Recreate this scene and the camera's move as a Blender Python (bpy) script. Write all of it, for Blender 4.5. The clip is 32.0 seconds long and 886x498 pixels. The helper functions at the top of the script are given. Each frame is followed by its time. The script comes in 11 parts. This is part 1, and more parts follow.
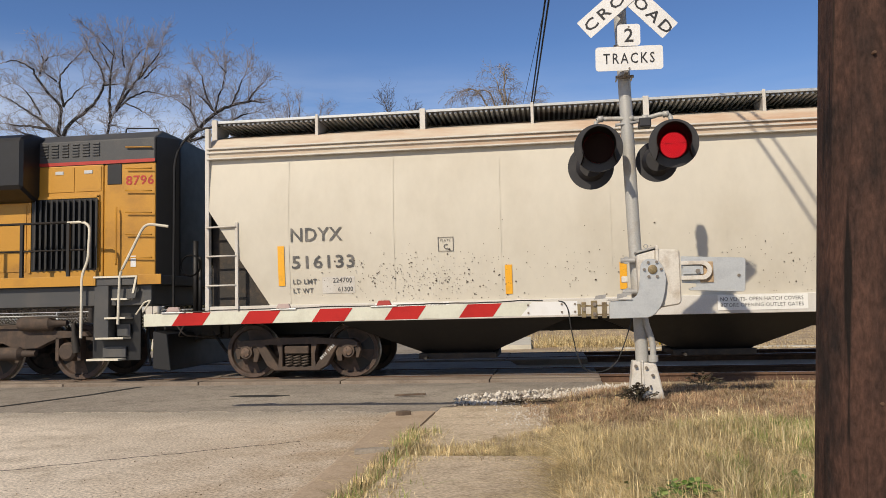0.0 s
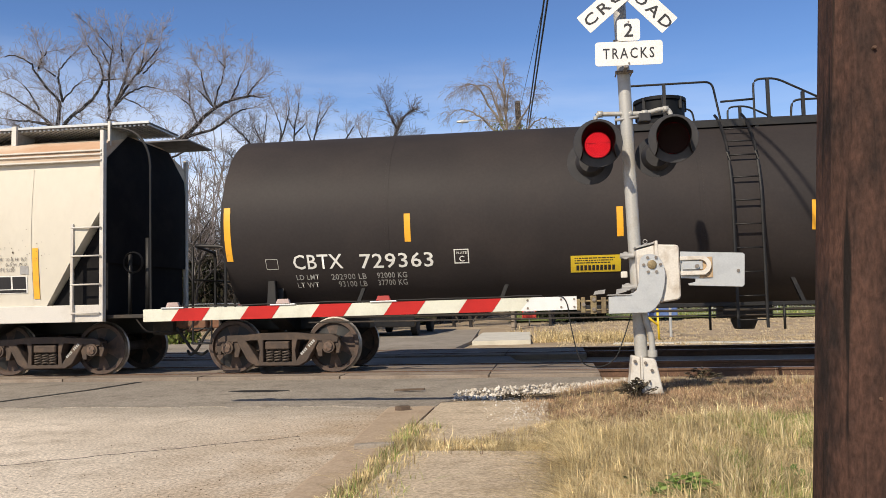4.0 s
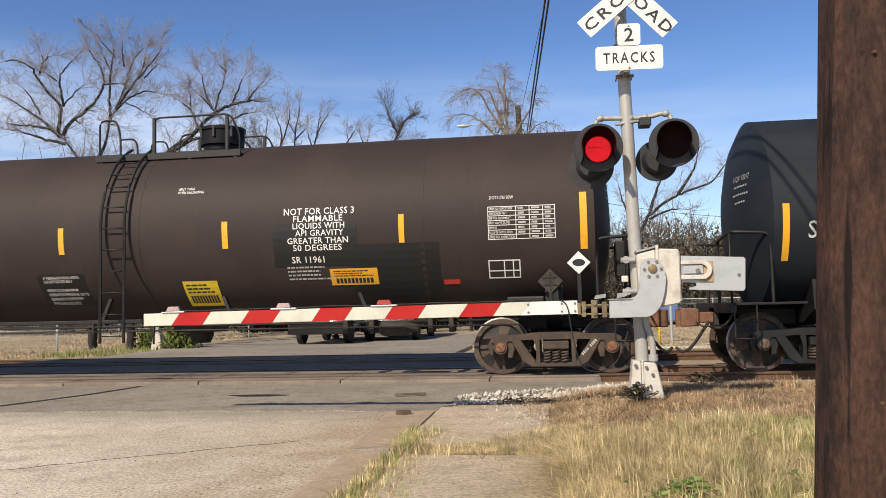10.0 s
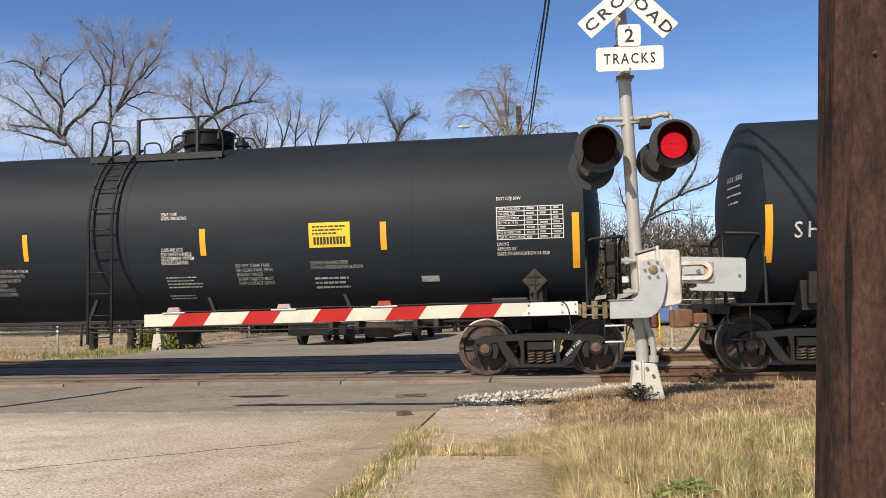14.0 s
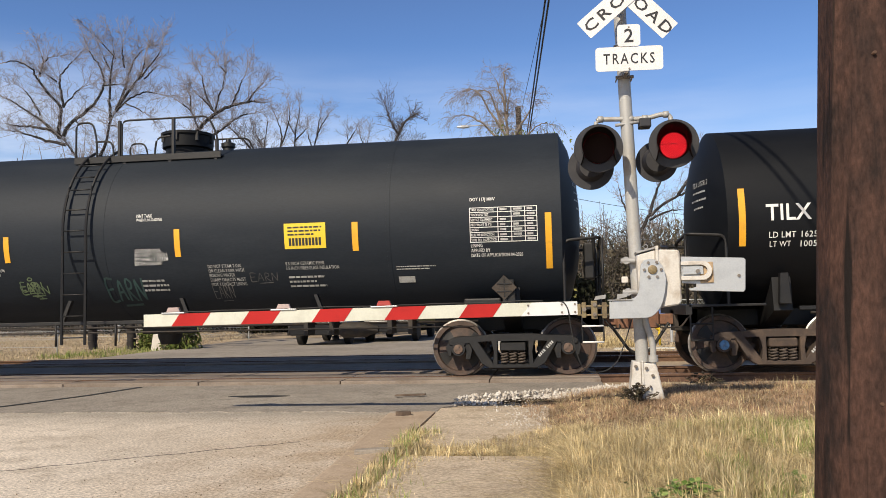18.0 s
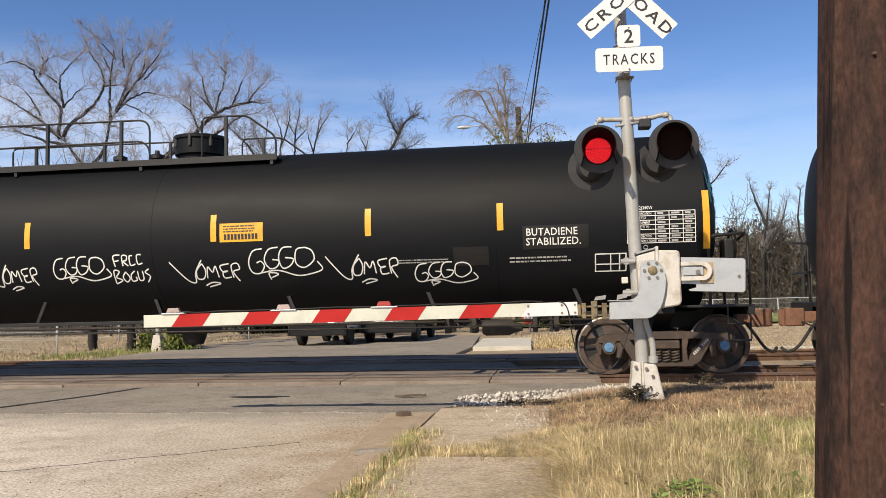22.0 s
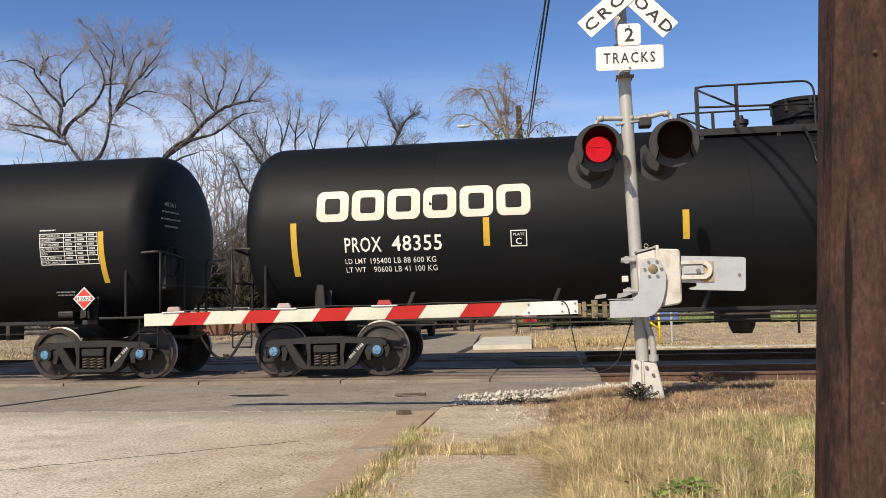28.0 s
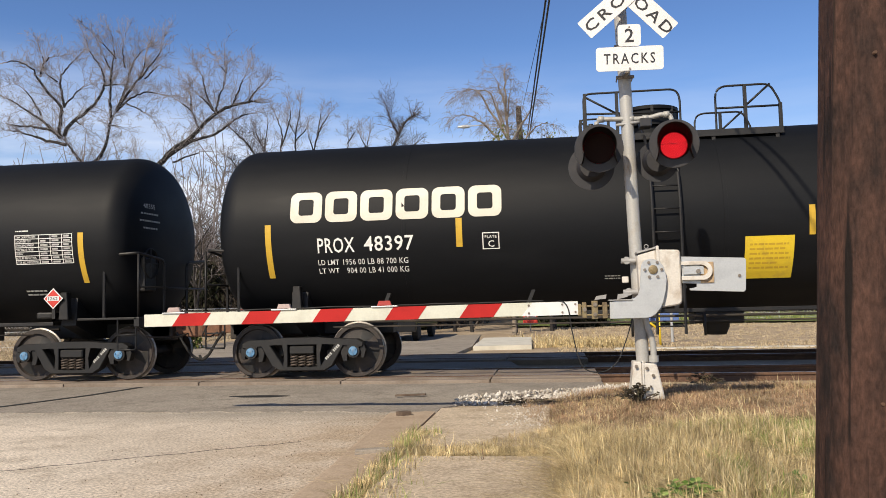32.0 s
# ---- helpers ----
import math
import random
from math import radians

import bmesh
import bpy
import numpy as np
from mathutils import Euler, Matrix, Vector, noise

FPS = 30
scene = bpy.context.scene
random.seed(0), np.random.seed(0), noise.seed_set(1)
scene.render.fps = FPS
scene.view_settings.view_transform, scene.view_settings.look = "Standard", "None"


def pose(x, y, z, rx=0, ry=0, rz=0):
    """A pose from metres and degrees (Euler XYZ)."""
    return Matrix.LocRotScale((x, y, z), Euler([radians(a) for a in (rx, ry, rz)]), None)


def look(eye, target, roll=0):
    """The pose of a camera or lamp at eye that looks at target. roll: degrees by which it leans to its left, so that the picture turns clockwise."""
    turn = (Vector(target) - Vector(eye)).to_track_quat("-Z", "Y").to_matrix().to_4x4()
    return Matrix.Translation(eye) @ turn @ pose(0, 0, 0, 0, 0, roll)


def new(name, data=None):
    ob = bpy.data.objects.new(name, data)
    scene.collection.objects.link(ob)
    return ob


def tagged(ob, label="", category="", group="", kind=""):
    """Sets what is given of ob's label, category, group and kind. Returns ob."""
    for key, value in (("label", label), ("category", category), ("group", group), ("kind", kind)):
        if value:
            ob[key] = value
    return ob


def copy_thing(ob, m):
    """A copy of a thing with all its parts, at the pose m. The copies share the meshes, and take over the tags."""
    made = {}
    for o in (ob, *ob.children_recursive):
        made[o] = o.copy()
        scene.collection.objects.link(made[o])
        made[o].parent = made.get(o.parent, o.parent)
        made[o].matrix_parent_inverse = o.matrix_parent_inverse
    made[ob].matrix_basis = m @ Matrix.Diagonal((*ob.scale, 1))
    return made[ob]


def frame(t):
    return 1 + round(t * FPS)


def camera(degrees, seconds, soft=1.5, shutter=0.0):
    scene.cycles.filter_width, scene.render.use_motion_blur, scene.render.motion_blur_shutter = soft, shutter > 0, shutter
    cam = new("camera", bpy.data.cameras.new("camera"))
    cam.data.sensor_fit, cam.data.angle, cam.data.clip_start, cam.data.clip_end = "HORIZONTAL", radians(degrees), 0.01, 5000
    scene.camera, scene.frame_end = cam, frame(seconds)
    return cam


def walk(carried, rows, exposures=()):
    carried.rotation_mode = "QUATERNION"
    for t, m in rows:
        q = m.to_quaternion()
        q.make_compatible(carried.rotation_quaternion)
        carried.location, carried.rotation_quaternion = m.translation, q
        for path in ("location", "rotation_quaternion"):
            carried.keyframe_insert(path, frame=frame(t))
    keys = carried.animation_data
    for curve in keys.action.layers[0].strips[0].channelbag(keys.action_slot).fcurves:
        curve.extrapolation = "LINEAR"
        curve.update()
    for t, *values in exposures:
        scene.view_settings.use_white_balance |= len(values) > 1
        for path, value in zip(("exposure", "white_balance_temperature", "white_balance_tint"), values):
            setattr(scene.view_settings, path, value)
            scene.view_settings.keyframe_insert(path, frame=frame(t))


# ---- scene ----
# The place: a level crossing with a freight train passing. X runs along the track, Y away from the camera, z = 0 at the rail head.
EYE = Vector((0.0, 0.0, 1.15))
YAW, PITCH, ROLL, FOCAL = 7.635, 4.2, -1.325, 1400.0


def aim(dx, dy):
    """The camera's pose with its small sway, dx and dy in 1/1400 rad."""
    yaw, pitch = radians(YAW) + dx / FOCAL, radians(PITCH) + dy / FOCAL
    way = Vector((-math.sin(yaw) * math.cos(pitch), math.cos(yaw) * math.cos(pitch), math.sin(pitch)))
    return look(EYE, EYE + way, ROLL)


cam = camera(58.5, 32.0, soft=0.75)
SWAY = [(0.0, 0.0, -0.5), (1.5, 0.2, 0.0), (2.0, 1.1, 1.1), (2.5, 1.1, 1.6), (3.0, 0.4, -2.4), (3.5, -0.9, -8.5), (4.0, -0.9, -9.0),
        (5.5, -0.2, -3.0), (6.0, 0.0, 0.0), (6.5, 0.0, 0.0), (7.0, -0.2, -2.7), (7.5, -0.2, -2.1), (8.5, 0.0, -1.5), (10.5, 0.0, -1.5),
        (11.0, -0.2, -0.9), (12.0, -0.2, -1.0), (12.5, 0.0, 0.0), (13.5, 0.0, 0.0), (14.0, 0.8, 0.0), (14.5, 0.0, 1.2), (17.0, 0.0, 1.0),
        (17.5, 0.0, 0.0), (19.0, 0.0, 0.0), (19.5, -0.4, -1.1), (20.0, -0.4, -2.5), (20.5, 0.0, -0.6), (21.0, 0.0, 1.0), (21.5, 0.2, 1.6),
        (22.0, 0.0, 1.0), (22.5, 0.0, 0.0), (24.5, 0.2, 0.2), (25.0, 0.2, 0.8), (25.5, 0.6, 0.4), (27.5, 0.0, -0.6), (28.0, 0.6, -1.3),
        (28.5, 0.0, 0.0), (29.0, 0.2, 1.6), (29.5, 0.8, 1.9), (30.0, 1.1, 2.9), (30.5, 0.4, 2.7), (31.0, 0.2, 1.6), (31.5, 0.0, 0.0), (32.0, 0.8, 0.0)]
walk(cam, [(t, aim(dx, dy)) for t, dx, dy in SWAY], exposures=((0.0, -0.30, 6500, 12), (1.0, -0.28, 6500, 12), (2.0, -0.15, 6500, 12), (3.0, 0.0, 6500, 12), (32.0, 0.0, 6500, 12)))

# ---- light: a high winter sun from behind the camera, a blue sky with thin cloud low down ----
SUN_WAY = Vector((0.30, 0.72, -0.62)).normalized()
sun = new("sun", bpy.data.lights.new("sun", "SUN"))
sun.data.energy, sun.data.angle, sun.data.color = 4.9, radians(0.5), (1.0, 0.88, 0.68)
sun.matrix_world = look((-20, -40, 40), Vector((-20, -40, 40)) + SUN_WAY)


def make_world():
    w = bpy.data.worlds.new("sky")
    scene.world = w
    w.use_nodes = True
    nt = w.node_tree
    nt.nodes.clear()
    n, l = nt.nodes.new, nt.links.new
    out, bg = n("ShaderNodeOutputWorld"), n("ShaderNodeBackground")
    sky = n("ShaderNodeTexSky")
    sky.sky_type, sky.sun_disc = "NISHITA", False
    sky.sun_elevation, sky.sun_rotation = math.asin(-SUN_WAY.z), math.atan2(-SUN_WAY.x, -SUN_WAY.y)
    sky.air_density, sky.dust_density, sky.ozone_density, sky.altitude = 1.0, 0.4, 2.2, 100
    # thin streaky cloud, thicker towards the horizon
    co, sep, mp = n("ShaderNodeTexCoord"), n("ShaderNodeSeparateXYZ"), n("ShaderNodeMapping")
    mp.inputs["Scale"].default_value = (1.6, 1.6, 11.0)
    mp.inputs["Rotation"].default_value = (0, radians(3), 0)
    nz = n("ShaderNodeTexNoise")
    nz.inputs["Scale"].default_value, nz.inputs["Detail"].default_value, nz.inputs["Roughness"].default_value = 1.7, 7, 0.55
    l(co.outputs["Generated"], mp.inputs["Vector"]), l(mp.outputs[0], nz.inputs["Vector"]), l(co.outputs["Generated"], sep.inputs[0])
    low = n("ShaderNodeMapRange")
    low.interpolation_type = "SMOOTHSTEP"
    low.inputs["From Min"].default_value, low.inputs["From Max"].default_value = 0.325, 0.155
    l(sep.outputs["Z"], low.inputs["Value"])
    puff = n("ShaderNodeMapRange")
    puff.inputs["From Min"].default_value, puff.inputs["From Max"].default_value = 0.24, 0.56
    l(nz.outputs["Fac"], puff.inputs["Value"])
    mul = n("ShaderNodeMath")
    mul.operation = "MULTIPLY"
    l(low.outputs[0], mul.inputs[0]), l(puff.outputs[0], mul.inputs[1])
    mix = n("ShaderNodeMix")
    mix.data_type = "RGBA"
    deep = n("ShaderNodeHueSaturation")
    # the blue pales towards the horizon and deepens overhead
    deep.inputs["Hue"].default_value = 0.511
    for key, at_low, at_top in (("Saturation", 1.24, 0.95), ("Value", 1.52, 0.62)):
        fall = n("ShaderNodeMapRange")
        fall.interpolation_type = "SMOOTHSTEP"
        fall.inputs["From Min"].default_value, fall.inputs["From Max"].default_value = 0.24, 0.80
        fall.inputs["To Min"].default_value, fall.inputs["To Max"].default_value = at_low, at_top
        l(sep.outputs["Z"], fall.inputs["Value"]), l(fall.outputs[0], deep.inputs[key])
    l(sky.outputs[0], deep.inputs["Color"])
    bank, thick = n("ShaderNodeMapRange"), n("ShaderNodeMath")
    bank.inputs["From Min"].default_value, bank.inputs["From Max"].default_value = 0.25, -0.34
    bank.inputs["To Min"].default_value, bank.inputs["To Max"].default_value = 0.22, 1.0
    thick.operation = "MULTIPLY"
    l(sep.outputs["X"], bank.inputs["Value"]), l(bank.outputs[0], thick.inputs[0]), l(mul.outputs[0], thick.inputs[1])
    l(thick.outputs[0], mix.inputs["Factor"]), l(deep.outputs["Color"], mix.inputs["A"])
    mix.inputs["B"].default_value = (9.6, 10.4, 11.8, 1)
    l(mix.outputs["Result"], bg.inputs["Color"]), l(bg.outputs[0], out.inputs["Surface"])
    bg.inputs["Strength"].default_value = 0.09


make_world()


# ---- materials ----
def material(name, base, rough=0.6, metal=0.0, other=None, scale=4.0, spread=0.5, bump=0.0, bump_scale=60.0, rand=0.0, spec=0.5, fine=None, stretch=None):
    """A painted or natural surface: base colour, patches of a second colour, fine grain, and relief."""
    m = bpy.data.materials.new(name)
    m.use_nodes = True
    nt = m.node_tree
    n, l = nt.nodes.new, nt.links.new
    b = nt.nodes["Principled BSDF"]
    b.inputs["Roughness"].default_value, b.inputs["Metallic"].default_value, b.inputs["Specular IOR Level"].default_value = rough, metal, spec
    co = n("ShaderNodeTexCoord")
    vec = co.outputs["Object"]
    if stretch:
        mp = n("ShaderNodeMapping")
        mp.inputs["Scale"].default_value = stretch
        l(vec, mp.inputs["Vector"])
        vec = mp.outputs[0]
    color = None
    big, small = n("ShaderNodeTexNoise"), n("ShaderNodeTexNoise")
    for nd, sc in ((big, scale), (small, bump_scale)):
        nd.inputs["Scale"].default_value, nd.inputs["Detail"].default_value, nd.inputs["Roughness"].default_value = sc, 6, 0.62
        l(vec, nd.inputs["Vector"])
    mix = n("ShaderNodeMix")
    mix.data_type = "RGBA"
    mix.inputs["A"].default_value = (*base, 1)
    o = other or tuple(c * 0.75 for c in base)
    mix.inputs["B"].default_value = (*o, 1)
    rng = n("ShaderNodeMapRange")
    rng.inputs["From Min"].default_value, rng.inputs["From Max"].default_value = 0.5 - 0.28 * (1.05 - spread), 0.5 + 0.28 * (1.05 - spread)
    rng.inputs["From Min"].default_value, rng.inputs["From Max"].default_value = 0.72 - spread * 0.5, 0.82 - spread * 0.25
    l(big.outputs["Fac"], rng.inputs["Value"]), l(rng.outputs[0], mix.inputs["Factor"])
    color = mix.outputs["Result"]
    f = fine if fine is not None else 0.18
    if f:
        hs = n("ShaderNodeHueSaturation")
        mr = n("ShaderNodeMapRange")
        mr.inputs["From Min"].default_value, mr.inputs["From Max"].default_value = 0.3, 0.7
        mr.inputs["To Min"].default_value, mr.inputs["To Max"].default_value = 1 - f, 1 + f
        l(small.outputs["Fac"], mr.inputs["Value"]), l(mr.outputs[0], hs.inputs["Value"]), l(color, hs.inputs["Color"])
        color = hs.outputs["Color"]
    if rand:
        hs = n("ShaderNodeHueSaturation")
        oi, mr = n("ShaderNodeObjectInfo"), n("ShaderNodeMapRange")
        mr.inputs["To Min"].default_value, mr.inputs["To Max"].default_value = 1 - rand, 1 + rand
        l(oi.outputs["Random"], mr.inputs["Value"]), l(mr.outputs[0], hs.inputs["Value"]), l(color, hs.inputs["Color"])
        color = hs.outputs["Color"]
    l(color, b.inputs["Base Color"])
    rr = n("ShaderNodeMapRange")
    rr.inputs["To Min"].default_value, rr.inputs["To Max"].default_value = max(0.05, rough - 0.12), min(1, rough + 0.12)
    l(big.outputs["Fac"], rr.inputs["Value"]), l(rr.outputs[0], b.inputs["Roughness"])
    if bump:
        bp = n("ShaderNodeBump")
        bp.inputs["Strength"].default_value, bp.inputs["Distance"].default_value = bump, 0.02
        l(small.outputs["Fac"], bp.inputs["Height"]), l(bp.outputs[0], b.inputs["Normal"])
    return m


def island_material(name, colors, rough=0.8, patchy=0.0):
    """For leaves, blades and stones: each piece takes a colour of its own."""
    m = bpy.data.materials.new(name)
    m.use_nodes = True
    nt = m.node_tree
    n, l = nt.nodes.new, nt.links.new
    b = nt.nodes["Principled BSDF"]
    b.inputs["Roughness"].default_value, b.inputs["Specular IOR Level"].default_value = rough, 0.25
    g, ramp = n("ShaderNodeNewGeometry"), n("ShaderNodeValToRGB")
    el = ramp.color_ramp.elements
    while len(el) < len(colors):
        el.new(0.5)
    for i, c in enumerate(colors):
        el[i].position, el[i].color = i / (len(colors) - 1), (*c, 1)
    l(g.outputs["Random Per Island"], ramp.inputs[0])
    color = ramp.outputs[0]
    if patchy:
        # whole tufts are paler or duller than their neighbours
        for scale, lo, hi in ((1.6, 1 - patchy * 0.6, 1 + patchy * 0.5), (9.0, 1 - patchy, 1 + patchy * 0.8)):
            co, nz, mr, hs = n("ShaderNodeTexCoord"), n("ShaderNodeTexNoise"), n("ShaderNodeMapRange"), n("ShaderNodeHueSaturation")
            nz.inputs["Scale"].default_value, nz.inputs["Detail"].default_value = scale, 3
            mr.inputs["From Min"].default_value, mr.inputs["From Max"].default_value = 0.32, 0.68
            mr.inputs["To Min"].default_value, mr.inputs["To Max"].default_value = lo, hi
            l(co.outputs["Object"], nz.inputs["Vector"]), l(nz.outputs["Fac"], mr.inputs["Value"]), l(mr.outputs[0], hs.inputs["Value"]), l(color, hs.inputs["Color"])
            color = hs.outputs["Color"]
    l(color, b.inputs["Base Color"])
    return m


def glow(name, color, strength):
    m = bpy.data.materials.new(name)
    m.use_nodes = True
    b = m.node_tree.nodes["Principled BSDF"]
    b.inputs["Base Color"].default_value, b.inputs["Emission Color"].default_value = (*color, 1), (*color, 1)
    b.inputs["Emission Strength"].default_value = strength
    return m


def worn_ground(name, a, b, c, rough=0.9, grit=0.45, specks=0.5, dirt=None, newer=None):
    """Road surface: broad pale and dark patches, hand-sized mottling, dirt, and stone grit that can be told apart."""
    m = bpy.data.materials.new(name)
    m.use_nodes = True
    nt = m.node_tree
    n, l = nt.nodes.new, nt.links.new
    p = nt.nodes["Principled BSDF"]
    p.inputs["Roughness"].default_value, p.inputs["Specular IOR Level"].default_value = rough, 0.25
    co = n("ShaderNodeTexCoord")

    def field(scale, lo, hi, detail=5, rough=0.6):
        nz, mr = n("ShaderNodeTexNoise"), n("ShaderNodeMapRange")
        nz.inputs["Scale"].default_value, nz.inputs["Detail"].default_value, nz.inputs["Roughness"].default_value = scale, detail, rough
        mr.inputs["From Min"].default_value, mr.inputs["From Max"].default_value = lo, hi
        l(co.outputs["Object"], nz.inputs["Vector"]), l(nz.outputs["Fac"], mr.inputs["Value"])
        return mr.outputs[0], nz.outputs["Fac"]

    def blend(f, x, y):
        mx = n("ShaderNodeMix")
        mx.data_type = "RGBA"
        l(f, mx.inputs["Factor"])
        for k, v in (("A", x), ("B", y)):
            if isinstance(v, tuple):
                mx.inputs[k].default_value = (*v, 1)
            else:
                l(v, mx.inputs[k])
        return mx.outputs["Result"]
    col = blend(field(0.35, 0.38, 0.62)[0], a, b)
    col = blend(field(2.6, 0.50, 0.70, 8, 0.7)[0], col, c)
    col = blend(field(9.0, 0.58, 0.74, 6, 0.7)[0], col, tuple(v * 0.72 for v in b))
    if dirt:
        # washed-down earth along the gutter, thinning out over the road
        sp, mr, add = n("ShaderNodeSeparateXYZ"), n("ShaderNodeMapRange"), n("ShaderNodeMath")
        mr.inputs["From Min"].default_value, mr.inputs["From Max"].default_value = dirt[0], dirt[1]
        add.operation = "MULTIPLY"
        l(co.outputs["Object"], sp.inputs[0]), l(sp.outputs["X"], mr.inputs["Value"])
        l(mr.outputs[0], add.inputs[0]), l(field(1.7, 0.25, 0.60, 7, 0.65)[0], add.inputs[1])
        col = blend(add.outputs[0], col, dirt[2])
    if newer:
        # fresh asphalt feathered out over the old along y
        sp, mr, add = n("ShaderNodeSeparateXYZ"), n("ShaderNodeMapRange"), n("ShaderNodeMath")
        mr.inputs["From Min"].default_value, mr.inputs["From Max"].default_value = newer[0], newer[1]
        mr.interpolation_type = "SMOOTHSTEP"
        add.operation = "ADD"
        wave = field(0.8, 0.2, 0.8, 6, 0.65)[0]
        l(co.outputs["Object"], sp.inputs[0]), l(sp.outputs["Y"], add.inputs[0]), l(wave, add.inputs[1]), l(add.outputs[0], mr.inputs["Value"])
        col = blend(mr.outputs[0], col, newer[2])
    fine, height = field(38, 0.32, 0.68, 3, 0.75)
    hs, mr = n("ShaderNodeHueSaturation"), n("ShaderNodeMapRange")
    mr.inputs["To Min"].default_value, mr.inputs["To Max"].default_value = 1 - grit, 1 + grit
    l(fine, mr.inputs["Value"]), l(mr.outputs[0], hs.inputs["Value"]), l(col, hs.inputs["Color"])
    vo, vr = n("ShaderNodeTexVoronoi"), n("ShaderNodeMapRange")
    vo.inputs["Scale"].default_value = 30
    vr.inputs["From Min"].default_value, vr.inputs["From Max"].default_value = 0.16, 0.10
    vr.inputs["To Max"].default_value = specks
    l(co.outputs["Object"], vo.inputs["Vector"]), l(vo.outputs["Distance"], vr.inputs["Value"])
    l(blend(vr.outputs[0], hs.outputs["Color"], tuple(v * 0.35 for v in c)), p.inputs["Base Color"])
    bp = n("ShaderNodeBump")
    bp.inputs["Strength"].default_value, bp.inputs["Distance"].default_value = 0.4, 0.006
    l(height, bp.inputs["Height"]), l(bp.outputs[0], p.inputs["Normal"])
    return m


def creosoted(name):
    """Old pole timber: red-brown, blackened in blotches, with long dark drying cracks."""
    m = material(name, (0.066, 0.034, 0.025), 0.75, other=(0.017, 0.012, 0.011), scale=1.5, spread=0.62, bump=0.5, bump_scale=11, fine=0.45, stretch=(6, 6, 2.2), spec=0.2)
    nt = m.node_tree
    n, l = nt.nodes.new, nt.links.new
    p = nt.nodes["Principled BSDF"]
    col = p.inputs["Base Color"].links[0].from_socket
    co, mp, nz, mr, mx = n("ShaderNodeTexCoord"), n("ShaderNodeMapping"), n("ShaderNodeTexNoise"), n("ShaderNodeMapRange"), n("ShaderNodeMix")
    mp.inputs["Scale"].default_value = (26, 26, 1.1)
    nz.inputs["Scale"].default_value, nz.inputs["Detail"].default_value = 1.0, 3
    mr.inputs["From Min"].default_value, mr.inputs["From Max"].default_value = 0.60, 0.68
    mx.data_type = "RGBA"
    mx.inputs["B"].default_value = (0.010, 0.007, 0.006, 1)
    l(co.outputs["Object"], mp.inputs["Vector"]), l(mp.outputs[0], nz.inputs["Vector"]), l(nz.outputs["Fac"], mr.inputs["Value"])
    l(mr.outputs[0], mx.inputs["Factor"]), l(col, mx.inputs["A"]), l(mx.outputs["Result"], p.inputs["Base Color"])
    return m


M = {}
M["tank_black"] = material("tank_black", (0.0036, 0.0046, 0.0066), 0.60, other=(0.0066, 0.0076, 0.0096), scale=0.9, spread=0.5, bump=0.04, bump_scale=25, fine=0.14, stretch=(0.5, 1, 2.2), spec=0.24)
M["tank_grey"] = material("tank_grey", (0.0150, 0.0200, 0.0275), 0.60, other=(0.0225, 0.028, 0.036), scale=0.8, spread=0.5, bump=0.04, bump_scale=25, fine=0.14, stretch=(0.5, 1, 2.2), spec=0.24)
M["tank_umber"] = material("tank_umber", (0.0305, 0.0265, 0.0270), 0.62, other=(0.042, 0.0350, 0.0340), scale=0.7, spread=0.55, bump=0.04, bump_scale=25, fine=0.10, stretch=(0.8, 1, 0.8), spec=0.2)
M["tank_brown"] = material("tank_brown", (0.0405, 0.0305, 0.0295), 0.62, other=(0.054, 0.0400, 0.0370), scale=0.7, spread=0.55, bump=0.04, bump_scale=25, fine=0.10, stretch=(0.8, 1, 0.8), spec=0.2)
M["black_iron"] = material("black_iron", (0.0075, 0.0075, 0.0082), 0.55, other=(0.020, 0.0175, 0.0155), scale=5, spread=0.42, bump=0.15, bump_scale=90)
M["dusty_iron"] = material("dusty_iron", (0.030, 0.026, 0.023), 0.75, other=(0.07, 0.052, 0.038), scale=6, spread=0.5, bump=0.3, bump_scale=70)
M["truck_brown"] = material("truck_brown", (0.060, 0.043, 0.034), 0.8, other=(0.115, 0.078, 0.055), scale=5, spread=0.5, bump=0.3, bump_scale=70)
M["wheel_rust"] = material("wheel_rust", (0.085, 0.055, 0.042), 0.7, other=(0.032, 0.027, 0.024), scale=5, spread=0.55, bump=0.2, bump_scale=60)
M["wheel_dark"] = material("wheel_dark", (0.040, 0.031, 0.027), 0.6, other=(0.020, 0.018, 0.018), scale=5, spread=0.55, bump=0.2, bump_scale=60)
M["wheel_tread"] = material("wheel_tread", (0.33, 0.31, 0.29), 0.45, 0.7, other=(0.20, 0.175, 0.155), scale=9)
M["rail_steel"] = material("rail_steel", (0.42, 0.38, 0.34), 0.35, 0.8, other=(0.2, 0.13, 0.09), scale=7)
M["rail_rust"] = material("rail_rust", (0.10, 0.056, 0.036), 0.85, other=(0.16, 0.09, 0.055), scale=8, bump=0.3)
M["cap_blue"] = material("cap_blue", (0.10, 0.24, 0.42), 0.55, other=(0.15, 0.13, 0.12), scale=14, spread=0.4)
M["cap_brown"] = material("cap_brown", (0.14, 0.09, 0.065), 0.7, other=(0.07, 0.055, 0.045), scale=12)
M["cap_rust"] = material("cap_rust", (0.24, 0.10, 0.05), 0.75, other=(0.10, 0.06, 0.045), scale=12)
M["spring_steel"] = material("spring_steel", (0.085, 0.064, 0.050), 0.7, other=(0.04, 0.032, 0.028), scale=12)
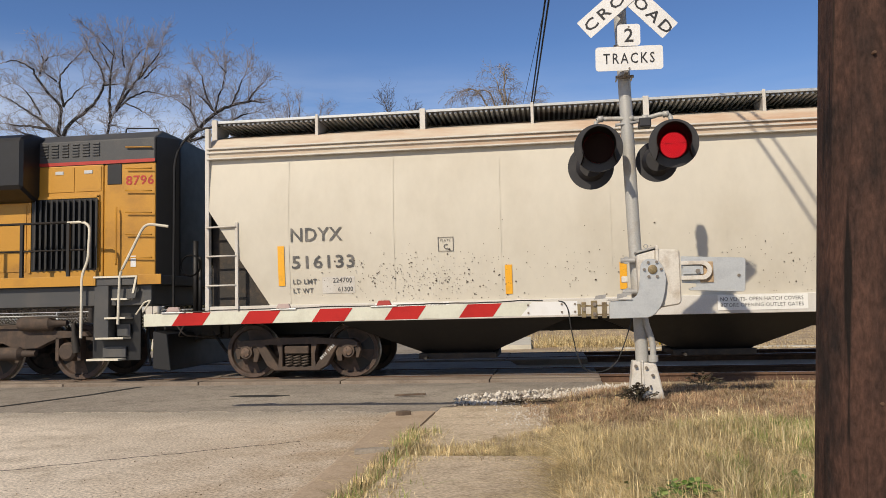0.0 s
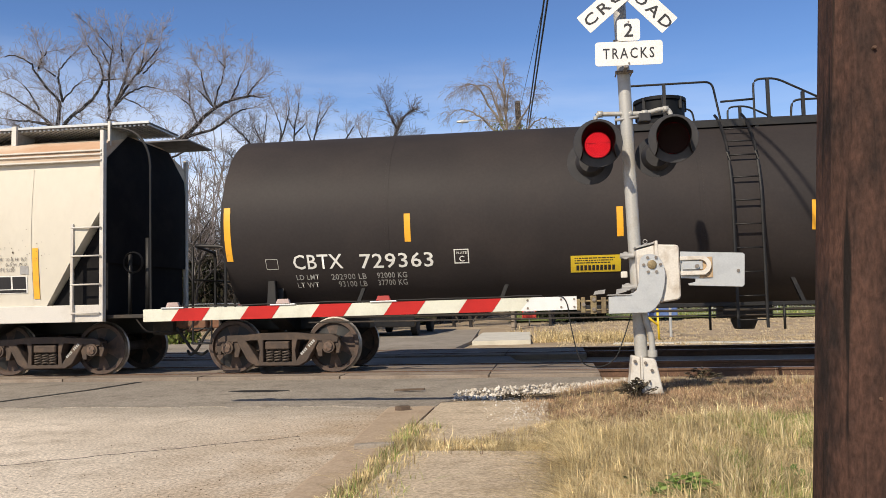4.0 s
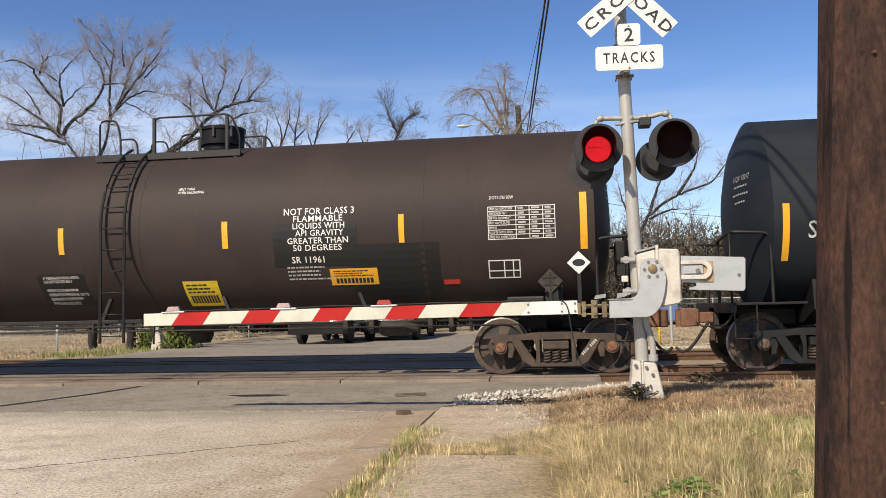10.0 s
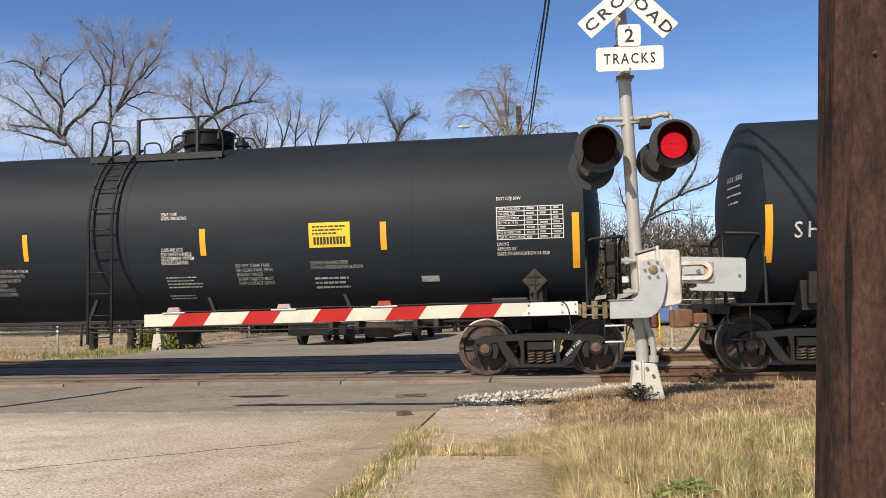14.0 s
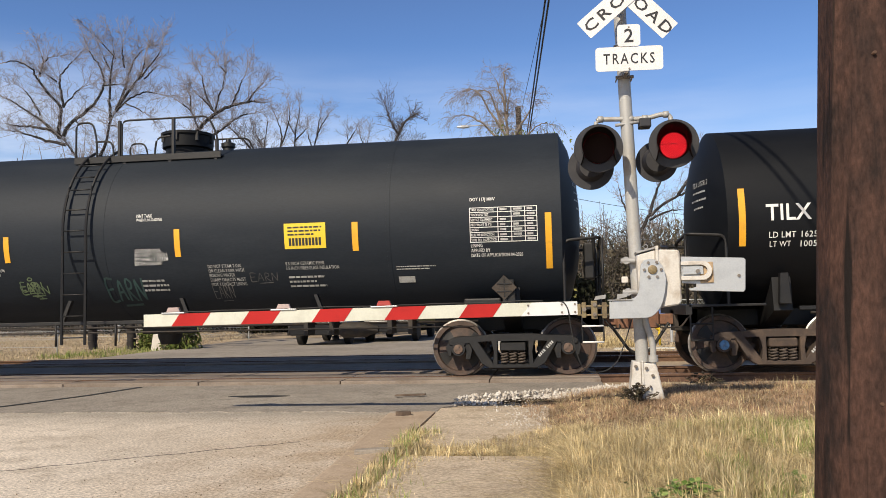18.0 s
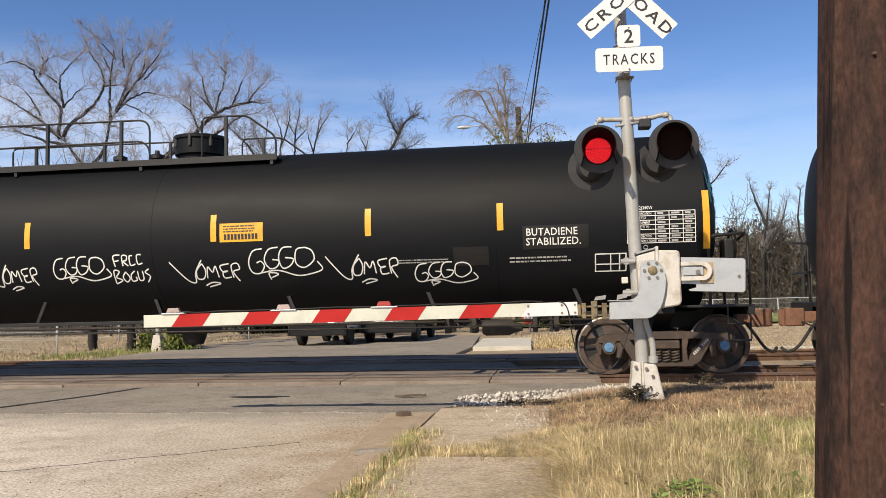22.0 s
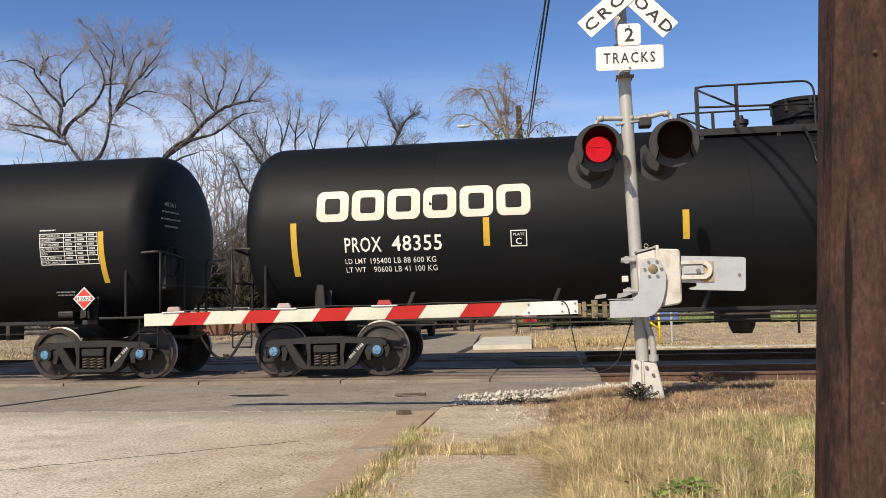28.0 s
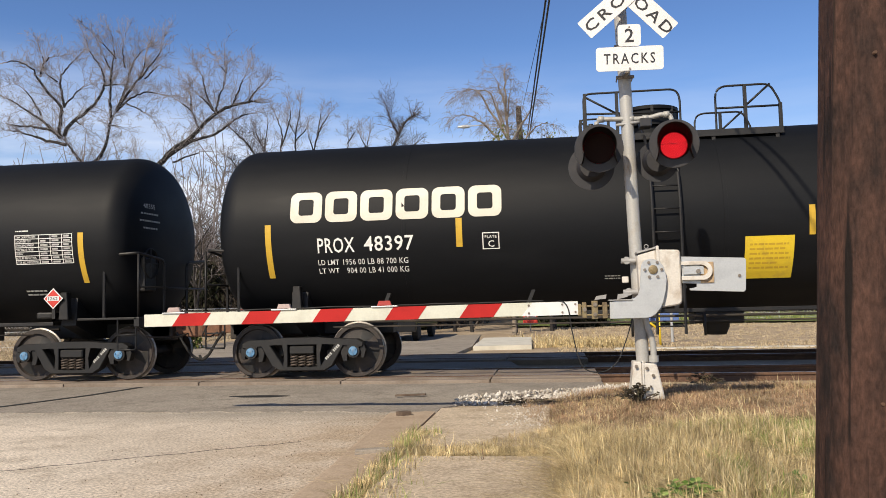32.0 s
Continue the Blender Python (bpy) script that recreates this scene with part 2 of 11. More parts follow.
M["white_paint"] = material("white_paint", (0.80, 0.80, 0.77), 0.55, other=(0.66, 0.65, 0.61), scale=3, spread=0.4, fine=0.05)
M["worn_white"] = material("worn_white", (0.62, 0.62, 0.60), 0.6, other=(0.20, 0.20, 0.20), scale=14, spread=0.55, fine=0.1)
M["emblem_cream"] = material("emblem_cream", (0.66, 0.62, 0.53), 0.55, other=(0.58, 0.53, 0.44), scale=2, spread=0.4, fine=0.05)
M["faded_white"] = material("faded_white", (0.46, 0.46, 0.44), 0.6, other=(0.22, 0.22, 0.21), scale=9, spread=0.5, fine=0.1)
M["yellow_stripe"] = material("yellow_stripe", (0.84, 0.42, 0.030), 0.42, other=(0.62, 0.32, 0.04), scale=5, spread=0.35, fine=0.06)
M["yellow_dull"] = material("yellow_dull", (0.60, 0.38, 0.035), 0.5, other=(0.46, 0.29, 0.04), scale=5, spread=0.35, fine=0.06)
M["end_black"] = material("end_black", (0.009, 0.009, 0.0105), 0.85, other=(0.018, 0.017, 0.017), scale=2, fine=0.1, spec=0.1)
M["yellow_label"] = material("yellow_label", (0.80, 0.58, 0.035), 0.5, other=(0.66, 0.46, 0.05), scale=5, spread=0.35, fine=0.06)
M["dark_ink"] = material("dark_ink", (0.03, 0.03, 0.03), 0.6)
M["patch_black"] = material("patch_black", (0.012, 0.012, 0.013), 0.45, fine=0.05)
M["graffiti_teal"] = material("graffiti_teal", (0.10, 0.50, 0.55), 0.6, other=(0.06, 0.3, 0.33), scale=5)
M["graffiti_head"] = material("graffiti_head", (0.07, 0.30, 0.33), 0.6, other=(0.03, 0.14, 0.15), scale=4, spread=0.6)
M["graffiti_green"] = material("graffiti_green", (0.15, 0.20, 0.105), 0.6, other=(0.06, 0.085, 0.055), scale=6, spread=0.55)
M["graffiti_dim"] = material("graffiti_dim", (0.030, 0.070, 0.068), 0.6, other=(0.02, 0.04, 0.04), scale=6, spread=0.55)
M["scrawl_black"] = material("scrawl_black", (0.045, 0.045, 0.048), 0.6, other=(0.15, 0.14, 0.13), scale=9, spread=0.5)
M["graffiti_grey"] = material("graffiti_grey", (0.085, 0.085, 0.085), 0.6, other=(0.2, 0.19, 0.18), scale=6, spread=0.55)
M["placard_red"] = material("placard_red", (0.62, 0.05, 0.035), 0.5, fine=0.05)
M["lime"] = material("lime", (0.25, 0.70, 0.10), 0.5, fine=0.05)
M["hopper_cream"] = material("hopper_cream", (0.595, 0.56, 0.48), 0.62, other=(0.52, 0.48, 0.40), scale=0.55, spread=0.5, bump=0.02, bump_scale=6, fine=0.03, stretch=(1, 1, 0.6))
M["drip_tan"] = material("drip_tan", (0.42, 0.34, 0.22), 0.8, other=(0.54, 0.49, 0.39), scale=8, spread=0.6)
M["hopper_sill"] = material("hopper_sill", (0.60, 0.58, 0.54), 0.6, other=(0.48, 0.44, 0.39), scale=1.5, fine=0.07)
M["hopper_rust"] = material("hopper_rust", (0.60, 0.54, 0.44), 0.7, other=(0.47, 0.29, 0.18), scale=0.9, spread=0.60, fine=0.06, bump=0.04, stretch=(0.45, 1, 2.2))
M["galvanised"] = material("galvanised", (0.52, 0.54, 0.55), 0.45, 0.35, other=(0.44, 0.46, 0.48), scale=6, spread=0.5, fine=0.06)
M["grey_steel"] = material("grey_steel", (0.36, 0.36, 0.36), 0.55, 0.1, other=(0.26, 0.25, 0.24), scale=6, fine=0.1)
M["walk_grate"] = material("walk_grate", (0.13, 0.13, 0.135), 0.6, 0.2, other=(0.08, 0.08, 0.08), scale=5)
M["pole_silver"] = material("pole_silver", (0.41, 0.405, 0.385), 0.5, 0.15, other=(0.34, 0.29, 0.235), scale=3, spread=0.40, bump=0.05, fine=0.10)
M["cast_white"] = material("cast_white", (0.62, 0.59, 0.54), 0.6, other=(0.42, 0.36, 0.29), scale=5, spread=0.45, bump=0.08, fine=0.09)
M["sign_white"] = material("sign_white", (0.74, 0.745, 0.75), 0.4, other=(0.68, 0.68, 0.67), scale=3, fine=0.03)
M["sign_black"] = material("sign_black", (0.018, 0.018, 0.02), 0.45, fine=0.05)
M["hood_black"] = material("hood_black", (0.022, 0.022, 0.026), 0.5, other=(0.036, 0.034, 0.037), scale=6, fine=0.08)
M["arm_white"] = material("arm_white", (0.62, 0.63, 0.54), 0.42, other=(0.52, 0.52, 0.44), scale=3, fine=0.05)
M["arm_red"] = material("arm_red", (0.44, 0.020, 0.018), 0.55, other=(0.36, 0.016, 0.015), scale=3, fine=0.06, spec=0.2)
M["brass"] = material("brass", (0.28, 0.22, 0.12), 0.5, 0.5, other=(0.15, 0.11, 0.07), scale=9)
M["bolt"] = material("bolt", (0.30, 0.26, 0.22), 0.4, 0.6, other=(0.16, 0.12, 0.09), scale=12)
M["lens_dark"] = material("lens_dark", (0.014, 0.003, 0.004), 0.5, fine=0.05, spec=0.15)
M["led_red"] = glow("led_red", (1.0, 0.035, 0.05), 1.7)
M["led_back"] = glow("led_back", (0.60, 0.003, 0.012), 0.06)
M["hood_inside"] = material("hood_inside", (0.006, 0.006, 0.007), 0.8, fine=0.05, spec=0.15)
M["small_red"] = material("small_red", (0.42, 0.06, 0.05), 0.3, fine=0.05)
M["small_clear"] = material("small_clear", (0.46, 0.36, 0.34), 0.25, fine=0.08)
M["rubber"] = material("rubber", (0.02, 0.02, 0.02), 0.7)
M["pole_wood"] = creosoted("pole_wood")
M["far_pole"] = material("far_pole", (0.045, 0.035, 0.028), 0.85, stretch=(6, 6, 0.5), bump=0.2)
M["asphalt"] = worn_ground("asphalt", (0.72, 0.64, 0.54), (0.55, 0.48, 0.395), (0.43, 0.365, 0.29), grit=0.48, specks=0.55, dirt=(-3.6, -2.0, (0.42, 0.33, 0.235)), newer=(8.5, 10.3, (0.33, 0.295, 0.25)))
M["asphalt_new"] = worn_ground("asphalt_new", (0.265, 0.236, 0.203), (0.335, 0.300, 0.257), (0.195, 0.171, 0.144), grit=0.36, specks=0.4)
M["tar"] = material("tar", (0.022, 0.022, 0.023), 0.6)
M["concrete"] = worn_ground("concrete", (0.56, 0.465, 0.35), (0.46, 0.38, 0.285), (0.32, 0.255, 0.18), grit=0.36, specks=0.3)
M["kerb"] = worn_ground("kerb", (0.44, 0.345, 0.255), (0.40, 0.315, 0.23), (0.34, 0.26, 0.185), grit=0.16, specks=0.1)
M["pale_concrete"] = material("pale_concrete", (0.62, 0.60, 0.53), 0.85, other=(0.5, 0.48, 0.42), scale=1.6, fine=0.08)
M["panel"] = material("panel", (0.25, 0.205, 0.165), 0.85, other=(0.16, 0.12, 0.09), scale=1.5, spread=0.5, bump=0.25, bump_scale=40, rand=0.12)
M["tie"] = material("tie", (0.10, 0.070, 0.050), 0.9, other=(0.16, 0.12, 0.09), scale=4, bump=0.4, bump_scale=30, rand=0.2)
M["soil"] = material("soil", (0.33, 0.255, 0.17), 0.95, other=(0.45, 0.36, 0.25), scale=0.7, spread=0.55, bump=0.5, bump_scale=30, fine=0.35)
M["ballast"] = material("ballast", (0.15, 0.115, 0.09), 0.95, other=(0.25, 0.20, 0.16), scale=2, spread=0.5, bump=0.8, bump_scale=22, fine=0.35)
M["bark"] = material("bark", (0.022, 0.0195, 0.019), 0.9, other=(0.058, 0.052, 0.050), scale=4, bump=0.4, bump_scale=30)
M["twig"] = material("twig", (0.31, 0.28, 0.285), 0.9, other=(0.20, 0.18, 0.185), scale=1.5)
M["dark_twig"] = material("dark_twig", (0.13, 0.115, 0.115), 0.9, other=(0.08, 0.07, 0.07), scale=1.5)
M["pale_bark"] = material("pale_bark", (0.27, 0.225, 0.18), 0.9, other=(0.11, 0.09, 0.075), scale=3, bump=0.3, bump_scale=25)
M["pale_twig"] = material("pale_twig", (0.27, 0.225, 0.19), 0.9, other=(0.34, 0.285, 0.24), scale=1.5)
M["stones"] = island_material("stones", [(0.34, 0.30, 0.25), (0.62, 0.58, 0.52), (0.48, 0.42, 0.35), (0.74, 0.71, 0.66)])
M["dry_grass"] = island_material("dry_grass", [(0.42, 0.31, 0.15), (0.68, 0.56, 0.32), (0.55, 0.43, 0.23), (0.33, 0.25, 0.11), (0.80, 0.69, 0.44), (0.37, 0.26, 0.14)], patchy=0.55)
M["green_grass"] = island_material("green_grass", [(0.13, 0.21, 0.05), (0.21, 0.28, 0.07), (0.30, 0.33, 0.11), (0.46, 0.42, 0.18)], patchy=0.45)
M["brown_grass"] = island_material("brown_grass", [(0.27, 0.17, 0.105), (0.42, 0.285, 0.175), (0.21, 0.13, 0.085), (0.55, 0.43, 0.28)], patchy=0.5)
M["leaf"] = island_material("leaf", [(0.07, 0.13, 0.03), (0.14, 0.23, 0.05), (0.25, 0.33, 0.10)], 0.45)
M["tree_leaf"] = island_material("tree_leaf", [(0.06, 0.09, 0.02), (0.13, 0.17, 0.04), (0.20, 0.20, 0.06)])
M["wire"] = material("wire", (0.012, 0.012, 0.013), 0.6)
M["loco_yellow"] = material("loco_yellow", (0.50, 0.25, 0.028), 0.5, other=(0.34, 0.165, 0.025), scale=1.3, spread=0.45, fine=0.10)
M["loco_grey"] = material("loco_grey", (0.060, 0.062, 0.066), 0.5, other=(0.09, 0.085, 0.08), scale=1.5)
M["loco_red"] = material("loco_red", (0.42, 0.035, 0.025), 0.5, fine=0.05)
M["coupler_rust"] = material("coupler_rust", (0.20, 0.095, 0.055), 0.8, other=(0.09, 0.06, 0.045), scale=7, bump=0.3)
M["pale_rail"] = material("pale_rail", (0.66, 0.62, 0.52), 0.55, fine=0.05)


# ---- mesh helpers ----
def box(bm, x0, x1, y0, y1, z0, z1, bevel=0.0):
    v = [bm.verts.new((x, y, z)) for x in (x0, x1) for y in (y0, y1) for z in (z0, z1)]
    f = [bm.faces.new([v[i] for i in q]) for q in ((0, 1, 3, 2), (4, 6, 7, 5), (0, 4, 5, 1), (2, 3, 7, 6), (0, 2, 6, 4), (1, 5, 7, 3))]
    if bevel:
        bmesh.ops.bevel(bm, geom=list({e for q in f for e in q.edges}), offset=bevel, segments=2, profile=0.5, affect="EDGES")
    return v


def prism(bm, pts, a, b, axis="y", bevel=0.0):
    """A flat outline, given in the two other axes in order, drawn out from a to b."""
    def at(p, d):
        return {"y": (p[0], d, p[1]), "x": (d, p[0], p[1]), "z": (p[0], p[1], d)}[axis]
    lo, hi = [bm.verts.new(at(p, a)) for p in pts], [bm.verts.new(at(p, b)) for p in pts]
    n = len(pts)
    faces = [bm.faces.new(lo), bm.faces.new(hi[::-1])] + [bm.faces.new((lo[i], hi[i], hi[(i + 1) % n], lo[(i + 1) % n])) for i in range(n)]
    if bevel:
        bmesh.ops.bevel(bm, geom=list({e for q in faces for e in q.edges}), offset=bevel, segments=1, affect="EDGES")
    bmesh.ops.recalc_face_normals(bm, faces=bm.faces[:])


def ring(bm, c, u, v, r, n):
    return [bm.verts.new(c + r * (math.cos(2 * math.pi * i / n) * u + math.sin(2 * math.pi * i / n) * v)) for i in range(n)]


def tube(bm, pts, r, n=8, r_end=None, cap=True):
    """A round bar along a line of points, tapering to r_end."""
    pts = [Vector(p) for p in pts]
    last, m = None, len(pts)
    for i, p in enumerate(pts):
        way = (pts[min(i + 1, m - 1)] - pts[max(i - 1, 0)]).normalized()
        u = way.cross(Vector((0, 0, 1)) if abs(way.z) < 0.9 else Vector((1, 0, 0))).normalized()
        rr = r if r_end is None else r + (r_end - r) * i / (m - 1)
        cur = ring(bm, p, u, way.cross(u), rr, n)
        if last:
            for k in range(n):
                bm.faces.new((last[k], last[(k + 1) % n], cur[(k + 1) % n], cur[k])).smooth = True
        elif cap:
            bm.faces.new(cur[::-1])
        last = cur
    if cap:
        bm.faces.new(last)


def bend(pts, r=0.08, n=4):
    """A line of points with its inner corners rounded."""
    pts = [Vector(p) for p in pts]
    out = [pts[0]]
    for a, b, c in zip(pts, pts[1:], pts[2:]):
        d0, d1 = (a - b), (c - b)
        k0, k1 = min(r, d0.length * 0.45), min(r, d1.length * 0.45)
        p, q = b + d0.normalized() * k0, b + d1.normalized() * k1
        out += [p.lerp(b, i / n).lerp(b.lerp(q, i / n), i / n) for i in range(n + 1)]
    return out + [pts[-1]]


def lathe(bm, prof, axis="x", n=32, centre=(0, 0, 0), smooth=True, closed=True):
    """A turned shape: prof is a list of (place along the axis, radius)."""
    c = Vector(centre)
    ax = {"x": Vector((1, 0, 0)), "y": Vector((0, 1, 0)), "z": Vector((0, 0, 1))}[axis]
    u = {"x": Vector((0, 1, 0)), "y": Vector((0, 0, 1)), "z": Vector((1, 0, 0))}[axis]
    v = ax.cross(u)
    last = None
    for i, (h, r) in enumerate(prof):
        cur = [bm.verts.new(c + ax * h)] if r < 1e-5 else ring(bm, c + ax * h, u, v, r, n)
        if last:
            for k in range(n):
                q = []
                for w in ((last, k), (last, k + 1), (cur, k + 1), (cur, k)):
                    vert = w[0][w[1] % len(w[0])]
                    if vert not in q:
                        q.append(vert)
                if len(q) > 2:
                    bm.faces.new(q).smooth = smooth
        elif closed and len(cur) > 1:
            bm.faces.new(cur[::-1])
        last = cur
    if closed and len(last) > 1:
        bm.faces.new(last)


def mesh_of(bm, name, mat, sharp=40):
    bm.normal_update()
    for e in bm.edges:
        if len(e.link_faces) == 2 and e.calc_face_angle(0) > radians(sharp):
            e.smooth = False
    me = bpy.data.meshes.new(name)
    bm.to_mesh(me)
    bm.free()
    me.materials.append(mat)
    return me


def part(name, bm, mat, parent, label=""):
    """One mesh object under a thing or a part (or on its own, with no parent)."""
    me = bm if isinstance(bm, bpy.types.Mesh) else mesh_of(bm, name, mat)
    ob = new(name, me)
    ob.parent = parent
    if label:
        ob["label"] = label
    return ob


def thing(name, at, label, category, group="", kind=""):
    ob = new(name)
    ob.empty_display_size = 0.2
    ob.matrix_world = at if isinstance(at, Matrix) else Matrix.Translation(at)
    return tagged(ob, label, category, group, kind)


def raw(name, verts, faces, mat, smooth=False):
    me = bpy.data.meshes.new(name)
    me.from_pydata(verts, [], faces)
    me.materials.append(mat)
    if smooth:
        me.polygons.foreach_set("use_smooth", [True] * len(faces))
    return me


def B():
    return bmesh.new()

# ---- ground, road, track ----
TRACK_Y, TRACK2_Y, GAUGE = 14.05, 18.6, 0.7525
KERB_X, ROAD_Z = -1.52, -0.08


def ground_height(x, y):
    """The verge's low rise round the signal; all else nearly flat."""
    z = -0.14
    if y < 12.6 and x > KERB_X + 0.05:
        flat = max(0.0, min(1.0, (12.4 - y) / 2.0))
        rise = max(0.0, min(1.0, (x + 0.05) / 1.1)) * flat
        z += 0.05 * flat + 0.15 * rise + 0.02 * rise * noise.noise((x * 0.9, y * 0.9, 0))
    elif y > 26:
        z += 0.10 * noise.noise((x * 0.12, y * 0.12, 3)) + min(0.5, (y - 26) * 0.012)
    return z


def make_ground():
    xs = sorted({*np.arange(-14, 14.1, 0.35).round(3), *np.arange(-60, 61, 4), -1500, -700, -300, -140, 140, 300, 700, 1500})
    ys = sorted({*np.arange(-2, 14, 0.35).round(3), *np.arange(14, 60, 3), -1500, -400, -100, -30, -10, 60, 90, 150, 300, 700, 1800})
    verts = [(x, y, ground_height(x, y)) for y in ys for x in xs]
    w = len(xs)
    faces = [(j * w + i, j * w + i + 1, (j + 1) * w + i + 1, (j + 1) * w + i) for j in range(len(ys) - 1) for i in range(w - 1)]
    ob = new("ground", raw("ground", verts, faces, M["soil"], True))
    return tagged(ob, "dry sandy soil with dead grass beside the track", "ground", kind="structure")


make_ground()


def slab(name, pts, z0, z1, mat, label, category, kind="structure", bevel=0.0):
    bm = B()
    prism(bm, pts, z0, z1, "z", bevel)
    return tagged(new(name, mesh_of(bm, name, M[mat])), label, category, kind=kind)


ROAD_L = -13.2
slab("road", [(ROAD_L, -30), (KERB_X - 0.16, -30), (KERB_X - 0.16, 9.85), (ROAD_L, 9.85)], -0.40, ROAD_Z, "asphalt", "worn pale asphalt road with cracks leading to the crossing", "road")
ragged = [(x, 9.35 + 0.32 * noise.noise((x * 0.8, 0, 12)) + 0.12 * noise.noise((x * 4.0, 0, 13))) for x in np.arange(ROAD_L + 0.1, KERB_X - 0.2, 0.12)]
slab("road_apron", [(ROAD_L, 9.35)] + ragged + [(KERB_X - 0.1, 9.302), (KERB_X + 0.155, 9.302), (KERB_X + 0.16, 9.64), (KERB_X + 0.5, 10.2), (0.75, 11.35), (0.75, 12.72), (ROAD_L, 12.72)], -0.40, ROAD_Z + 0.012, "asphalt_new", "darker asphalt apron along the crossing", "road")
slab("road_between", [(ROAD_L, 15.4), (-0.6, 15.4), (-0.9, 17.25), (ROAD_L, 17.25)], -0.40, ROAD_Z + 0.03, "asphalt_new", "dark asphalt strip between the two tracks", "road")
slab("road_far", [(-12.6, 19.95), (-2.5, 19.95), (-2.4, 24), (-2.9, 32), (-4.2, 90), (-16.0, 90), (-12.9, 32)], -0.50, ROAD_Z + 0.03, "asphalt_new", "grey asphalt street beyond the tracks", "road")


def make_kerb():
    t = thing("kerb", (0, 0, 0), "low worn concrete kerb and gutter beside the road", "kerb", kind="structure")
    y = -3.0
    while y < 9.2:
        bm = B()
        y1 = min(y + 3.05, 9.3)
        x = KERB_X
        prism(bm, [(x - 0.25, -0.4), (x - 0.25, ROAD_Z + 0.006), (x - 0.22, ROAD_Z + 0.014), (x - 0.02, ROAD_Z + 0.024), (x + 0.05, ROAD_Z + 0.030), (x + 0.150, ROAD_Z + 0.024), (x + 0.155, -0.4)], y + 0.006, y1 - 0.006, "y")
        for v in bm.verts:
            if v.co.x < x - 0.1:
                v.co.x -= 0.055 * max(-1.5, v.co.y - 6.4)
        part("kerb_length", bm, M["kerb"], t)
        y = y1


make_kerb()


def make_walk():
    t = thing("pavement", (0, 0, 0), "old concrete pavement slabs half overgrown with dry grass", "pavement", kind="structure")
    for x0, x1, y0, y1, z in ((-1.24, 0.10, 4.0, 6.42, -0.045), (-1.36, 0.02, 6.95, 8.15, -0.06), (-1.36, -0.05, 8.17, 9.62, -0.066)):
        bm = B()
        box(bm, x0, x1, y0, y1, -0.3, z, 0.012)
        part("slab", bm, M["concrete"], t)
    bm = B()
    box(bm, -1.22, 0.10, 1.0, 3.98, -0.3, -0.045, 0.012)
    part("slab", bm, M["concrete"], t)


make_walk()
slab("far_pavement", [(-2.3, 23.2), (-0.6, 23.4), (-0.75, 29.3), (-2.5, 29.3)], -0.4, -0.01, "pale_concrete", "pale new concrete pavement ramp across the tracks", "pavement")


def make_cracks():
    """A dark strip, a crack and a tar patch laid on the road."""
    def strip(name, pts, w, z, label):
        bm = B()
        for (xa, ya), (xb, yb) in zip(pts, pts[1:]):
            d = Vector((xb - xa, yb - ya, 0)).normalized()
            s = Vector((-d.y, d.x, 0)) * w / 2
            a, b = Vector((xa, ya, z)), Vector((xb, yb, z))
            up = Vector((0, 0, 0.006))
            v = [bm.verts.new(p) for p in (a - s, b - s, b + s, a + s, a - s + up, b - s + up, b + s + up, a + s + up)]
            bm.faces.new(v[4:])
            for i in range(4):
                bm.faces.new((v[i], v[(i + 1) % 4], v[4 + (i + 1) % 4], v[4 + i]))
        tagged(new(name, mesh_of(bm, name, M["tar"])), label, "road seam", kind="structure")
    rnd = random.Random(3)
    za = ROAD_Z + 0.012
    strip("dark_strip", [(-7.75, 9.5), (-7.45, 10.03), (-7.22, 10.7), (-7.0, 11.36), (-6.88, 12.1), (-6.82, 12.5)], 0.10, za, "black strip across the asphalt")
    strip("crack", [(-4.9 + 0.11 * i, 5.6 + 0.073 * i + 0.035 * rnd.uniform(-1, 1)) for i in range(24)], 0.003, ROAD_Z - 0.003, "thin crack in the road")
    bm = B()
    pts = [(-4.2 + 0.42 * math.cos(a) * (1 + 0.2 * math.sin(3 * a)), 11.0 + 0.13 * math.sin(a)) for a in np.linspace(0, 2 * math.pi, 20, endpoint=False)]
    prism(bm, pts, za - 0.004, za + 0.005, "z")
    tagged(new("tar_patch", mesh_of(bm, "tar_patch", M["tar"])), "dark oily tar patch on the asphalt", "road patch", kind="structure")


make_cracks()


def rail(x0, x1, y, name):
    bm = B()
    pts = [(-0.075, -0.19), (-0.075, -0.176), (-0.012, -0.155), (-0.010, -0.05), (-0.036, -0.038), (-0.036, -0.006), (-0.030, 0.0), (0.030, 0.0), (0.036, -0.006), (0.036, -0.038), (0.010, -0.05), (0.012, -0.155), (0.075, -0.176), (0.075, -0.19)]
    prism(bm, [(y + a, z) for a, z in pts], x0, x1, "x")
    me = mesh_of(bm, name, M["rail_rust"])
    me.materials.append(M["rail_steel"])
    for p in me.polygons:
        if p.normal.z > 0.8 and p.center.z > -0.02:
            p.material_index = 1
    return me


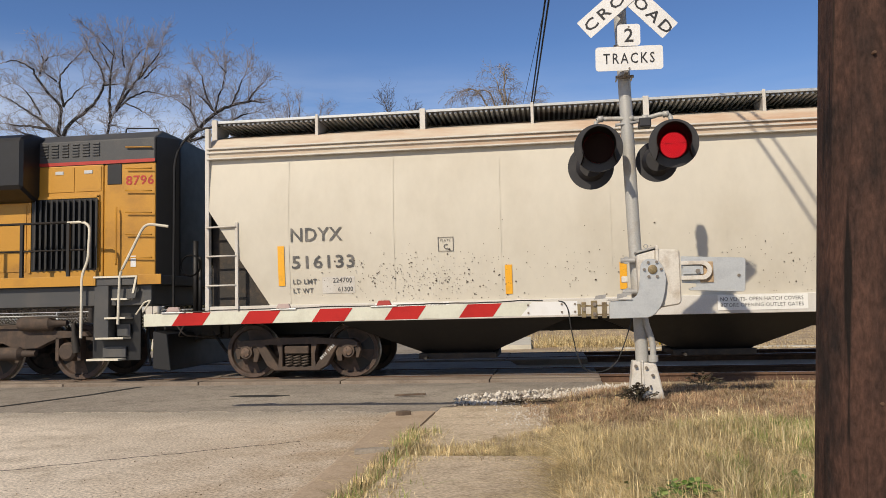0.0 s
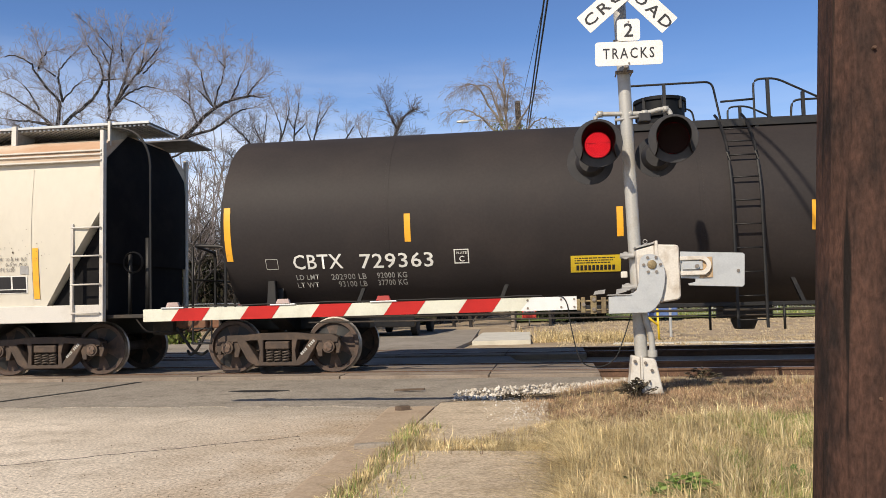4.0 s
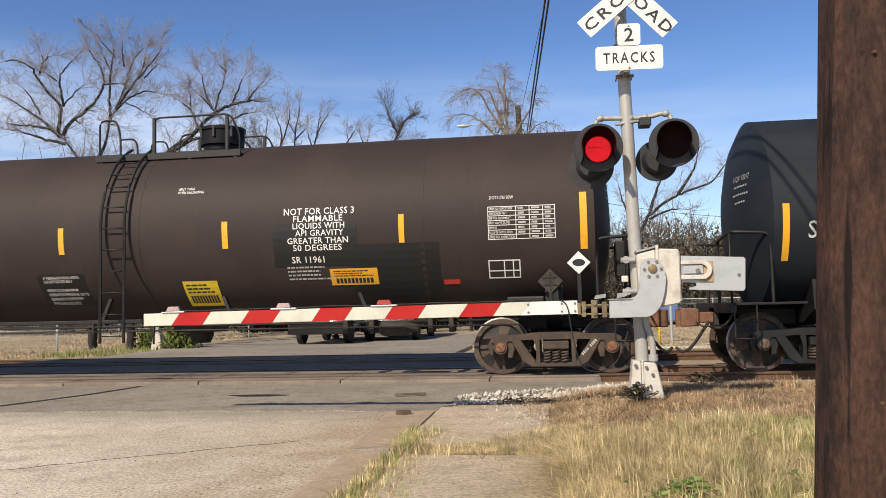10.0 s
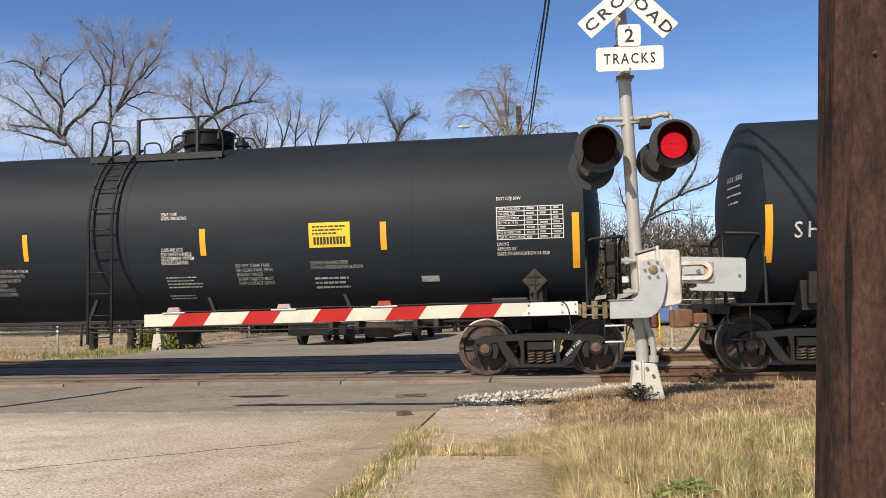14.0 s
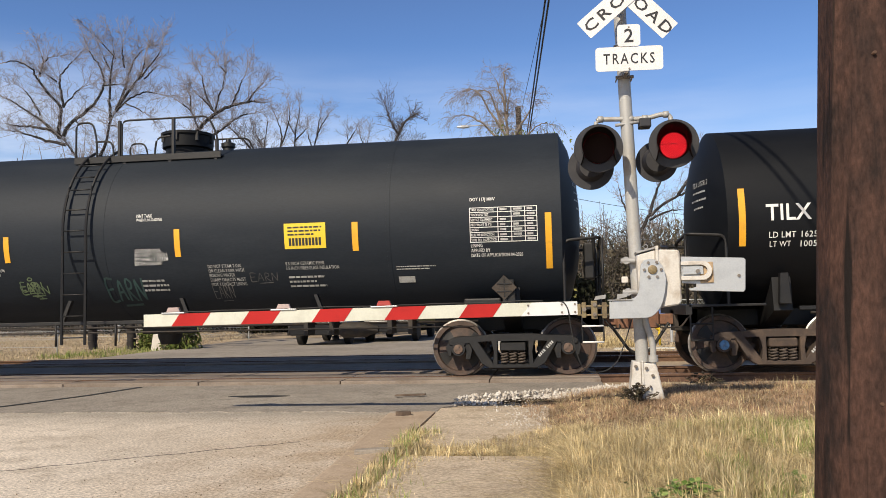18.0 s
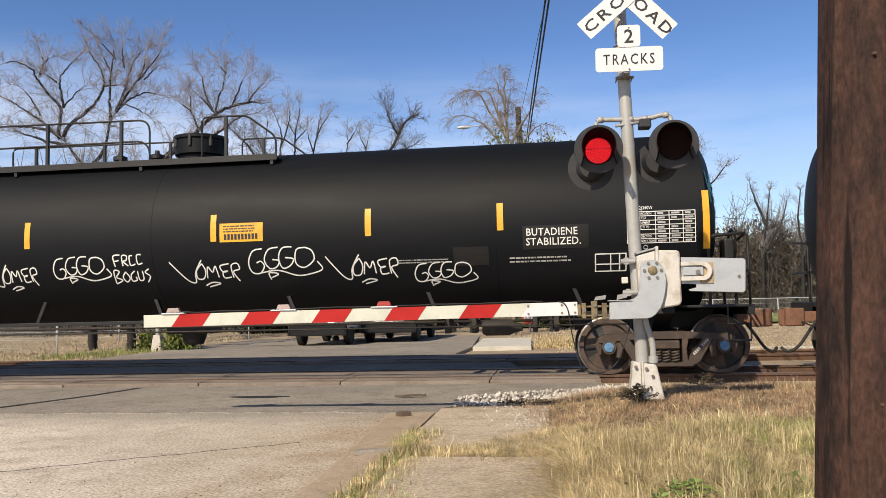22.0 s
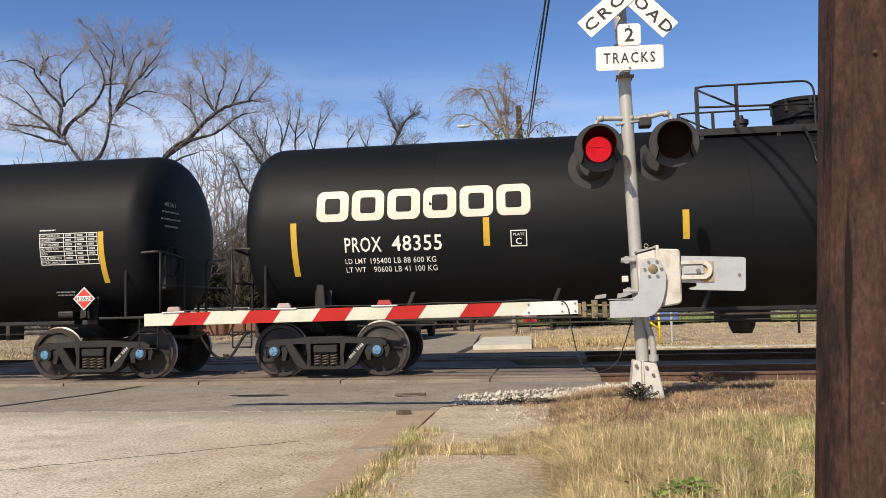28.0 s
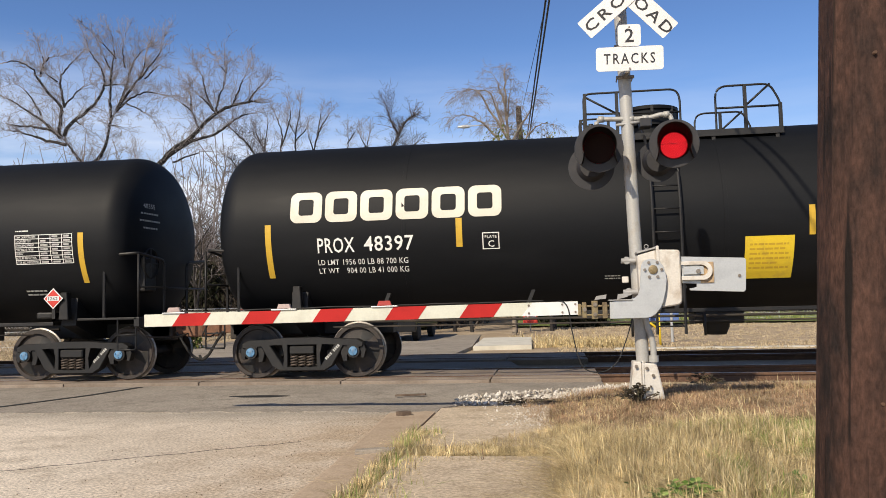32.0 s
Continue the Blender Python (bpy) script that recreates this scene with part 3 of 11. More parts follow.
def make_track(y0, name, label):
    t = thing(name, (0, 0, 0), label, "railway track", kind="structure")
    for s in (-1, 1):
        part("rail", rail(-300, 300, y0 + s * GAUGE, "rail"), None, t)
    bm = B()
    box(bm, -0.115, 0.115, -1.3, 1.3, -0.36, -0.185, 0.012)
    me = mesh_of(bm, "tie", M["tie"])
    for i in range(-40, 42):
        x = i * 0.52
        if ROAD_L < x < 0.4:
            continue
        ob = part("tie", me, None, t)
        ob.location = (x + random.uniform(-0.03, 0.03), y0 + random.uniform(-0.04, 0.04), random.uniform(-0.01, 0.005))
    # crossing panels: long planks between and beside the rails
    for a, b in ((y0 - GAUGE - 0.62, y0 - GAUGE - 0.34), (y0 - GAUGE - 0.33, y0 - GAUGE - 0.05), (y0 - GAUGE + 0.10, y0 - 0.01), (y0 + 0.01, y0 + GAUGE - 0.10), (y0 + GAUGE + 0.05, y0 + GAUGE + 0.33)):
        x = ROAD_L
        while x < 0.7:
            bm = B()
            box(bm, x + 0.008, min(x + 2.44, 0.75) - 0.008, a, b, -0.2, -0.012 + random.uniform(-0.006, 0.006), 0.01)
            part("crossing_panel", bm, M["panel"], t)
            x += 2.44
    return t


make_track(TRACK_Y, "track_near", "rusty steel rails flush with worn crossing planks")
make_track(TRACK2_Y, "track_far", "second rusty track across the street")
for a, b, nm in ((11.9, 16.6, "ballast_near"), (16.6, 21.0, "ballast_far")):
    bm = B()
    prism(bm, [(a, -0.3), (a + 0.7, -0.205), (b - 0.5, -0.205), (b, -0.3)], 0.75, 300, "x")
    prism(bm, [(a, -0.3), (a + 0.7, -0.205), (b - 0.5, -0.205), (b, -0.3)], -300, ROAD_L, "x")
    tagged(new(nm, mesh_of(bm, nm, M["ballast"])), "brown dirty ballast under the track", "ballast", kind="structure")


def stones(name, spots, label, size=(0.02, 0.05)):
    rnd = random.Random(11)
    verts, faces = [], []
    base = [(1, 0, 0), (-1, 0, 0), (0, 1, 0), (0, -1, 0), (0, 0, 1), (0, 0, -1)]
    tri = [(0, 2, 4), (2, 1, 4), (1, 3, 4), (3, 0, 4), (2, 0, 5), (1, 2, 5), (3, 1, 5), (0, 3, 5)]
    for x, y, z in spots:
        r, k = rnd.uniform(*size), len(verts)
        q = Euler((rnd.random() * 6, rnd.random() * 6, rnd.random() * 6)).to_matrix()
        sc = (rnd.uniform(0.7, 1.3), rnd.uniform(0.7, 1.2), rnd.uniform(0.6, 0.9))
        for b in base:
            verts.append(Vector((x, y, z)) + q @ Vector([b[i] * r * sc[i] * rnd.uniform(0.75, 1.15) for i in range(3)]))
        faces += [tuple(k + i for i in f) for f in tri]
    ob = new(name, raw(name, verts, faces, M["stones"]))
    return tagged(ob, label, "stones", kind="stuff")


def make_stones():
    rnd = random.Random(5)
    spots = []
    for i in range(950):
        u = rnd.random() ** 0.8
        x = -1.25 + u * 2.35
        y = 10.05 + u * 1.3 + rnd.gauss(0, 0.09 + 0.07 * math.sin(u * 3.1))
        spots.append((x, y, max(ROAD_Z + 0.03 if y > 10.2 + (x + 1.02) * 0.65 else ground_height(x, y), -0.10) + 0.015 + 0.05 * math.exp(-((y - 10.15 - u * 1.3) / 0.15) ** 2) * rnd.random()))
    small = []
    for i in range(420):
        x, y = -0.10 - abs(rnd.gauss(0, 0.30)), rnd.uniform(7.9, 10.2)
        small.append((x, y, max(ground_height(x, y), -0.07 if x < -0.05 and y < 9.6 else -9) + 0.008))
    for i in range(700):
        x, y = rnd.uniform(1.2, 6.5), rnd.uniform(12.0, 12.9)
        spots.append((x, y, -0.2 + 0.01))
    stones("white_stones", spots, "spilled white ballast stones at the end of the pavement", (0.014, 0.040))
    stones("stone_chips", small, "small pale stone chips scattered over the pavement", (0.005, 0.016))
    grit = [(-1.75 - abs(rnd.gauss(0, 0.9)), rnd.uniform(4.5, 9.3), ROAD_Z + 0.003) for _ in range(260)]
    M["grit"] = island_material("grit", [(0.16, 0.12, 0.08), (0.30, 0.24, 0.17), (0.10, 0.08, 0.06)])
    g = stones("road_grit", grit, "loose grit and pebbles along the gutter", (0.003, 0.009))
    g.data.materials[0] = M["grit"]


make_stones()


def blades(name, area, count, mat, height, label, lean=0.5, seed=1, width=0.006, clump=0.0):
    """Grass: thin bent blades in loose tufts, each tuft combed its own way. area(rnd) gives a place."""
    rnd, rng = random.Random(seed), np.random.default_rng(seed)
    per = 9 if clump else 1
    spots = [area(rnd) for _ in range(count // per)]
    tall = np.repeat([height(x, y) * rnd.uniform(0.55, 1.5) for x, y in spots], per)
    c = np.repeat(np.array(spots), per, axis=0)
    n = len(c)
    way = np.repeat(rng.uniform(0, 6.283, n // per), per) + rng.normal(0, 1.5, n)
    c = c + rng.normal(0, clump * 0.7, (n, 2))
    z = np.array([ground_height(x, y) for x, y in c]) - 0.01
    h = tall * rng.uniform(0.4, 1.3, n)
    ln = np.abs(rng.normal(0, lean, n)) * h
    d = np.stack([np.cos(way), np.sin(way)], 1) * ln[:, None]
    w = width * rng.uniform(0.5, 1.4, n)
    face = rng.uniform(0, 3.14, n)
    side = np.stack([np.cos(face), np.sin(face)], 1) * w[:, None] / 2
    sag = 1 - 0.35 * np.minimum(1.3, ln / h)
    v = np.zeros((n, 5, 3))
    for k, (out, up, wd) in enumerate(((0, 0, 1), (0.38, 0.62, 0.85))):
        for j, sgn in ((0, -1), (1, 1)):
            v[:, 2 * k + j, :2] = c + d * out + sgn * side * wd
            v[:, 2 * k + j, 2] = z + h * up * (sag if k else 1)
    v[:, 4, :2], v[:, 4, 2] = c + d, z + h * sag
    i = np.arange(n)[:, None] * 5
    quads, tris = i + [0, 1, 3, 2], i + [2, 3, 4]
    me = bpy.data.meshes.new(name)
    me.vertices.add(n * 5)
    me.vertices.foreach_set("co", v.reshape(-1))
    loops = np.concatenate([quads.reshape(-1), tris.reshape(-1)]).astype(np.int32)
    me.loops.add(len(loops))
    me.loops.foreach_set("vertex_index", loops)
    me.polygons.add(2 * n)
    me.polygons.foreach_set("loop_start", np.concatenate([np.arange(n) * 4, 4 * n + np.arange(n) * 3]).astype(np.int32))
    me.update(calc_edges=True)
    me.materials.append(M[mat])
    return tagged(new(name, me), label, "grass", kind="stuff")


def verge_edge(y):
    """Where the verge's growth begins beside the pavement."""
    if y < 6.15:
        return -0.02 + 0.10 * noise.noise((y * 1.7, 0, 5))
    if y < 6.75:
        return -1.15
    if y < 7.9:
        return -0.95 + (y - 6.75) * 0.80
    return -0.15 - (y - 7.9) * 0.10 + 0.15 * noise.noise((y * 2.0, 1, 5))


def verge(rnd):
    while True:
        y = rnd.uniform(3.6, 11.7)
        x = rnd.uniform(-1.2, y * 0.42 + 0.3)
        if x > verge_edge(y) and y < 10.3 + max(0.0, x + 0.5) * 0.55:
            return x, y


def brown_part(x, y):
    """1 in the low brown growth near the signal, 0 in the tall straw near the pavement."""
    return max(0.0, min(1.0, (y - 6.55 - 0.05 * x + 0.9 * noise.noise((x * 0.9, y * 0.7, 6))) / 0.9))


def straw_spot(rnd):
    while True:
        x, y = verge(rnd)
        if rnd.random() > brown_part(x, y) * 0.95 and math.hypot(x - 0.69, (y - 4.45) * 0.8) > 0.2:
            return x, y


def brown_spot(rnd):
    while True:
        x, y = verge(rnd)
        if rnd.random() < brown_part(x, y):
            return x, y


def green_spot(rnd):
    while True:
        x, y = verge(rnd)
        if x > 0.95 + 0.3 * noise.noise((x, y, 1)) and y < 7.1 and noise.noise((x * 0.75 + 3.1, y * 0.6, 2)) > -0.05 and rnd.random() > brown_part(x, y) * 0.7:
            return x, y


def straw_h(x, y):
    tall = 0.065 if x < 0.0 else 0.055 + 0.10 * max(0.0, 0.3 + noise.noise((x * 1.1, y * 1.0, 7))) + 0.09 * max(0.0, noise.noise((x * 5.0, y * 4.0, 3)))
    return tall + (0.07 if y < 6.7 and 0.1 < x < 1.0 else 0)


blades("dry_grass", straw_spot, 112000, "dry_grass", straw_h, "dry straw-coloured grass on the verge", 2.1, 1, 0.0046, 0.030)
blades("green_grass", green_spot, 44000, "green_grass", lambda x, y: 0.11, "patches of green grass among the straw", 1.8, 2, 0.0046, 0.05)
blades("brown_weeds", brown_spot, 70000, "brown_grass", lambda x, y: 0.055 + 0.06 * max(0, noise.noise((x * 1.3, y, 4))), "low brown dead weeds round the signal's foot", 1.5, 3, 0.0065, 0.05)
blades("pale_stalks", straw_spot, 1000, "dry_grass", lambda x, y: 0.17, "long pale stalks of dead grass", 1.6, 9, 0.006, 0.12)


def joint_spot(rnd):
    """The overgrown joint between two slabs, and the wedge of growth behind it."""
    if rnd.random() < 0.5:
        return rnd.uniform(-1.25, 0.25), rnd.gauss(6.66, 0.13)
    y = rnd.uniform(6.75, 7.9)
    return rnd.uniform(-0.95 + (y - 6.75) * 0.80, 0.35), y


blades("joint_grass", joint_spot, 24000, "dry_grass", lambda x, y: 0.075, "matted dry grass in the joint between pavement slabs", 1.9, 43, 0.005, 0.03)


TUSSOCKS = [(r.uniform(0.0, 2.3), r.uniform(4.0, 7.0), r.uniform(0.05, 0.11)) for r in [random.Random(31)] for _ in range(95)]


def tussock_spot(rnd):
    x, y, w = rnd.choice(TUSSOCKS)
    return x + rnd.gauss(0, w), y + rnd.gauss(0, w)


blades("straw_tussocks", tussock_spot, 30000, "dry_grass", lambda x, y: 0.15, "thick tangled tussocks of dry grass", 1.8, 41, 0.0046, 0.02)


def kerb_tufts(rnd):
    while True:
        y = rnd.uniform(3.6, 7.75)
        x = KERB_X + 0.13 + abs(rnd.gauss(0, 0.13 + 0.05 * max(0, 6.6 - y)))
        if x < -1.05 + max(0, 6.2 - y) * 0.16 and noise.noise((0, y * 1.1, 9)) > -0.45:
            return x, y


blades("kerb_grass", kerb_tufts, 16000, "dry_grass", lambda x, y: 0.082, "tufts of dry grass between kerb and pavement", 1.5, 4, 0.0075, 0.05)
blades("kerb_green", kerb_tufts, 1300, "green_grass", lambda x, y: 0.12, "green blades among the kerb's dry tufts", 0.9, 14, 0.005, 0.05)


def leafy_weed(x, y, w, h, seed, count, mat, label, leaf):
    """A low broad-leaved weed: thin stems from one root with pointed leaves up each."""
    rnd = random.Random(seed)
    t = thing("weed", (x, y, ground_height(x, y)), label, "weed")
    bm, verts, faces = B(), [], []
    for _ in range(count):
        a, u = rnd.random() * 6.283, rnd.random() ** 0.6
        top = Vector((w * u * math.cos(a), w * u * 0.8 * math.sin(a), h * rnd.uniform(0.55, 1.0) * (1.1 - 0.5 * u)))
        mid = Vector((top.x * 0.35, top.y * 0.35, top.z * 0.65))
        tube(bm, [(0.2 * top.x, 0.2 * top.y, 0), mid, top], 0.0035, 4)
        for _ in range(7):
            f = rnd.uniform(0.35, 1.05)
            p = mid.lerp(top, f)
            yaw, tip = rnd.random() * 6.283, rnd.uniform(-0.5, 0.5)
            q = Euler((rnd.gauss(0, 0.5), tip, yaw)).to_matrix()
            s, k = leaf * rnd.uniform(0.6, 1.3), len(verts)
            verts += [p + q @ Vector(o) * s for o in ((0, 0, 0), (0.35, -0.26, 0.07), (0.72, -0.20, 0.06), (1.0, 0, -0.06), (0.72, 0.20, 0.06), (0.35, 0.26, 0.07), (0.5, 0, 0.0))]
            faces += [(k + i, k + (i + 1) % 6, k + 6) for i in range(6)]
    part("stem", bm, M[mat], t)
    part("foliage", raw("foliage", verts, faces, M[mat]), None, t)
    return t


leafy_weed(0.69, 4.45, 0.25, 0.20, 1, 26, "leaf", "broad-leaved green weed growing in the dry grass", 0.055)
leafy_weed(0.46, 4.85, 0.15, 0.13, 2, 10, "leaf", "small broad-leaved green weed in the dry grass", 0.06)
leafy_weed(1.36, 4.88, 0.14, 0.10, 4, 10, "leaf", "small green weed beside the utility pole", 0.05)
M["dead_weed"] = island_material("dead_weed", [(0.045, 0.035, 0.026), (0.09, 0.07, 0.05), (0.06, 0.055, 0.03)])
leafy_weed(0.90, 8.72, 0.26, 0.28, 3, 40, "dead_weed", "dark dead weed bush at the signal's foot", 0.045)
leafy_weed(-0.35, 10.2, 0.45, 0.06, 5, 26, "dead_weed", "low dark weeds among the spilled stones", 0.04)
leafy_weed(2.05, 11.4, 0.30, 0.22, 6, 26, "dead_weed", "dark weedy clump beside the rail", 0.05)


def debris(name, pts, z, h, mat, label, category):
    bm = B()
    prism(bm, pts, z, z + h, "z", 0.004)
    return tagged(new(name, mesh_of(bm, name, M[mat])), label, category)


M["old_board"] = material("old_board", (0.34, 0.30, 0.25), 0.9, other=(0.20, 0.17, 0.14), scale=6, bump=0.3)
debris("board_scrap", [(-1.66, 6.52), (-1.34, 6.62), (-1.35, 6.70), (-1.50, 6.68), (-1.67, 6.60)], ROAD_Z + 0.018, 0.04, "old_board", "splintered piece of grey board lying in the gutter", "debris")
debris("wood_scrap", [(-1.78, 8.90), (-1.72, 8.97), (-1.62, 8.96), (-1.60, 8.90), (-1.70, 8.86)], ROAD_Z + 0.016, 0.05, "tie", "dark lump of wood on the road", "debris")
debris("stick", [(-2.15, 10.70), (-1.75, 10.82), (-1.74, 10.86), (-2.13, 10.78)], ROAD_Z + 0.03, 0.025, "tie", "short dark stick on the road", "debris")


# ---- the crossing signal ----
SIG = Vector((0.985, 9.0, 0.12))


def text_mesh(words, size, width=None, height=None, align="LEFT", thick=0.0, bold=0.0, spacing=1.06):
    """Letters as a flat mesh in x and z (facing -y), left end and baseline at the origin, scaled to the given width and letter height."""
    cu = bpy.data.curves.new("words", "FONT")
    cu.body, cu.size, cu.extrude, cu.offset, cu.resolution_u, cu.space_character = words, size, thick, bold, 2, spacing
    ob = bpy.data.objects.new("words", cu)
    scene.collection.objects.link(ob)
    dg = bpy.context.evaluated_depsgraph_get()
    dg.update()
    me = bpy.data.meshes.new_from_object(ob.evaluated_get(dg))
    bpy.data.objects.remove(ob)
    co = np.array([v.co for v in me.vertices])
    lo, hi = co.min(0), co.max(0)
    sx = width / (hi[0] - lo[0]) if width else 1
    sy = height / (hi[1] - max(lo[1], 0)) if height else sx
    if not width:
        sx = sy
    for v in me.vertices:
        x, y = (v.co.x - lo[0]) * sx, v.co.y * sy
        if align == "CENTER":
            x -= (hi[0] - lo[0]) * sx / 2
        v.co = Vector((x, -v.co.z, y))
    return me


def words_on(parent, name, words, at, width, height, mat, label="", align="CENTER", rz=0.0, tilt=0.0, bold=0.0, spacing=1.3):
    me = text_mesh(words, 1.0, width, height, align, bold=bold, spacing=spacing)
    me.materials.clear()
    me.materials.append(M[mat])
    ob = part(name, me, None, parent, label)
    ob.matrix_local = pose(*at, 0, tilt, rz)
    return ob


def rounded(w, h, r, n=5, x=0.0, z=0.0):
    out = []
    for cx, cz, a0 in ((w / 2 - r, h / 2 - r, 0), (-w / 2 + r, h / 2 - r, 90), (-w / 2 + r, -h / 2 + r, 180), (w / 2 - r, -h / 2 + r, 270)):
        out += [(x + cx + r * math.cos(radians(a0 + 90 * i / n)), z + cz + r * math.sin(radians(a0 + 90 * i / n))) for i in range(n + 1)]
    return out


LEAN = -1.35
FOOT = Vector((0.985, 9.0, 0.0))


def make_signal():
    t = thing("crossing_signal", Matrix.Translation(FOOT), "silver steel railway crossing signal mast with crossbuck and two red lamps", "crossing signal")

    def mast_x(z):
        return -0.004 - 0.0236 * (z - 0.47)
    bm = B()
    tube(bm, [(mast_x(0.50), 0, 0.50), (mast_x(4.95), 0, 4.95)], 0.071, 20)
    part("mast", bm, M["pole_silver"], t)
    # flared cast base in two halves with ribs and bolts
    bm = B()
    prism(bm, [(-0.165, 0.10), (-0.03, 0.10), (-0.028, 0.50), (-0.115, 0.515)], -0.13, 0.12, "y", 0.012)
    part("mast_base", bm, M["cast_white"], t, "flared white cast-iron base half")
    bm = B()
    prism(bm, [(-0.015, 0.10), (0.205, 0.10), (0.135, 0.46), (0.115, 0.48), (-0.02, 0.50)], -0.14, 0.12, "y", 0.012)
    part("mast_base", bm, M["cast_white"], t, "flared white cast-iron base half")
    bm = B()
    box(bm, -0.03, -0.01, -0.155, -0.13, 0.12, 0.52, 0.004)
    part("base_rib", bm, M["cast_white"], t)
    for x, z in ((0.085, 0.36), (0.02, 0.44), (-0.09, 0.46)):
        bm = B()
        tube(bm, [(x, -0.165, z), (x, -0.12, z)], 0.018, 8)
        part("bolt", bm, M["bolt"], t)
    bm = B()
    tube(bm, bend([(0.03, -0.06, 1.10), (0.04, -0.07, 0.92), (0.110, -0.06, 0.72), (0.105, -0.06, 0.45)], 0.1), 0.034, 10)
    part("conduit", bm, M["pole_silver"], t, "grey steel conduit bent down beside the mast")
    bm = B()
    tube(bm, [(0.107, -0.06, 0.50), (0.108, -0.06, 0.57)], 0.054, 10)
    part("conduit_collar", bm, M["pole_silver"], t)
    # track-count sign
    sy = -0.31
    bm = B()
    prism(bm, rounded(0.724, 0.268, 0.035), -0.003, 0.003, "y")
    sg = part("tracks_sign", bm, M["sign_white"], t, "white sign plate below the crossbuck")
    sg.matrix_local = pose(-0.046, sy, 3.816, 0, 1.2, 0)
    bm = B()
    prism(bm, rounded(0.247, 0.243, 0.035), -0.003, 0.003, "y")
    s2 = part("count_sign", bm, M["sign_white"], t, "small white plate with the number of tracks")
    s2.matrix_local = pose(-0.041, sy - 0.008, 4.073, 0, 1.2, 0)
    words_on(sg, "lettering", "TRACKS", (-0.003, -0.006, -0.055), 0.55, 0.116, "sign_black", bold=0.008)
    words_on(s2, "numeral", "2", (0.0, -0.006, -0.075), 0.098, 0.150, "sign_black", bold=0.012)
    for x, z in ((-0.048, 3.703), (-0.038, 4.164)):
        bm = B()
        tube(bm, [(x, sy - 0.014, z), (x, sy + 0.04, z)], 0.011, 8)
        part("sign_bolt", bm, M["bolt"], t)
    for z in (3.675, 4.03, 4.53):
        x = mast_x(z)
        bm = B()
        box(bm, x - 0.022, x + 0.022, sy + 0.006, -0.10, z - 0.014, z + 0.014, 0.004)
        box(bm, x - 0.10, x + 0.10, -0.10, -0.072, z - 0.016, z + 0.016, 0.004)
        tube(bm, [(x - 0.084, -0.09, z), (x - 0.084, 0.09, z)], 0.009, 6)
        tube(bm, [(x + 0.084, -0.09, z), (x + 0.084, 0.09, z)], 0.009, 6)
        part("sign_clamp", bm, M["bolt"], t)
    # crossbuck: two crossed blades
    for ang, dy, words in ((47.0, sy - 0.008, "RAILROAD"), (-39.5, sy - 0.016, "CROSSING")):
        bm = B()
        prism(bm, rounded(1.274, 0.233, 0.012), -0.003, 0.003, "y")
        bl = part("crossbuck_blade", bm, M["sign_white"], t, "white crossbuck blade with black letters")
        bl.matrix_local = pose(-0.032, dy, 4.557, 0, ang, 0)
        words_on(bl, "lettering", words, (0.045 if words[0] == "C" else 0.03, -0.006, -0.060), 1.30 if words[0] == "C" else 1.22, 0.122, "sign_black", bold=0.010)
    bm = B()
    x = mast_x(4.95)
    lathe(bm, [(4.93, 0.08), (4.96, 0.085), (4.98, 0.04), (5.04, 0.08), (5.13, 0.09), (5.24, 0.06), (5.27, 0.0)], "z", 20, (x, 0, 0))
    part("bell", bm, M["grey_steel"], t, "round grey warning bell on the mast top")
    # cross pipe carrying the lamps
    bm = B()
    tube(bm, bend([(-0.415, -0.03, 3.06), (-0.410, -0.03, 3.225), (0.07, -0.03, 3.205), (0.20, -0.03, 3.215), (0.30, -0.03, 3.245), (0.405, -0.03, 3.235), (0.425, -0.05, 3.06)], 0.06), 0.027, 10)
    part("lamp_pipe", bm, M["pole_silver"], t)
    for x, z in ((-0.36, 3.222), (-0.03, 3.21), (0.13, 3.208), (0.36, 3.24)):
        bm = B()
        tube(bm, [(x - 0.03, -0.03, z), (x + 0.03, -0.03, z)], 0.038, 8)
        part("pipe_fitting", bm, M["pole_silver"], t)
    bm = B()
    box(bm, 0.06, 0.19, -0.10, 0.07, 3.10, 3.20, 0.012)
    part("lamp_bracket", bm, M["hood_black"], t, "black junction bracket on the mast")
    bm = B()
    tube(bm, [(-0.20, -0.05, 3.14), (0.10, -0.05, 3.17)], 0.018, 8)
    part("pipe_strut", bm, M["grey_steel"], t)
    lamps = [make_lamp(t, (-0.412, -0.31, 2.840), 4), make_lamp(t, (0.392, -0.28, 2.858), -1)]
    # the pair that faces the far side
    for x, z, rr in ((-0.475, 2.715, 0.262), (0.265, 2.745, 0.235)):
        bm = B()
        lathe(bm, [(-0.10, 0.0), (-0.10, 0.13), (-0.02, 0.165), (0.0, 0.17), (0.0, rr), (0.012, rr), (0.014, 0.17), (0.30, 0.165)], "y", 36, (x, 0.16, z))
        part("rear_lamp", bm, M["hood_black"], t, "black rear-facing lamp with its hood")
    return t, lamps


ADDED_VANES = []


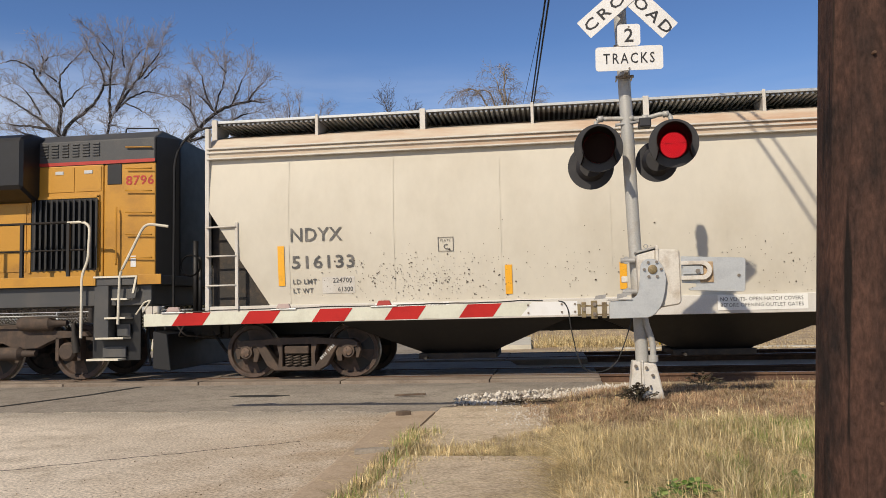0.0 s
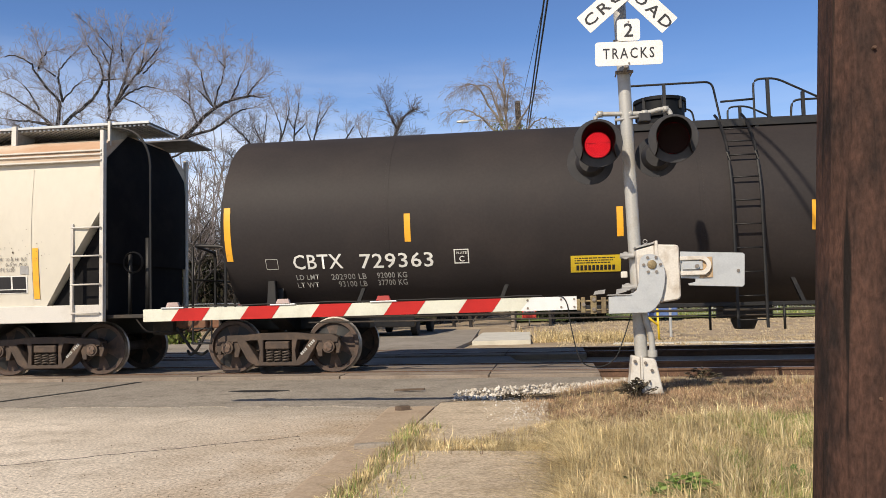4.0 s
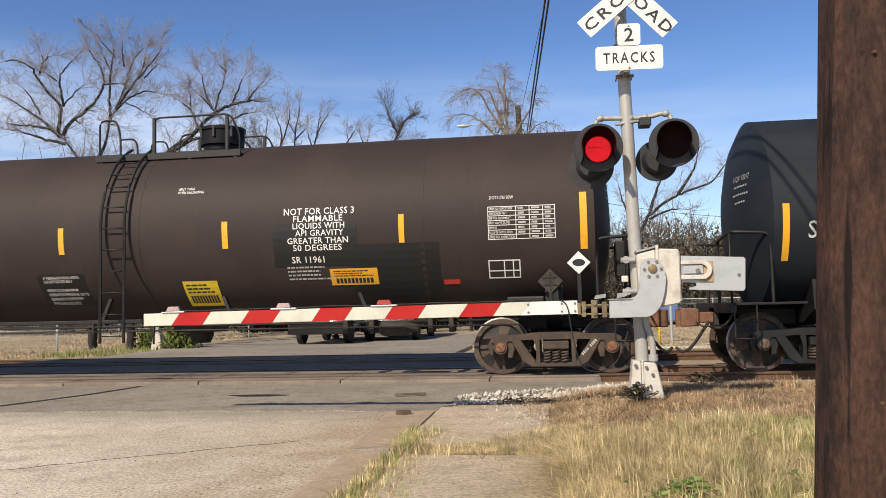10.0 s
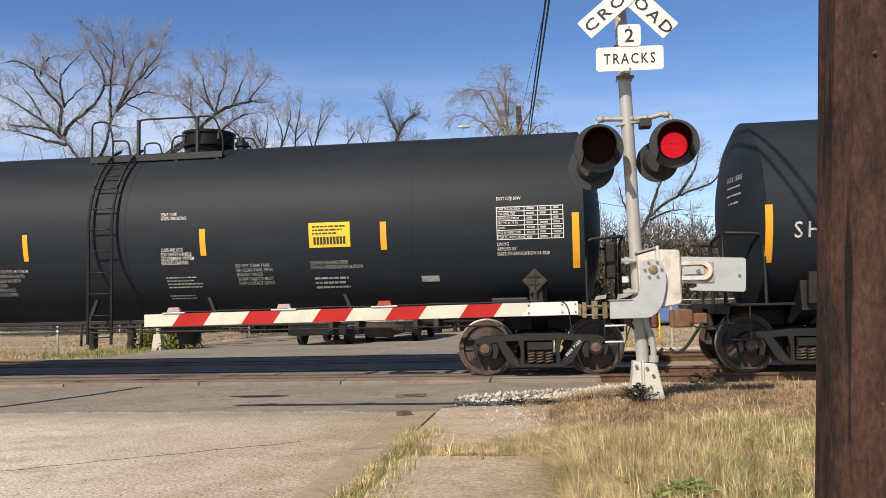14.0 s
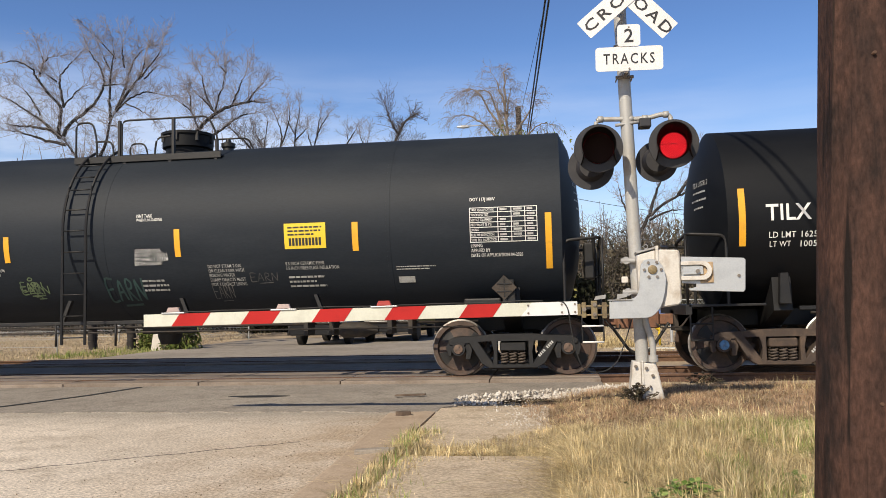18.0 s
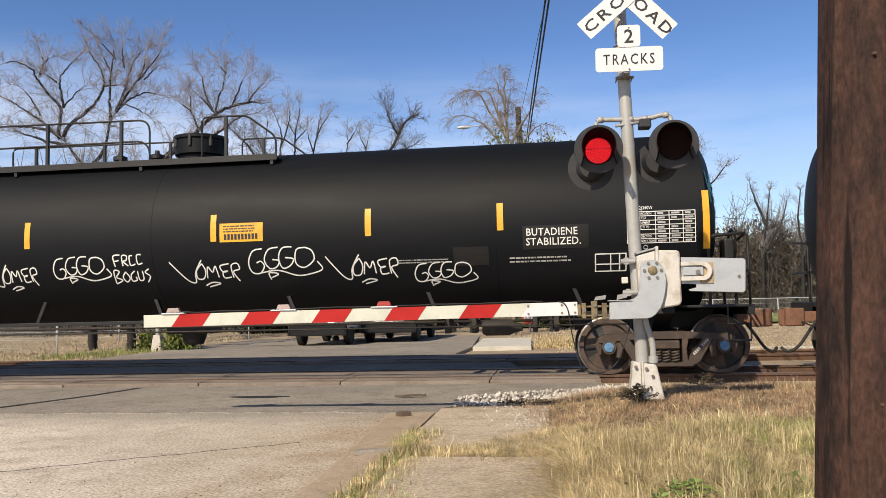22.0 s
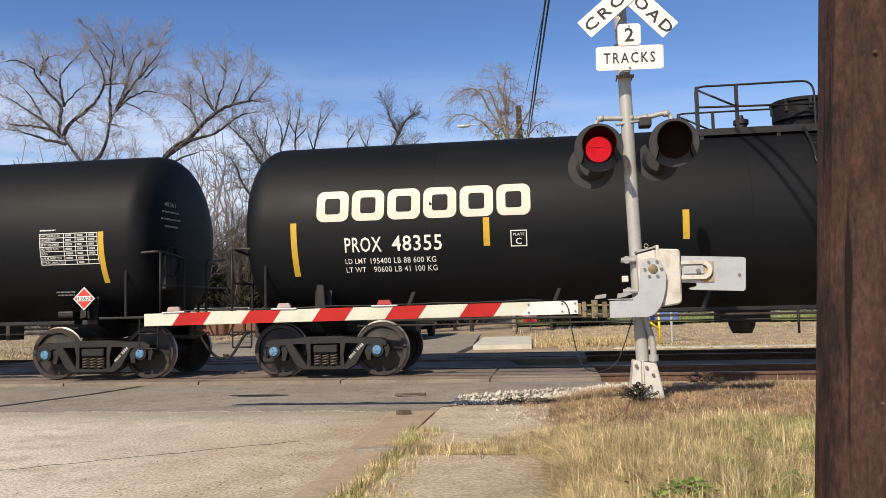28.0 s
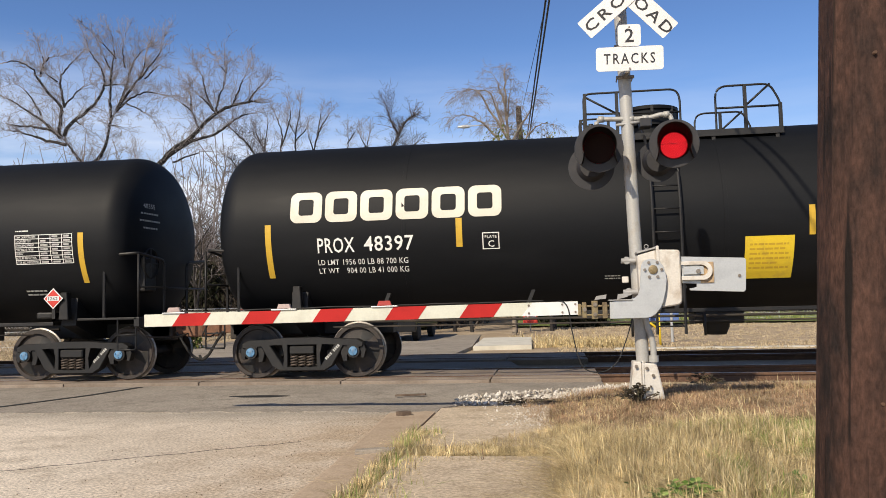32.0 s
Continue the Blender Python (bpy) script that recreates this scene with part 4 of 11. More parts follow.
def make_lamp(t, at, turn):
    """A 12-inch lamp: round background, deep hood, lit diode lens behind an added vane that opens and shuts to imitate
    flashing.
    """
    base = pose(*at, 4.0, 0, -6.5 + turn)
    bm = B()
    lathe(bm, [(0.20, 0.0), (0.20, 0.13), (0.16, 0.17), (0.0, 0.182), (0.0, 0.176)], "y", 32, closed=False)
    lathe(bm, [(0.0, 0.172), (0.0, 0.262), (0.010, 0.265), (0.012, 0.176)], "y", 40, closed=False)
    lamp = part("lamp", bm, M["hood_black"], t, "black round signal lamp with a deep hood")
    lamp.matrix_local = base
    bm = B()
    lathe(bm, [(0.001, 0.176), (0.001, 0.169), (0.180, 0.165), (0.180, 0.0)], "y", 32, closed=False)
    part("housing_bore", bm, M["hood_inside"], lamp)
    # hood: a tube cut away below
    bm = B()
    # round above, with short skirts that flare out at the foot
    prof = []
    for i in range(41):
        a = radians(-24 + 228 * i / 40)
        prof.append((math.cos(a), math.sin(a), 0.22 + 0.20 * (0.5 + 0.5 * math.sin(a))))
    prof = [(1.10, -1.0, 0.09), (0.985, -0.72, 0.15)] + prof + [(-0.985, -0.72, 0.15), (-1.10, -1.0, 0.09)]
    rows = []
    for c, s, ln in prof:
        rows.append([bm.verts.new((r * c, y, r * s)) for r, y in ((0.176, 0.0), (0.182, -ln), (0.176, -ln), (0.168, 0.0))])
    for p, q in zip(rows, rows[1:]):
        for k in range(3):
            f = bm.faces.new((p[k], q[k], q[k + 1], p[k + 1]))
            f.smooth, f.material_index = True, int(k == 2)
    for p in (rows[0], rows[-1]):
        bm.faces.new(p)
    bmesh.ops.recalc_face_normals(bm, faces=bm.faces[:])
    hood = part("hood", bm, M["hood_black"], lamp)
    hood.data.materials.append(M["hood_inside"])
    # lens: a dark red disc studded with lit diodes
    bm = B()
    lathe(bm, [(0.172, 0.0), (0.172, 0.148), (0.178, 0.148)], "y", 32, closed=False)
    part("lens", bm, M["led_back"], lamp, "round red diode lens")
    bm = B()
    for k in range(9):
        m = max(1, 6 * k)
        for j in range(m):
            a, r = 2 * math.pi * j / m + 0.2 * k, 0.0164 * k
            c = Vector((r * math.cos(a), 0.169, r * math.sin(a)))
            ring6 = [bm.verts.new(c + Vector((0.0052 * math.cos(b), 0, 0.0052 * math.sin(b)))) for b in np.linspace(0, 2 * math.pi, 6, endpoint=False)]
            tip = bm.verts.new(c + Vector((0, -0.004, 0)))
            for i in range(6):
                bm.faces.new((ring6[i], ring6[(i + 1) % 6], tip))
    part("diodes", bm, M["led_red"], lamp)
    # added in place of switching: the vane turns edge-on about a level spindle to show the lens
    bm = B()
    lathe(bm, [(-0.0015, 0.0), (-0.0015, 0.1645), (0.0015, 0.1645), (0.0015, 0.0)], "y", 32, (0.0, 0.0, 0.0), closed=False)
    vane = part("added_vane", bm, M["lens_dark"], lamp, "added dark red vane that hides the lit lens")
    ADDED_VANES.append(vane)
    return lamp


signal, signal_lamps = make_signal()


def make_gate():
    t = thing("crossing_gate", Matrix.Translation(FOOT), "white and red striped crossing gate lowered across the road", "crossing gate")
    # mechanism box with its door flange
    bm = B()
    prism(bm, [(0.17, 1.085), (0.375, 1.115), (0.402, 1.145), (0.402, 1.685), (0.385, 1.705), (0.17, 1.715)], -0.29, 0.10, "y", 0.015)
    part("mechanism_box", bm, M["cast_white"], t, "pale grey cast gate mechanism housing")
    bm = B()
    prism(bm, [(-0.045, 1.665), (0.15, 1.715), (0.15, 1.12), (-0.03, 1.18)], -0.255, 0.08, "y", 0.012)
    part("box_side", bm, M["cast_white"], t)
    bm = B()
    box(bm, 0.150, 0.180, -0.30, 0.11, 1.07, 1.755, 0.006)
    part("box_flange", bm, M["cast_white"], t)
    bm = B()
    prism(bm, [(-0.055, 1.70), (0.145, 1.745), (0.150, 1.725), (-0.05, 1.675)], -0.27, 0.09, "y", 0.004)
    part("box_lid", bm, M["grey_steel"], t)
    bm = B()
    tube(bm, [(0.06 + 0.022 * math.cos(a), -0.20, 1.755 + 0.022 * math.sin(a)) for a in np.linspace(0, 6.2832, 13)], 0.005, 5)
    part("lifting_eye", bm, M["grey_steel"], t)
    # bent yoke plate: upright, then out towards the road
    bm = B()
    prism(bm, [(-0.018, 1.54), (-0.005, 1.575), (0.028, 1.603), (0.075, 1.612), (0.125, 1.606), (0.178, 1.58), (0.212, 1.53), (0.228, 1.48), (0.244, 1.39), (0.225, 1.27), (0.199, 1.149), (0.168, 1.085), (0.123, 1.03), (0.082, 1.0), (0.033, 0.984), (-0.366, 0.98), (-0.362, 1.165), (-0.15, 1.18), (-0.095, 1.195), (-0.058, 1.225), (-0.04, 1.30), (-0.035, 1.367)], -0.345, -0.315, "y", 0.006)
    part("gate_yoke", bm, M["galvanised"], t, "bent galvanised plate carrying the gate arm")
    bm = B()
    lathe(bm, [(-0.365, 0.0), (-0.365, 0.030), (-0.36, 0.046), (-0.345, 0.05)], "y", 18, (0.105, 0, 1.497))
    part("pivot_hub", bm, M["brass"], t)
    for i in range(6):
        a = radians(60 * i)
        bm = B()
        x, z = 0.105 + 0.088 * math.cos(a), 1.497 + 0.088 * math.sin(a)
        tube(bm, [(x, -0.362, z), (x, -0.34, z)], 0.016, 8)
        part("yoke_bolt", bm, M["bolt"], t)
    # clamps round the mast
    for x, z in ((-0.135, 1.61), (-0.125, 1.266)):
        bm = B()
        tube(bm, [(x - 0.07, -0.12, z), (x + 0.08, -0.12, z)], 0.030, 10)
        tube(bm, [(x - 0.045, -0.14, z - 0.006), (x - 0.045, 0.08, z - 0.006)], 0.014, 8)
        tube(bm, [(x - 0.012, -0.145, z + 0.004), (x - 0.012, -0.09, z + 0.004)], 0.042, 10)
        part("mast_clamp", bm, M["grey_steel"], t)
    bm = B()
    box(bm, -0.20, -0.13, -0.10, -0.04, 1.37, 1.44, 0.01)
    part("conduit_box", bm, M["cast_white"], t)
    # arm adapter
    for a, b, c, d, y in ((-0.70, -0.37, 1.115, 1.135, 0), (-0.70, -0.37, 1.02, 1.038, 0), (-0.655, -0.61, 1.0, 1.165, 1), (-0.555, -0.49, 0.985, 1.18, 1), (-0.44, -0.39, 0.99, 1.16, 1), (-0.70, -0.665, 1.03, 1.15, 1)):
        bm = B()
        box(bm, a, b, -0.352 - 0.012 * y, -0.302 + 0.01 * y, c, d, 0.004)
        part("adapter_bar", bm, M["brass"], t, "weathered brass-coloured shear bracket")
    for x, z in ((-0.52, 1.14), (-0.52, 1.035), (-0.63, 1.09)):
        bm = B()
        tube(bm, [(x, -0.385, z), (x, -0.35, z)], 0.022, 8)
        part("adapter_bolt", bm, M["bolt"], t)
    bm = B()
    box(bm, -0.37, -0.12, -0.36, -0.18, 1.176, 1.188, 0.003)
    part("tray", bm, M["grey_steel"], t)
    for pts in ([(-0.52, 1.19), (-0.40, 1.20), (-0.39, 1.245), (-0.50, 1.23)], [(-0.28, 1.19), (-0.17, 1.215), (-0.16, 1.255), (-0.27, 1.245)]):
        bm = B()
        prism(bm, pts, -0.31, -0.295, "y")
        part("reflector_tab", bm, M["grey_steel"], t)
    # counterweight arms and plate
    for z0, z1 in ((1.375, 1.42), (1.535, 1.575)):
        bm = B()
        box(bm, 0.40, 0.66, -0.345, -0.315, z0, z1, 0.004)
        part("counterweight_arm", bm, M["cast_white"], t)
    bm = B()
    n = 14
    pts = [(0.615 + 0.10 * math.cos(a), 1.475 + 0.10 * math.sin(a)) for a in np.linspace(-1.57, 1.57, n)] + [(0.615 + 0.055 * math.cos(a), 1.475 + 0.055 * math.sin(a)) for a in np.linspace(1.57, -1.57, n)]
    lo, hi = [bm.verts.new((x, -0.349, z)) for x, z in pts], [bm.verts.new((x, -0.311, z)) for x, z in pts]
    m = len(pts)
    for i in range(m):
        bm.faces.new((lo[i], lo[(i + 1) % m], hi[(i + 1) % m], hi[i]))
    for i in range(n - 1):
        for row in (lo, hi):
            bm.faces.new((row[i], row[i + 1], row[m - 2 - i], row[m - 1 - i]))
    bmesh.ops.recalc_face_normals(bm, faces=bm.faces[:])
    part("arm_bow", bm, M["cast_white"], t)
    bm = B()
    box(bm, 0.42, 0.63, -0.33, -0.318, 1.435, 1.52, 0.003)
    part("slot_plate", bm, M["galvanised"], t)
    bm = B()
    tube(bm, [(0.57, -0.36, 1.468), (0.57, -0.33, 1.468)], 0.022, 8)
    part("slot_bolt", bm, M["bolt"], t)
    bm = B()
    box(bm, 0.60, 0.735, -0.312, -0.298, 1.345, 1.565, 0.002)
    part("wood_spacer", bm, material("ply", (0.42, 0.30, 0.18), 0.8), t, "brown plywood spacer")
    bm = B()
    prism(bm, [(0.41, 1.63), (1.05, 1.598), (1.072, 1.58), (1.056, 1.26), (1.035, 1.238), (0.49, 1.265), (0.475, 1.285), (0.56, 1.30), (0.56, 1.34), (0.41, 1.345)], -0.297, -0.279, "y", 0.003)
    part("counterweight", bm, M["galvanised"], t, "flat galvanised counterweight plate")
    bm = B()
    tube(bm, [(0.996, -0.31, 1.411), (0.996, -0.29, 1.411)], 0.017, 8)
    part("weight_bolt", bm, M["bolt"], t)
    # the arm: a long plank with diagonal red bands
    tip, root = Vector((-5.667, -0.33, 1.070)), Vector((-0.70, -0.33, 1.108))
    way = root - tip
    L, h0 = way.length, 0.072
    bm = B()
    prism(bm, [(0, -h0), (L, -h0), (L, h0), (0, h0)], -0.012, 0.012, "y", 0.003)
    arm = part("arm", bm, M["arm_white"], t, "white reflective gate arm with red diagonal bands")
    arm.matrix_local = Matrix.Translation(tip) @ pose(0, 0, 0, 0, math.degrees(math.atan2(-way.z, way.x)), 0)
    for i in range(5):
        u = 0.343 + 0.834 * i
        bm = B()
        prism(bm, [(u, -h0), (u + 0.372, -h0), (u + 0.475, h0), (u + 0.103, h0)], -0.0165, -0.0135, "y")
        part("red_band", bm, M["arm_red"], arm)
    bm = B()
    prism(bm, [(4.36, -h0), (L, -h0), (L, h0), (4.48, h0)], -0.0165, -0.0135, "y")
    part("splice_plate", bm, M["sign_white"], arm)
    for u in (4.44, 4.80, 4.94):
        for z in (-0.042, 0.042):
            bm = B()
            tube(bm, [(u, -0.026, z), (u, -0.014, z)], 0.012, 8)
            part("arm_bolt", bm, M["bolt"], arm)
    for u, w in ((0.365, 0.14), (1.685, 0.15), (2.845, 0.15)):
        bm = B()
        box(bm, u - w, u + w, -0.03, 0.03, h0, h0 + 0.016, 0.005)
        lamp = part("arm_lamp", bm, M["galvanised"], arm, "small red gate-arm lamp on a clear base")
        bm = B()
        prism(bm, [(u - 0.085, h0 + 0.017), (u + 0.085, h0 + 0.017), (u + 0.062, h0 + 0.072), (u - 0.062, h0 + 0.072)], -0.024, 0.024, "y", 0.005)
        part("lens", bm, M["small_red" if u > 2 else "small_clear"], lamp)
    bm = B()
    rnd = random.Random(2)
    tube(bm, [(0.4 + 0.12 * i, -0.02 * (i % 2), h0 + 0.012 + 0.012 * rnd.random()) for i in range(36)], 0.007, 5)
    part("lamp_cord", bm, M["rubber"], arm)
    # cable hanging from the arm's root to the foot
    bm = B()
    pts = [(-0.90, -0.345, 1.185), (-0.84, -0.355, 1.175), (-0.80, -0.36, 1.10), (-0.778, -0.36, 0.897), (-0.727, -0.36, 0.623), (-0.672, -0.34, 0.471), (-0.60, -0.32, 0.425), (-0.495, -0.30, 0.408), (-0.38, -0.26, 0.44), (-0.282, -0.22, 0.526), (-0.183, -0.18, 0.765), (-0.10, -0.12, 1.0)]
    tube(bm, bend(pts, 0.05, 2), 0.007, 6)
    part("cable", bm, M["rubber"], t)
    return t


gate = make_gate()


FAR = Vector((-13.27, 25.5, 0.0))


def make_far_signal():
    """The signal across the tracks: mast, crossbuck behind it, count plate, and two lamps on a cross pipe."""
    t = thing("crossing_signal", Matrix.Translation(FAR), "silver crossing signal mast with a crossbuck beyond the tracks", "crossing signal")
    bm = B()
    tube(bm, [(0, 0, -0.1), (0, 0, 5.30)], 0.075, 16)
    part("mast", bm, M["pole_silver"], t)
    bm = B()
    prism(bm, [(-0.20, -0.12), (0.20, -0.12), (0.12, 0.45), (-0.12, 0.45)], -0.12, 0.12, "y", 0.012)
    part("mast_base", bm, M["cast_white"], t)
    for ang, dy, words in ((47.0, 0.13, "RAILROAD"), (-43.0, 0.138, "CROSSING")):
        bm = B()
        prism(bm, rounded(1.22, 0.23, 0.012), -0.003, 0.003, "y")
        bl = part("crossbuck_blade", bm, M["sign_white"], t, "white crossbuck blade with black letters")
        bl.matrix_local = pose(0.21, dy, 4.54, 0, ang, 0)
        words_on(bl, "lettering", words, (0.0, -0.006, -0.062), 1.12, 0.125, "sign_black", bold=0.022)
    bm = B()
    prism(bm, rounded(0.60, 0.23, 0.03), -0.003, 0.003, "y")
    part("tracks_sign", bm, M["sign_white"], t, "white sign plate below the crossbuck").location = (0.22, 0.12, 3.68)
    bm = B()
    tube(bm, [(-0.45, 0, 3.14), (0.45, 0, 3.14)], 0.027, 8)
    tube(bm, [(-0.10, 0.11, 4.54), (0.25, 0.11, 4.54)], 0.02, 6)
    tube(bm, [(0.05, 0.09, 5.02), (0.85, 0.09, 5.02)], 0.012, 6)
    part("lamp_pipe", bm, M["pole_silver"], t)
    for x in (-0.42, 0.42):
        make_lamp(t, (x, -0.22, 2.86), 12)
        bm = B()
        tube(bm, [(x, 0, 3.14), (x, 0, 2.86), (x, -0.06, 2.86)], 0.03, 8)
        part("lamp_stem", bm, M["pole_silver"], t)
    return t


make_far_signal()
tagged(copy_thing(gate, Matrix.Translation(FAR) @ pose(0, 0, 0.0, 0, 0, 180)), "white and red striped gate lowered across the far lane")


def make_wood_pole():
    t = thing("utility_pole", pose(1.0735, 3.05, -0.14, 0, 3.26, 0), "dark creosoted wooden utility pole close by", "utility pole")
    bm = B()
    n, rows = 40, []
    rnd = random.Random(8)
    hs = np.linspace(-0.3, 9.5, 46)
    off = [rnd.uniform(-0.004, 0.004) for _ in range(n)]
    for h in hs:
        r = 0.185 - 0.006 * h
        rows.append([bm.verts.new(((r + off[i] + 0.004 * noise.noise((i * 0.9, h * 0.6, 1))) * math.cos(2 * math.pi * i / n), (r + off[i]) * math.sin(2 * math.pi * i / n), h)) for i in range(n)])
    for a, b in zip(rows, rows[1:]):
        for i in range(n):
            bm.faces.new((a[i], a[(i + 1) % n], b[(i + 1) % n], b[i])).smooth = True
    bm.faces.new(rows[-1])
    part("pole", bm, M["pole_wood"], t)
    for x, z in ((-0.05, 2.14), (0.10, 1.90), (-0.03, 0.93), (0.06, 0.96)):
        bm = B()
        y = -math.sqrt(0.175 ** 2 - x * x)
        tube(bm, [(x, y - 0.012, z), (x, y + 0.03, z)], 0.006, 6)
        part("nail", bm, M["rail_rust"], t)
    return t


make_wood_pole()


# ---- the train ----
AXLE_Z, BASE = 0.457, 1.778
SHARED = {}


def shared(key, build, mat):
    if key not in SHARED:
        SHARED[key] = mesh_of(build(), key, mat)
    return SHARED[key]


def wheelset_bm():
    bm = B()
    for s in (-1, 1):
        f = s * 0.70
        prof = [(f - s * 0.02, 0.0), (f - s * 0.02, 0.10), (f + s * 0.0, 0.12), (f + s * 0.045, 0.25), (f + s * 0.03, 0.37), (f - s * 0.02, 0.385), (f - s * 0.028, 0.475), (f - s * 0.002, 0.484), (f + s * 0.012, 0.460), (f + s * 0.10, 0.455), (f + s * 0.108, 0.448), (f + s * 0.108, 0.385), (f + s * 0.055, 0.37), (f + s * 0.06, 0.25), (f + s * 0.10, 0.14), (f + s * 0.105, 0.0)]
        lathe(bm, prof, "y", 40, closed=False)
    tube(bm, [(0, -1.0, 0), (0, 1.0, 0)], 0.085, 12)
    bmesh.ops.recalc_face_normals(bm, faces=bm.faces[:])
    return bm


def wheelset_mesh(mat="wheel_rust"):
    if mat not in SHARED:
        me = mesh_of(wheelset_bm(), "wheelset", M[mat])
        me.materials.append(M["wheel_tread"])
        me.materials.append(M["black_iron"])
        for p in me.polygons:
            r = math.hypot(p.center.x, p.center.z)
            if r > 0.4535:
                p.material_index = 1
            elif 0.15 < r < 0.37 and int(math.degrees(math.atan2(p.center.z, p.center.x)) // 36) % 5 in (0, 3):
                p.material_index = 2
        SHARED[mat] = me
    return SHARED[mat]


def side_frame_bm():
    """A cast side frame in the x, z plane, axle boxes at x = +-0.889."""
    bm = B()
    y0, y1 = -0.10, 0.10
    prism(bm, [(-1.06, 0.14), (-0.95, 0.20), (-0.55, 0.21), (-0.30, 0.235), (0.30, 0.235), (0.55, 0.21), (0.95, 0.20), (1.06, 0.14), (1.04, 0.06), (0.72, 0.10), (0.45, 0.12), (-0.45, 0.12), (-0.72, 0.10), (-1.04, 0.06)], y0, y1, "y", 0.012)
    for s in (-1, 1):
        prism(bm, [(s * 0.74, 0.14), (s * 0.58, 0.14), (s * 0.30, -0.27), (s * 0.42, -0.30), (s * 0.52, -0.24)], y0, y1, "y", 0.012)
        prism(bm, [(s * 0.36, 0.14), (s * 0.25, 0.14), (s * 0.25, -0.30), (s * 0.34, -0.30), (s * 0.30, -0.05)], y0, y1, "y", 0.01)
        # pedestal jaws
        prism(bm, [(s * 0.72, 0.12), (s * 0.80, 0.12), (s * 0.765, -0.02), (s * 0.775, -0.17), (s * 0.70, -0.17), (s * 0.66, -0.02)], y0 + 0.03, y1 - 0.03, "y", 0.008)
        prism(bm, [(s * 0.99, 0.10), (s * 1.06, 0.12), (s * 1.10, 0.02), (s * 1.06, -0.12), (s * 1.01, -0.12), (s * 1.01, 0.0)], y0 + 0.03, y1 - 0.03, "y", 0.008)
    prism(bm, [(-0.44, -0.25), (0.44, -0.25), (0.40, -0.32), (-0.40, -0.32)], y0, y1, "y", 0.012)
    return bm


def spring_bm():
    bm = B()
    pts = [(0.055 * math.cos(a), 0.055 * math.sin(a), -0.25 + 0.20 * a / (2 * math.pi * 4.5)) for a in np.linspace(0, 2 * math.pi * 4.5, 50)]
    tube(bm, pts, 0.015, 6)
    return bm


def bolster_bm():
    bm = B()
    prism(bm, [(-1.12, -0.04), (-0.85, -0.05), (-0.5, -0.16), (0.5, -0.16), (0.85, -0.05), (1.12, -0.04), (1.12, 0.09), (0.6, 0.14), (-0.6, 0.14), (-1.12, 0.09)], -0.21, 0.21, "x", 0.015)
    lathe(bm, [(0.10, 0.30), (0.22, 0.30)], "z", 20)
    for s in (-1, 1):
        tube(bm, [(s * 0.42, -0.9, -0.03), (s * 0.42, 0.9, -0.03)], 0.045, 8)
        for w in (-1, 1):
            prism(bm, [(w * 0.76 - 0.05, -0.18), (w * 0.76 + 0.05, -0.18), (w * 0.76 + 0.05, 0.18), (w * 0.76 - 0.05, 0.18)], s * 0.40, s * 0.445, "x")
    return bm


WHEELS = []


def make_truck(car, x, frame_mat, cap, name="truck"):
    t = part(name, shared("bolster_" + frame_mat, bolster_bm, M[frame_mat]), None, car)
    t.location = (x, 0, AXLE_Z)
    for s in (-1, 1):
        f = part("side_frame", shared("side_frame_" + frame_mat, side_frame_bm, M[frame_mat]), None, t)
        f.location = (0, s * 1.0, 0)
        if s < 0:
            # white stencilled marks on the sloping leg
            def marks_bm():
                bm = B()
                front = min(v.co.y for v in f.data.vertices) - 0.004
                for i in range(9):
                    if i != 4:
                        c = -0.15 + 0.0375 * i
                        q = [(c, -0.022), (c + 0.026, -0.022), (c + 0.026, 0.022), (c, 0.022)]
                        bm.faces.new([bm.verts.new((0.52 + 0.7071 * (a - b), front, -0.02 + 0.7071 * (a + b))) for a, b in q])
                return bm
            m = part("stencil_marks", shared("stencil_marks", marks_bm, M["faded_white"]), None, t)
            m.location = f.location
        for dx in (-0.14, 0.0, 0.14):
            for dy in ((-0.07, 0.07) if s < 0 else (0.0,)):
                p = part("spring", shared("spring", spring_bm, M["spring_steel"]), None, t)
                p.location = (dx, s * 1.0 + dy, 0)
    for sx in (-1, 1):
        w = part("wheelset", wheelset_mesh("wheel_dark" if frame_mat == "black_iron" and cap == "cap_blue" else "wheel_rust"), None, t)
        w.location = (sx * BASE / 2, 0, 0)
        WHEELS.append(w)
        for s in (-1, 1):
            def box_bm():
                bm = B()
                lathe(bm, [(-0.10, 0.0), (-0.10, 0.11), (0.07, 0.115), (0.10, 0.10), (0.10, 0.0)], "y", 20)
                box(bm, -0.11, 0.11, -0.08, 0.08, 0.06, 0.13, 0.01)
                return bm
            bx = part("bearing", shared("bearing_" + frame_mat, box_bm, M[frame_mat]), None, t)
            bx.location = (sx * BASE / 2, s * 1.02, 0)
        def cap_bm():
            bm = B()
            lathe(bm, [(0.0, 0.078), (-0.018, 0.074), (-0.022, 0.03), (-0.035, 0.0)], "y", 20, closed=False)
            for k in range(3):
                a = 2.094 * k
                tube(bm, [(0.05 * math.cos(a), -0.035, 0.05 * math.sin(a)), (0.05 * math.cos(a), -0.01, 0.05 * math.sin(a))], 0.013, 6)
            return bm
        c = part("axle_cap", shared("cap_" + cap, cap_bm, M[cap]), None, t, "blue axle end cap" if cap == "cap_blue" else "")
        c.location = (sx * BASE / 2, -1.123, 0)
        WHEELS.append(c)
    return t


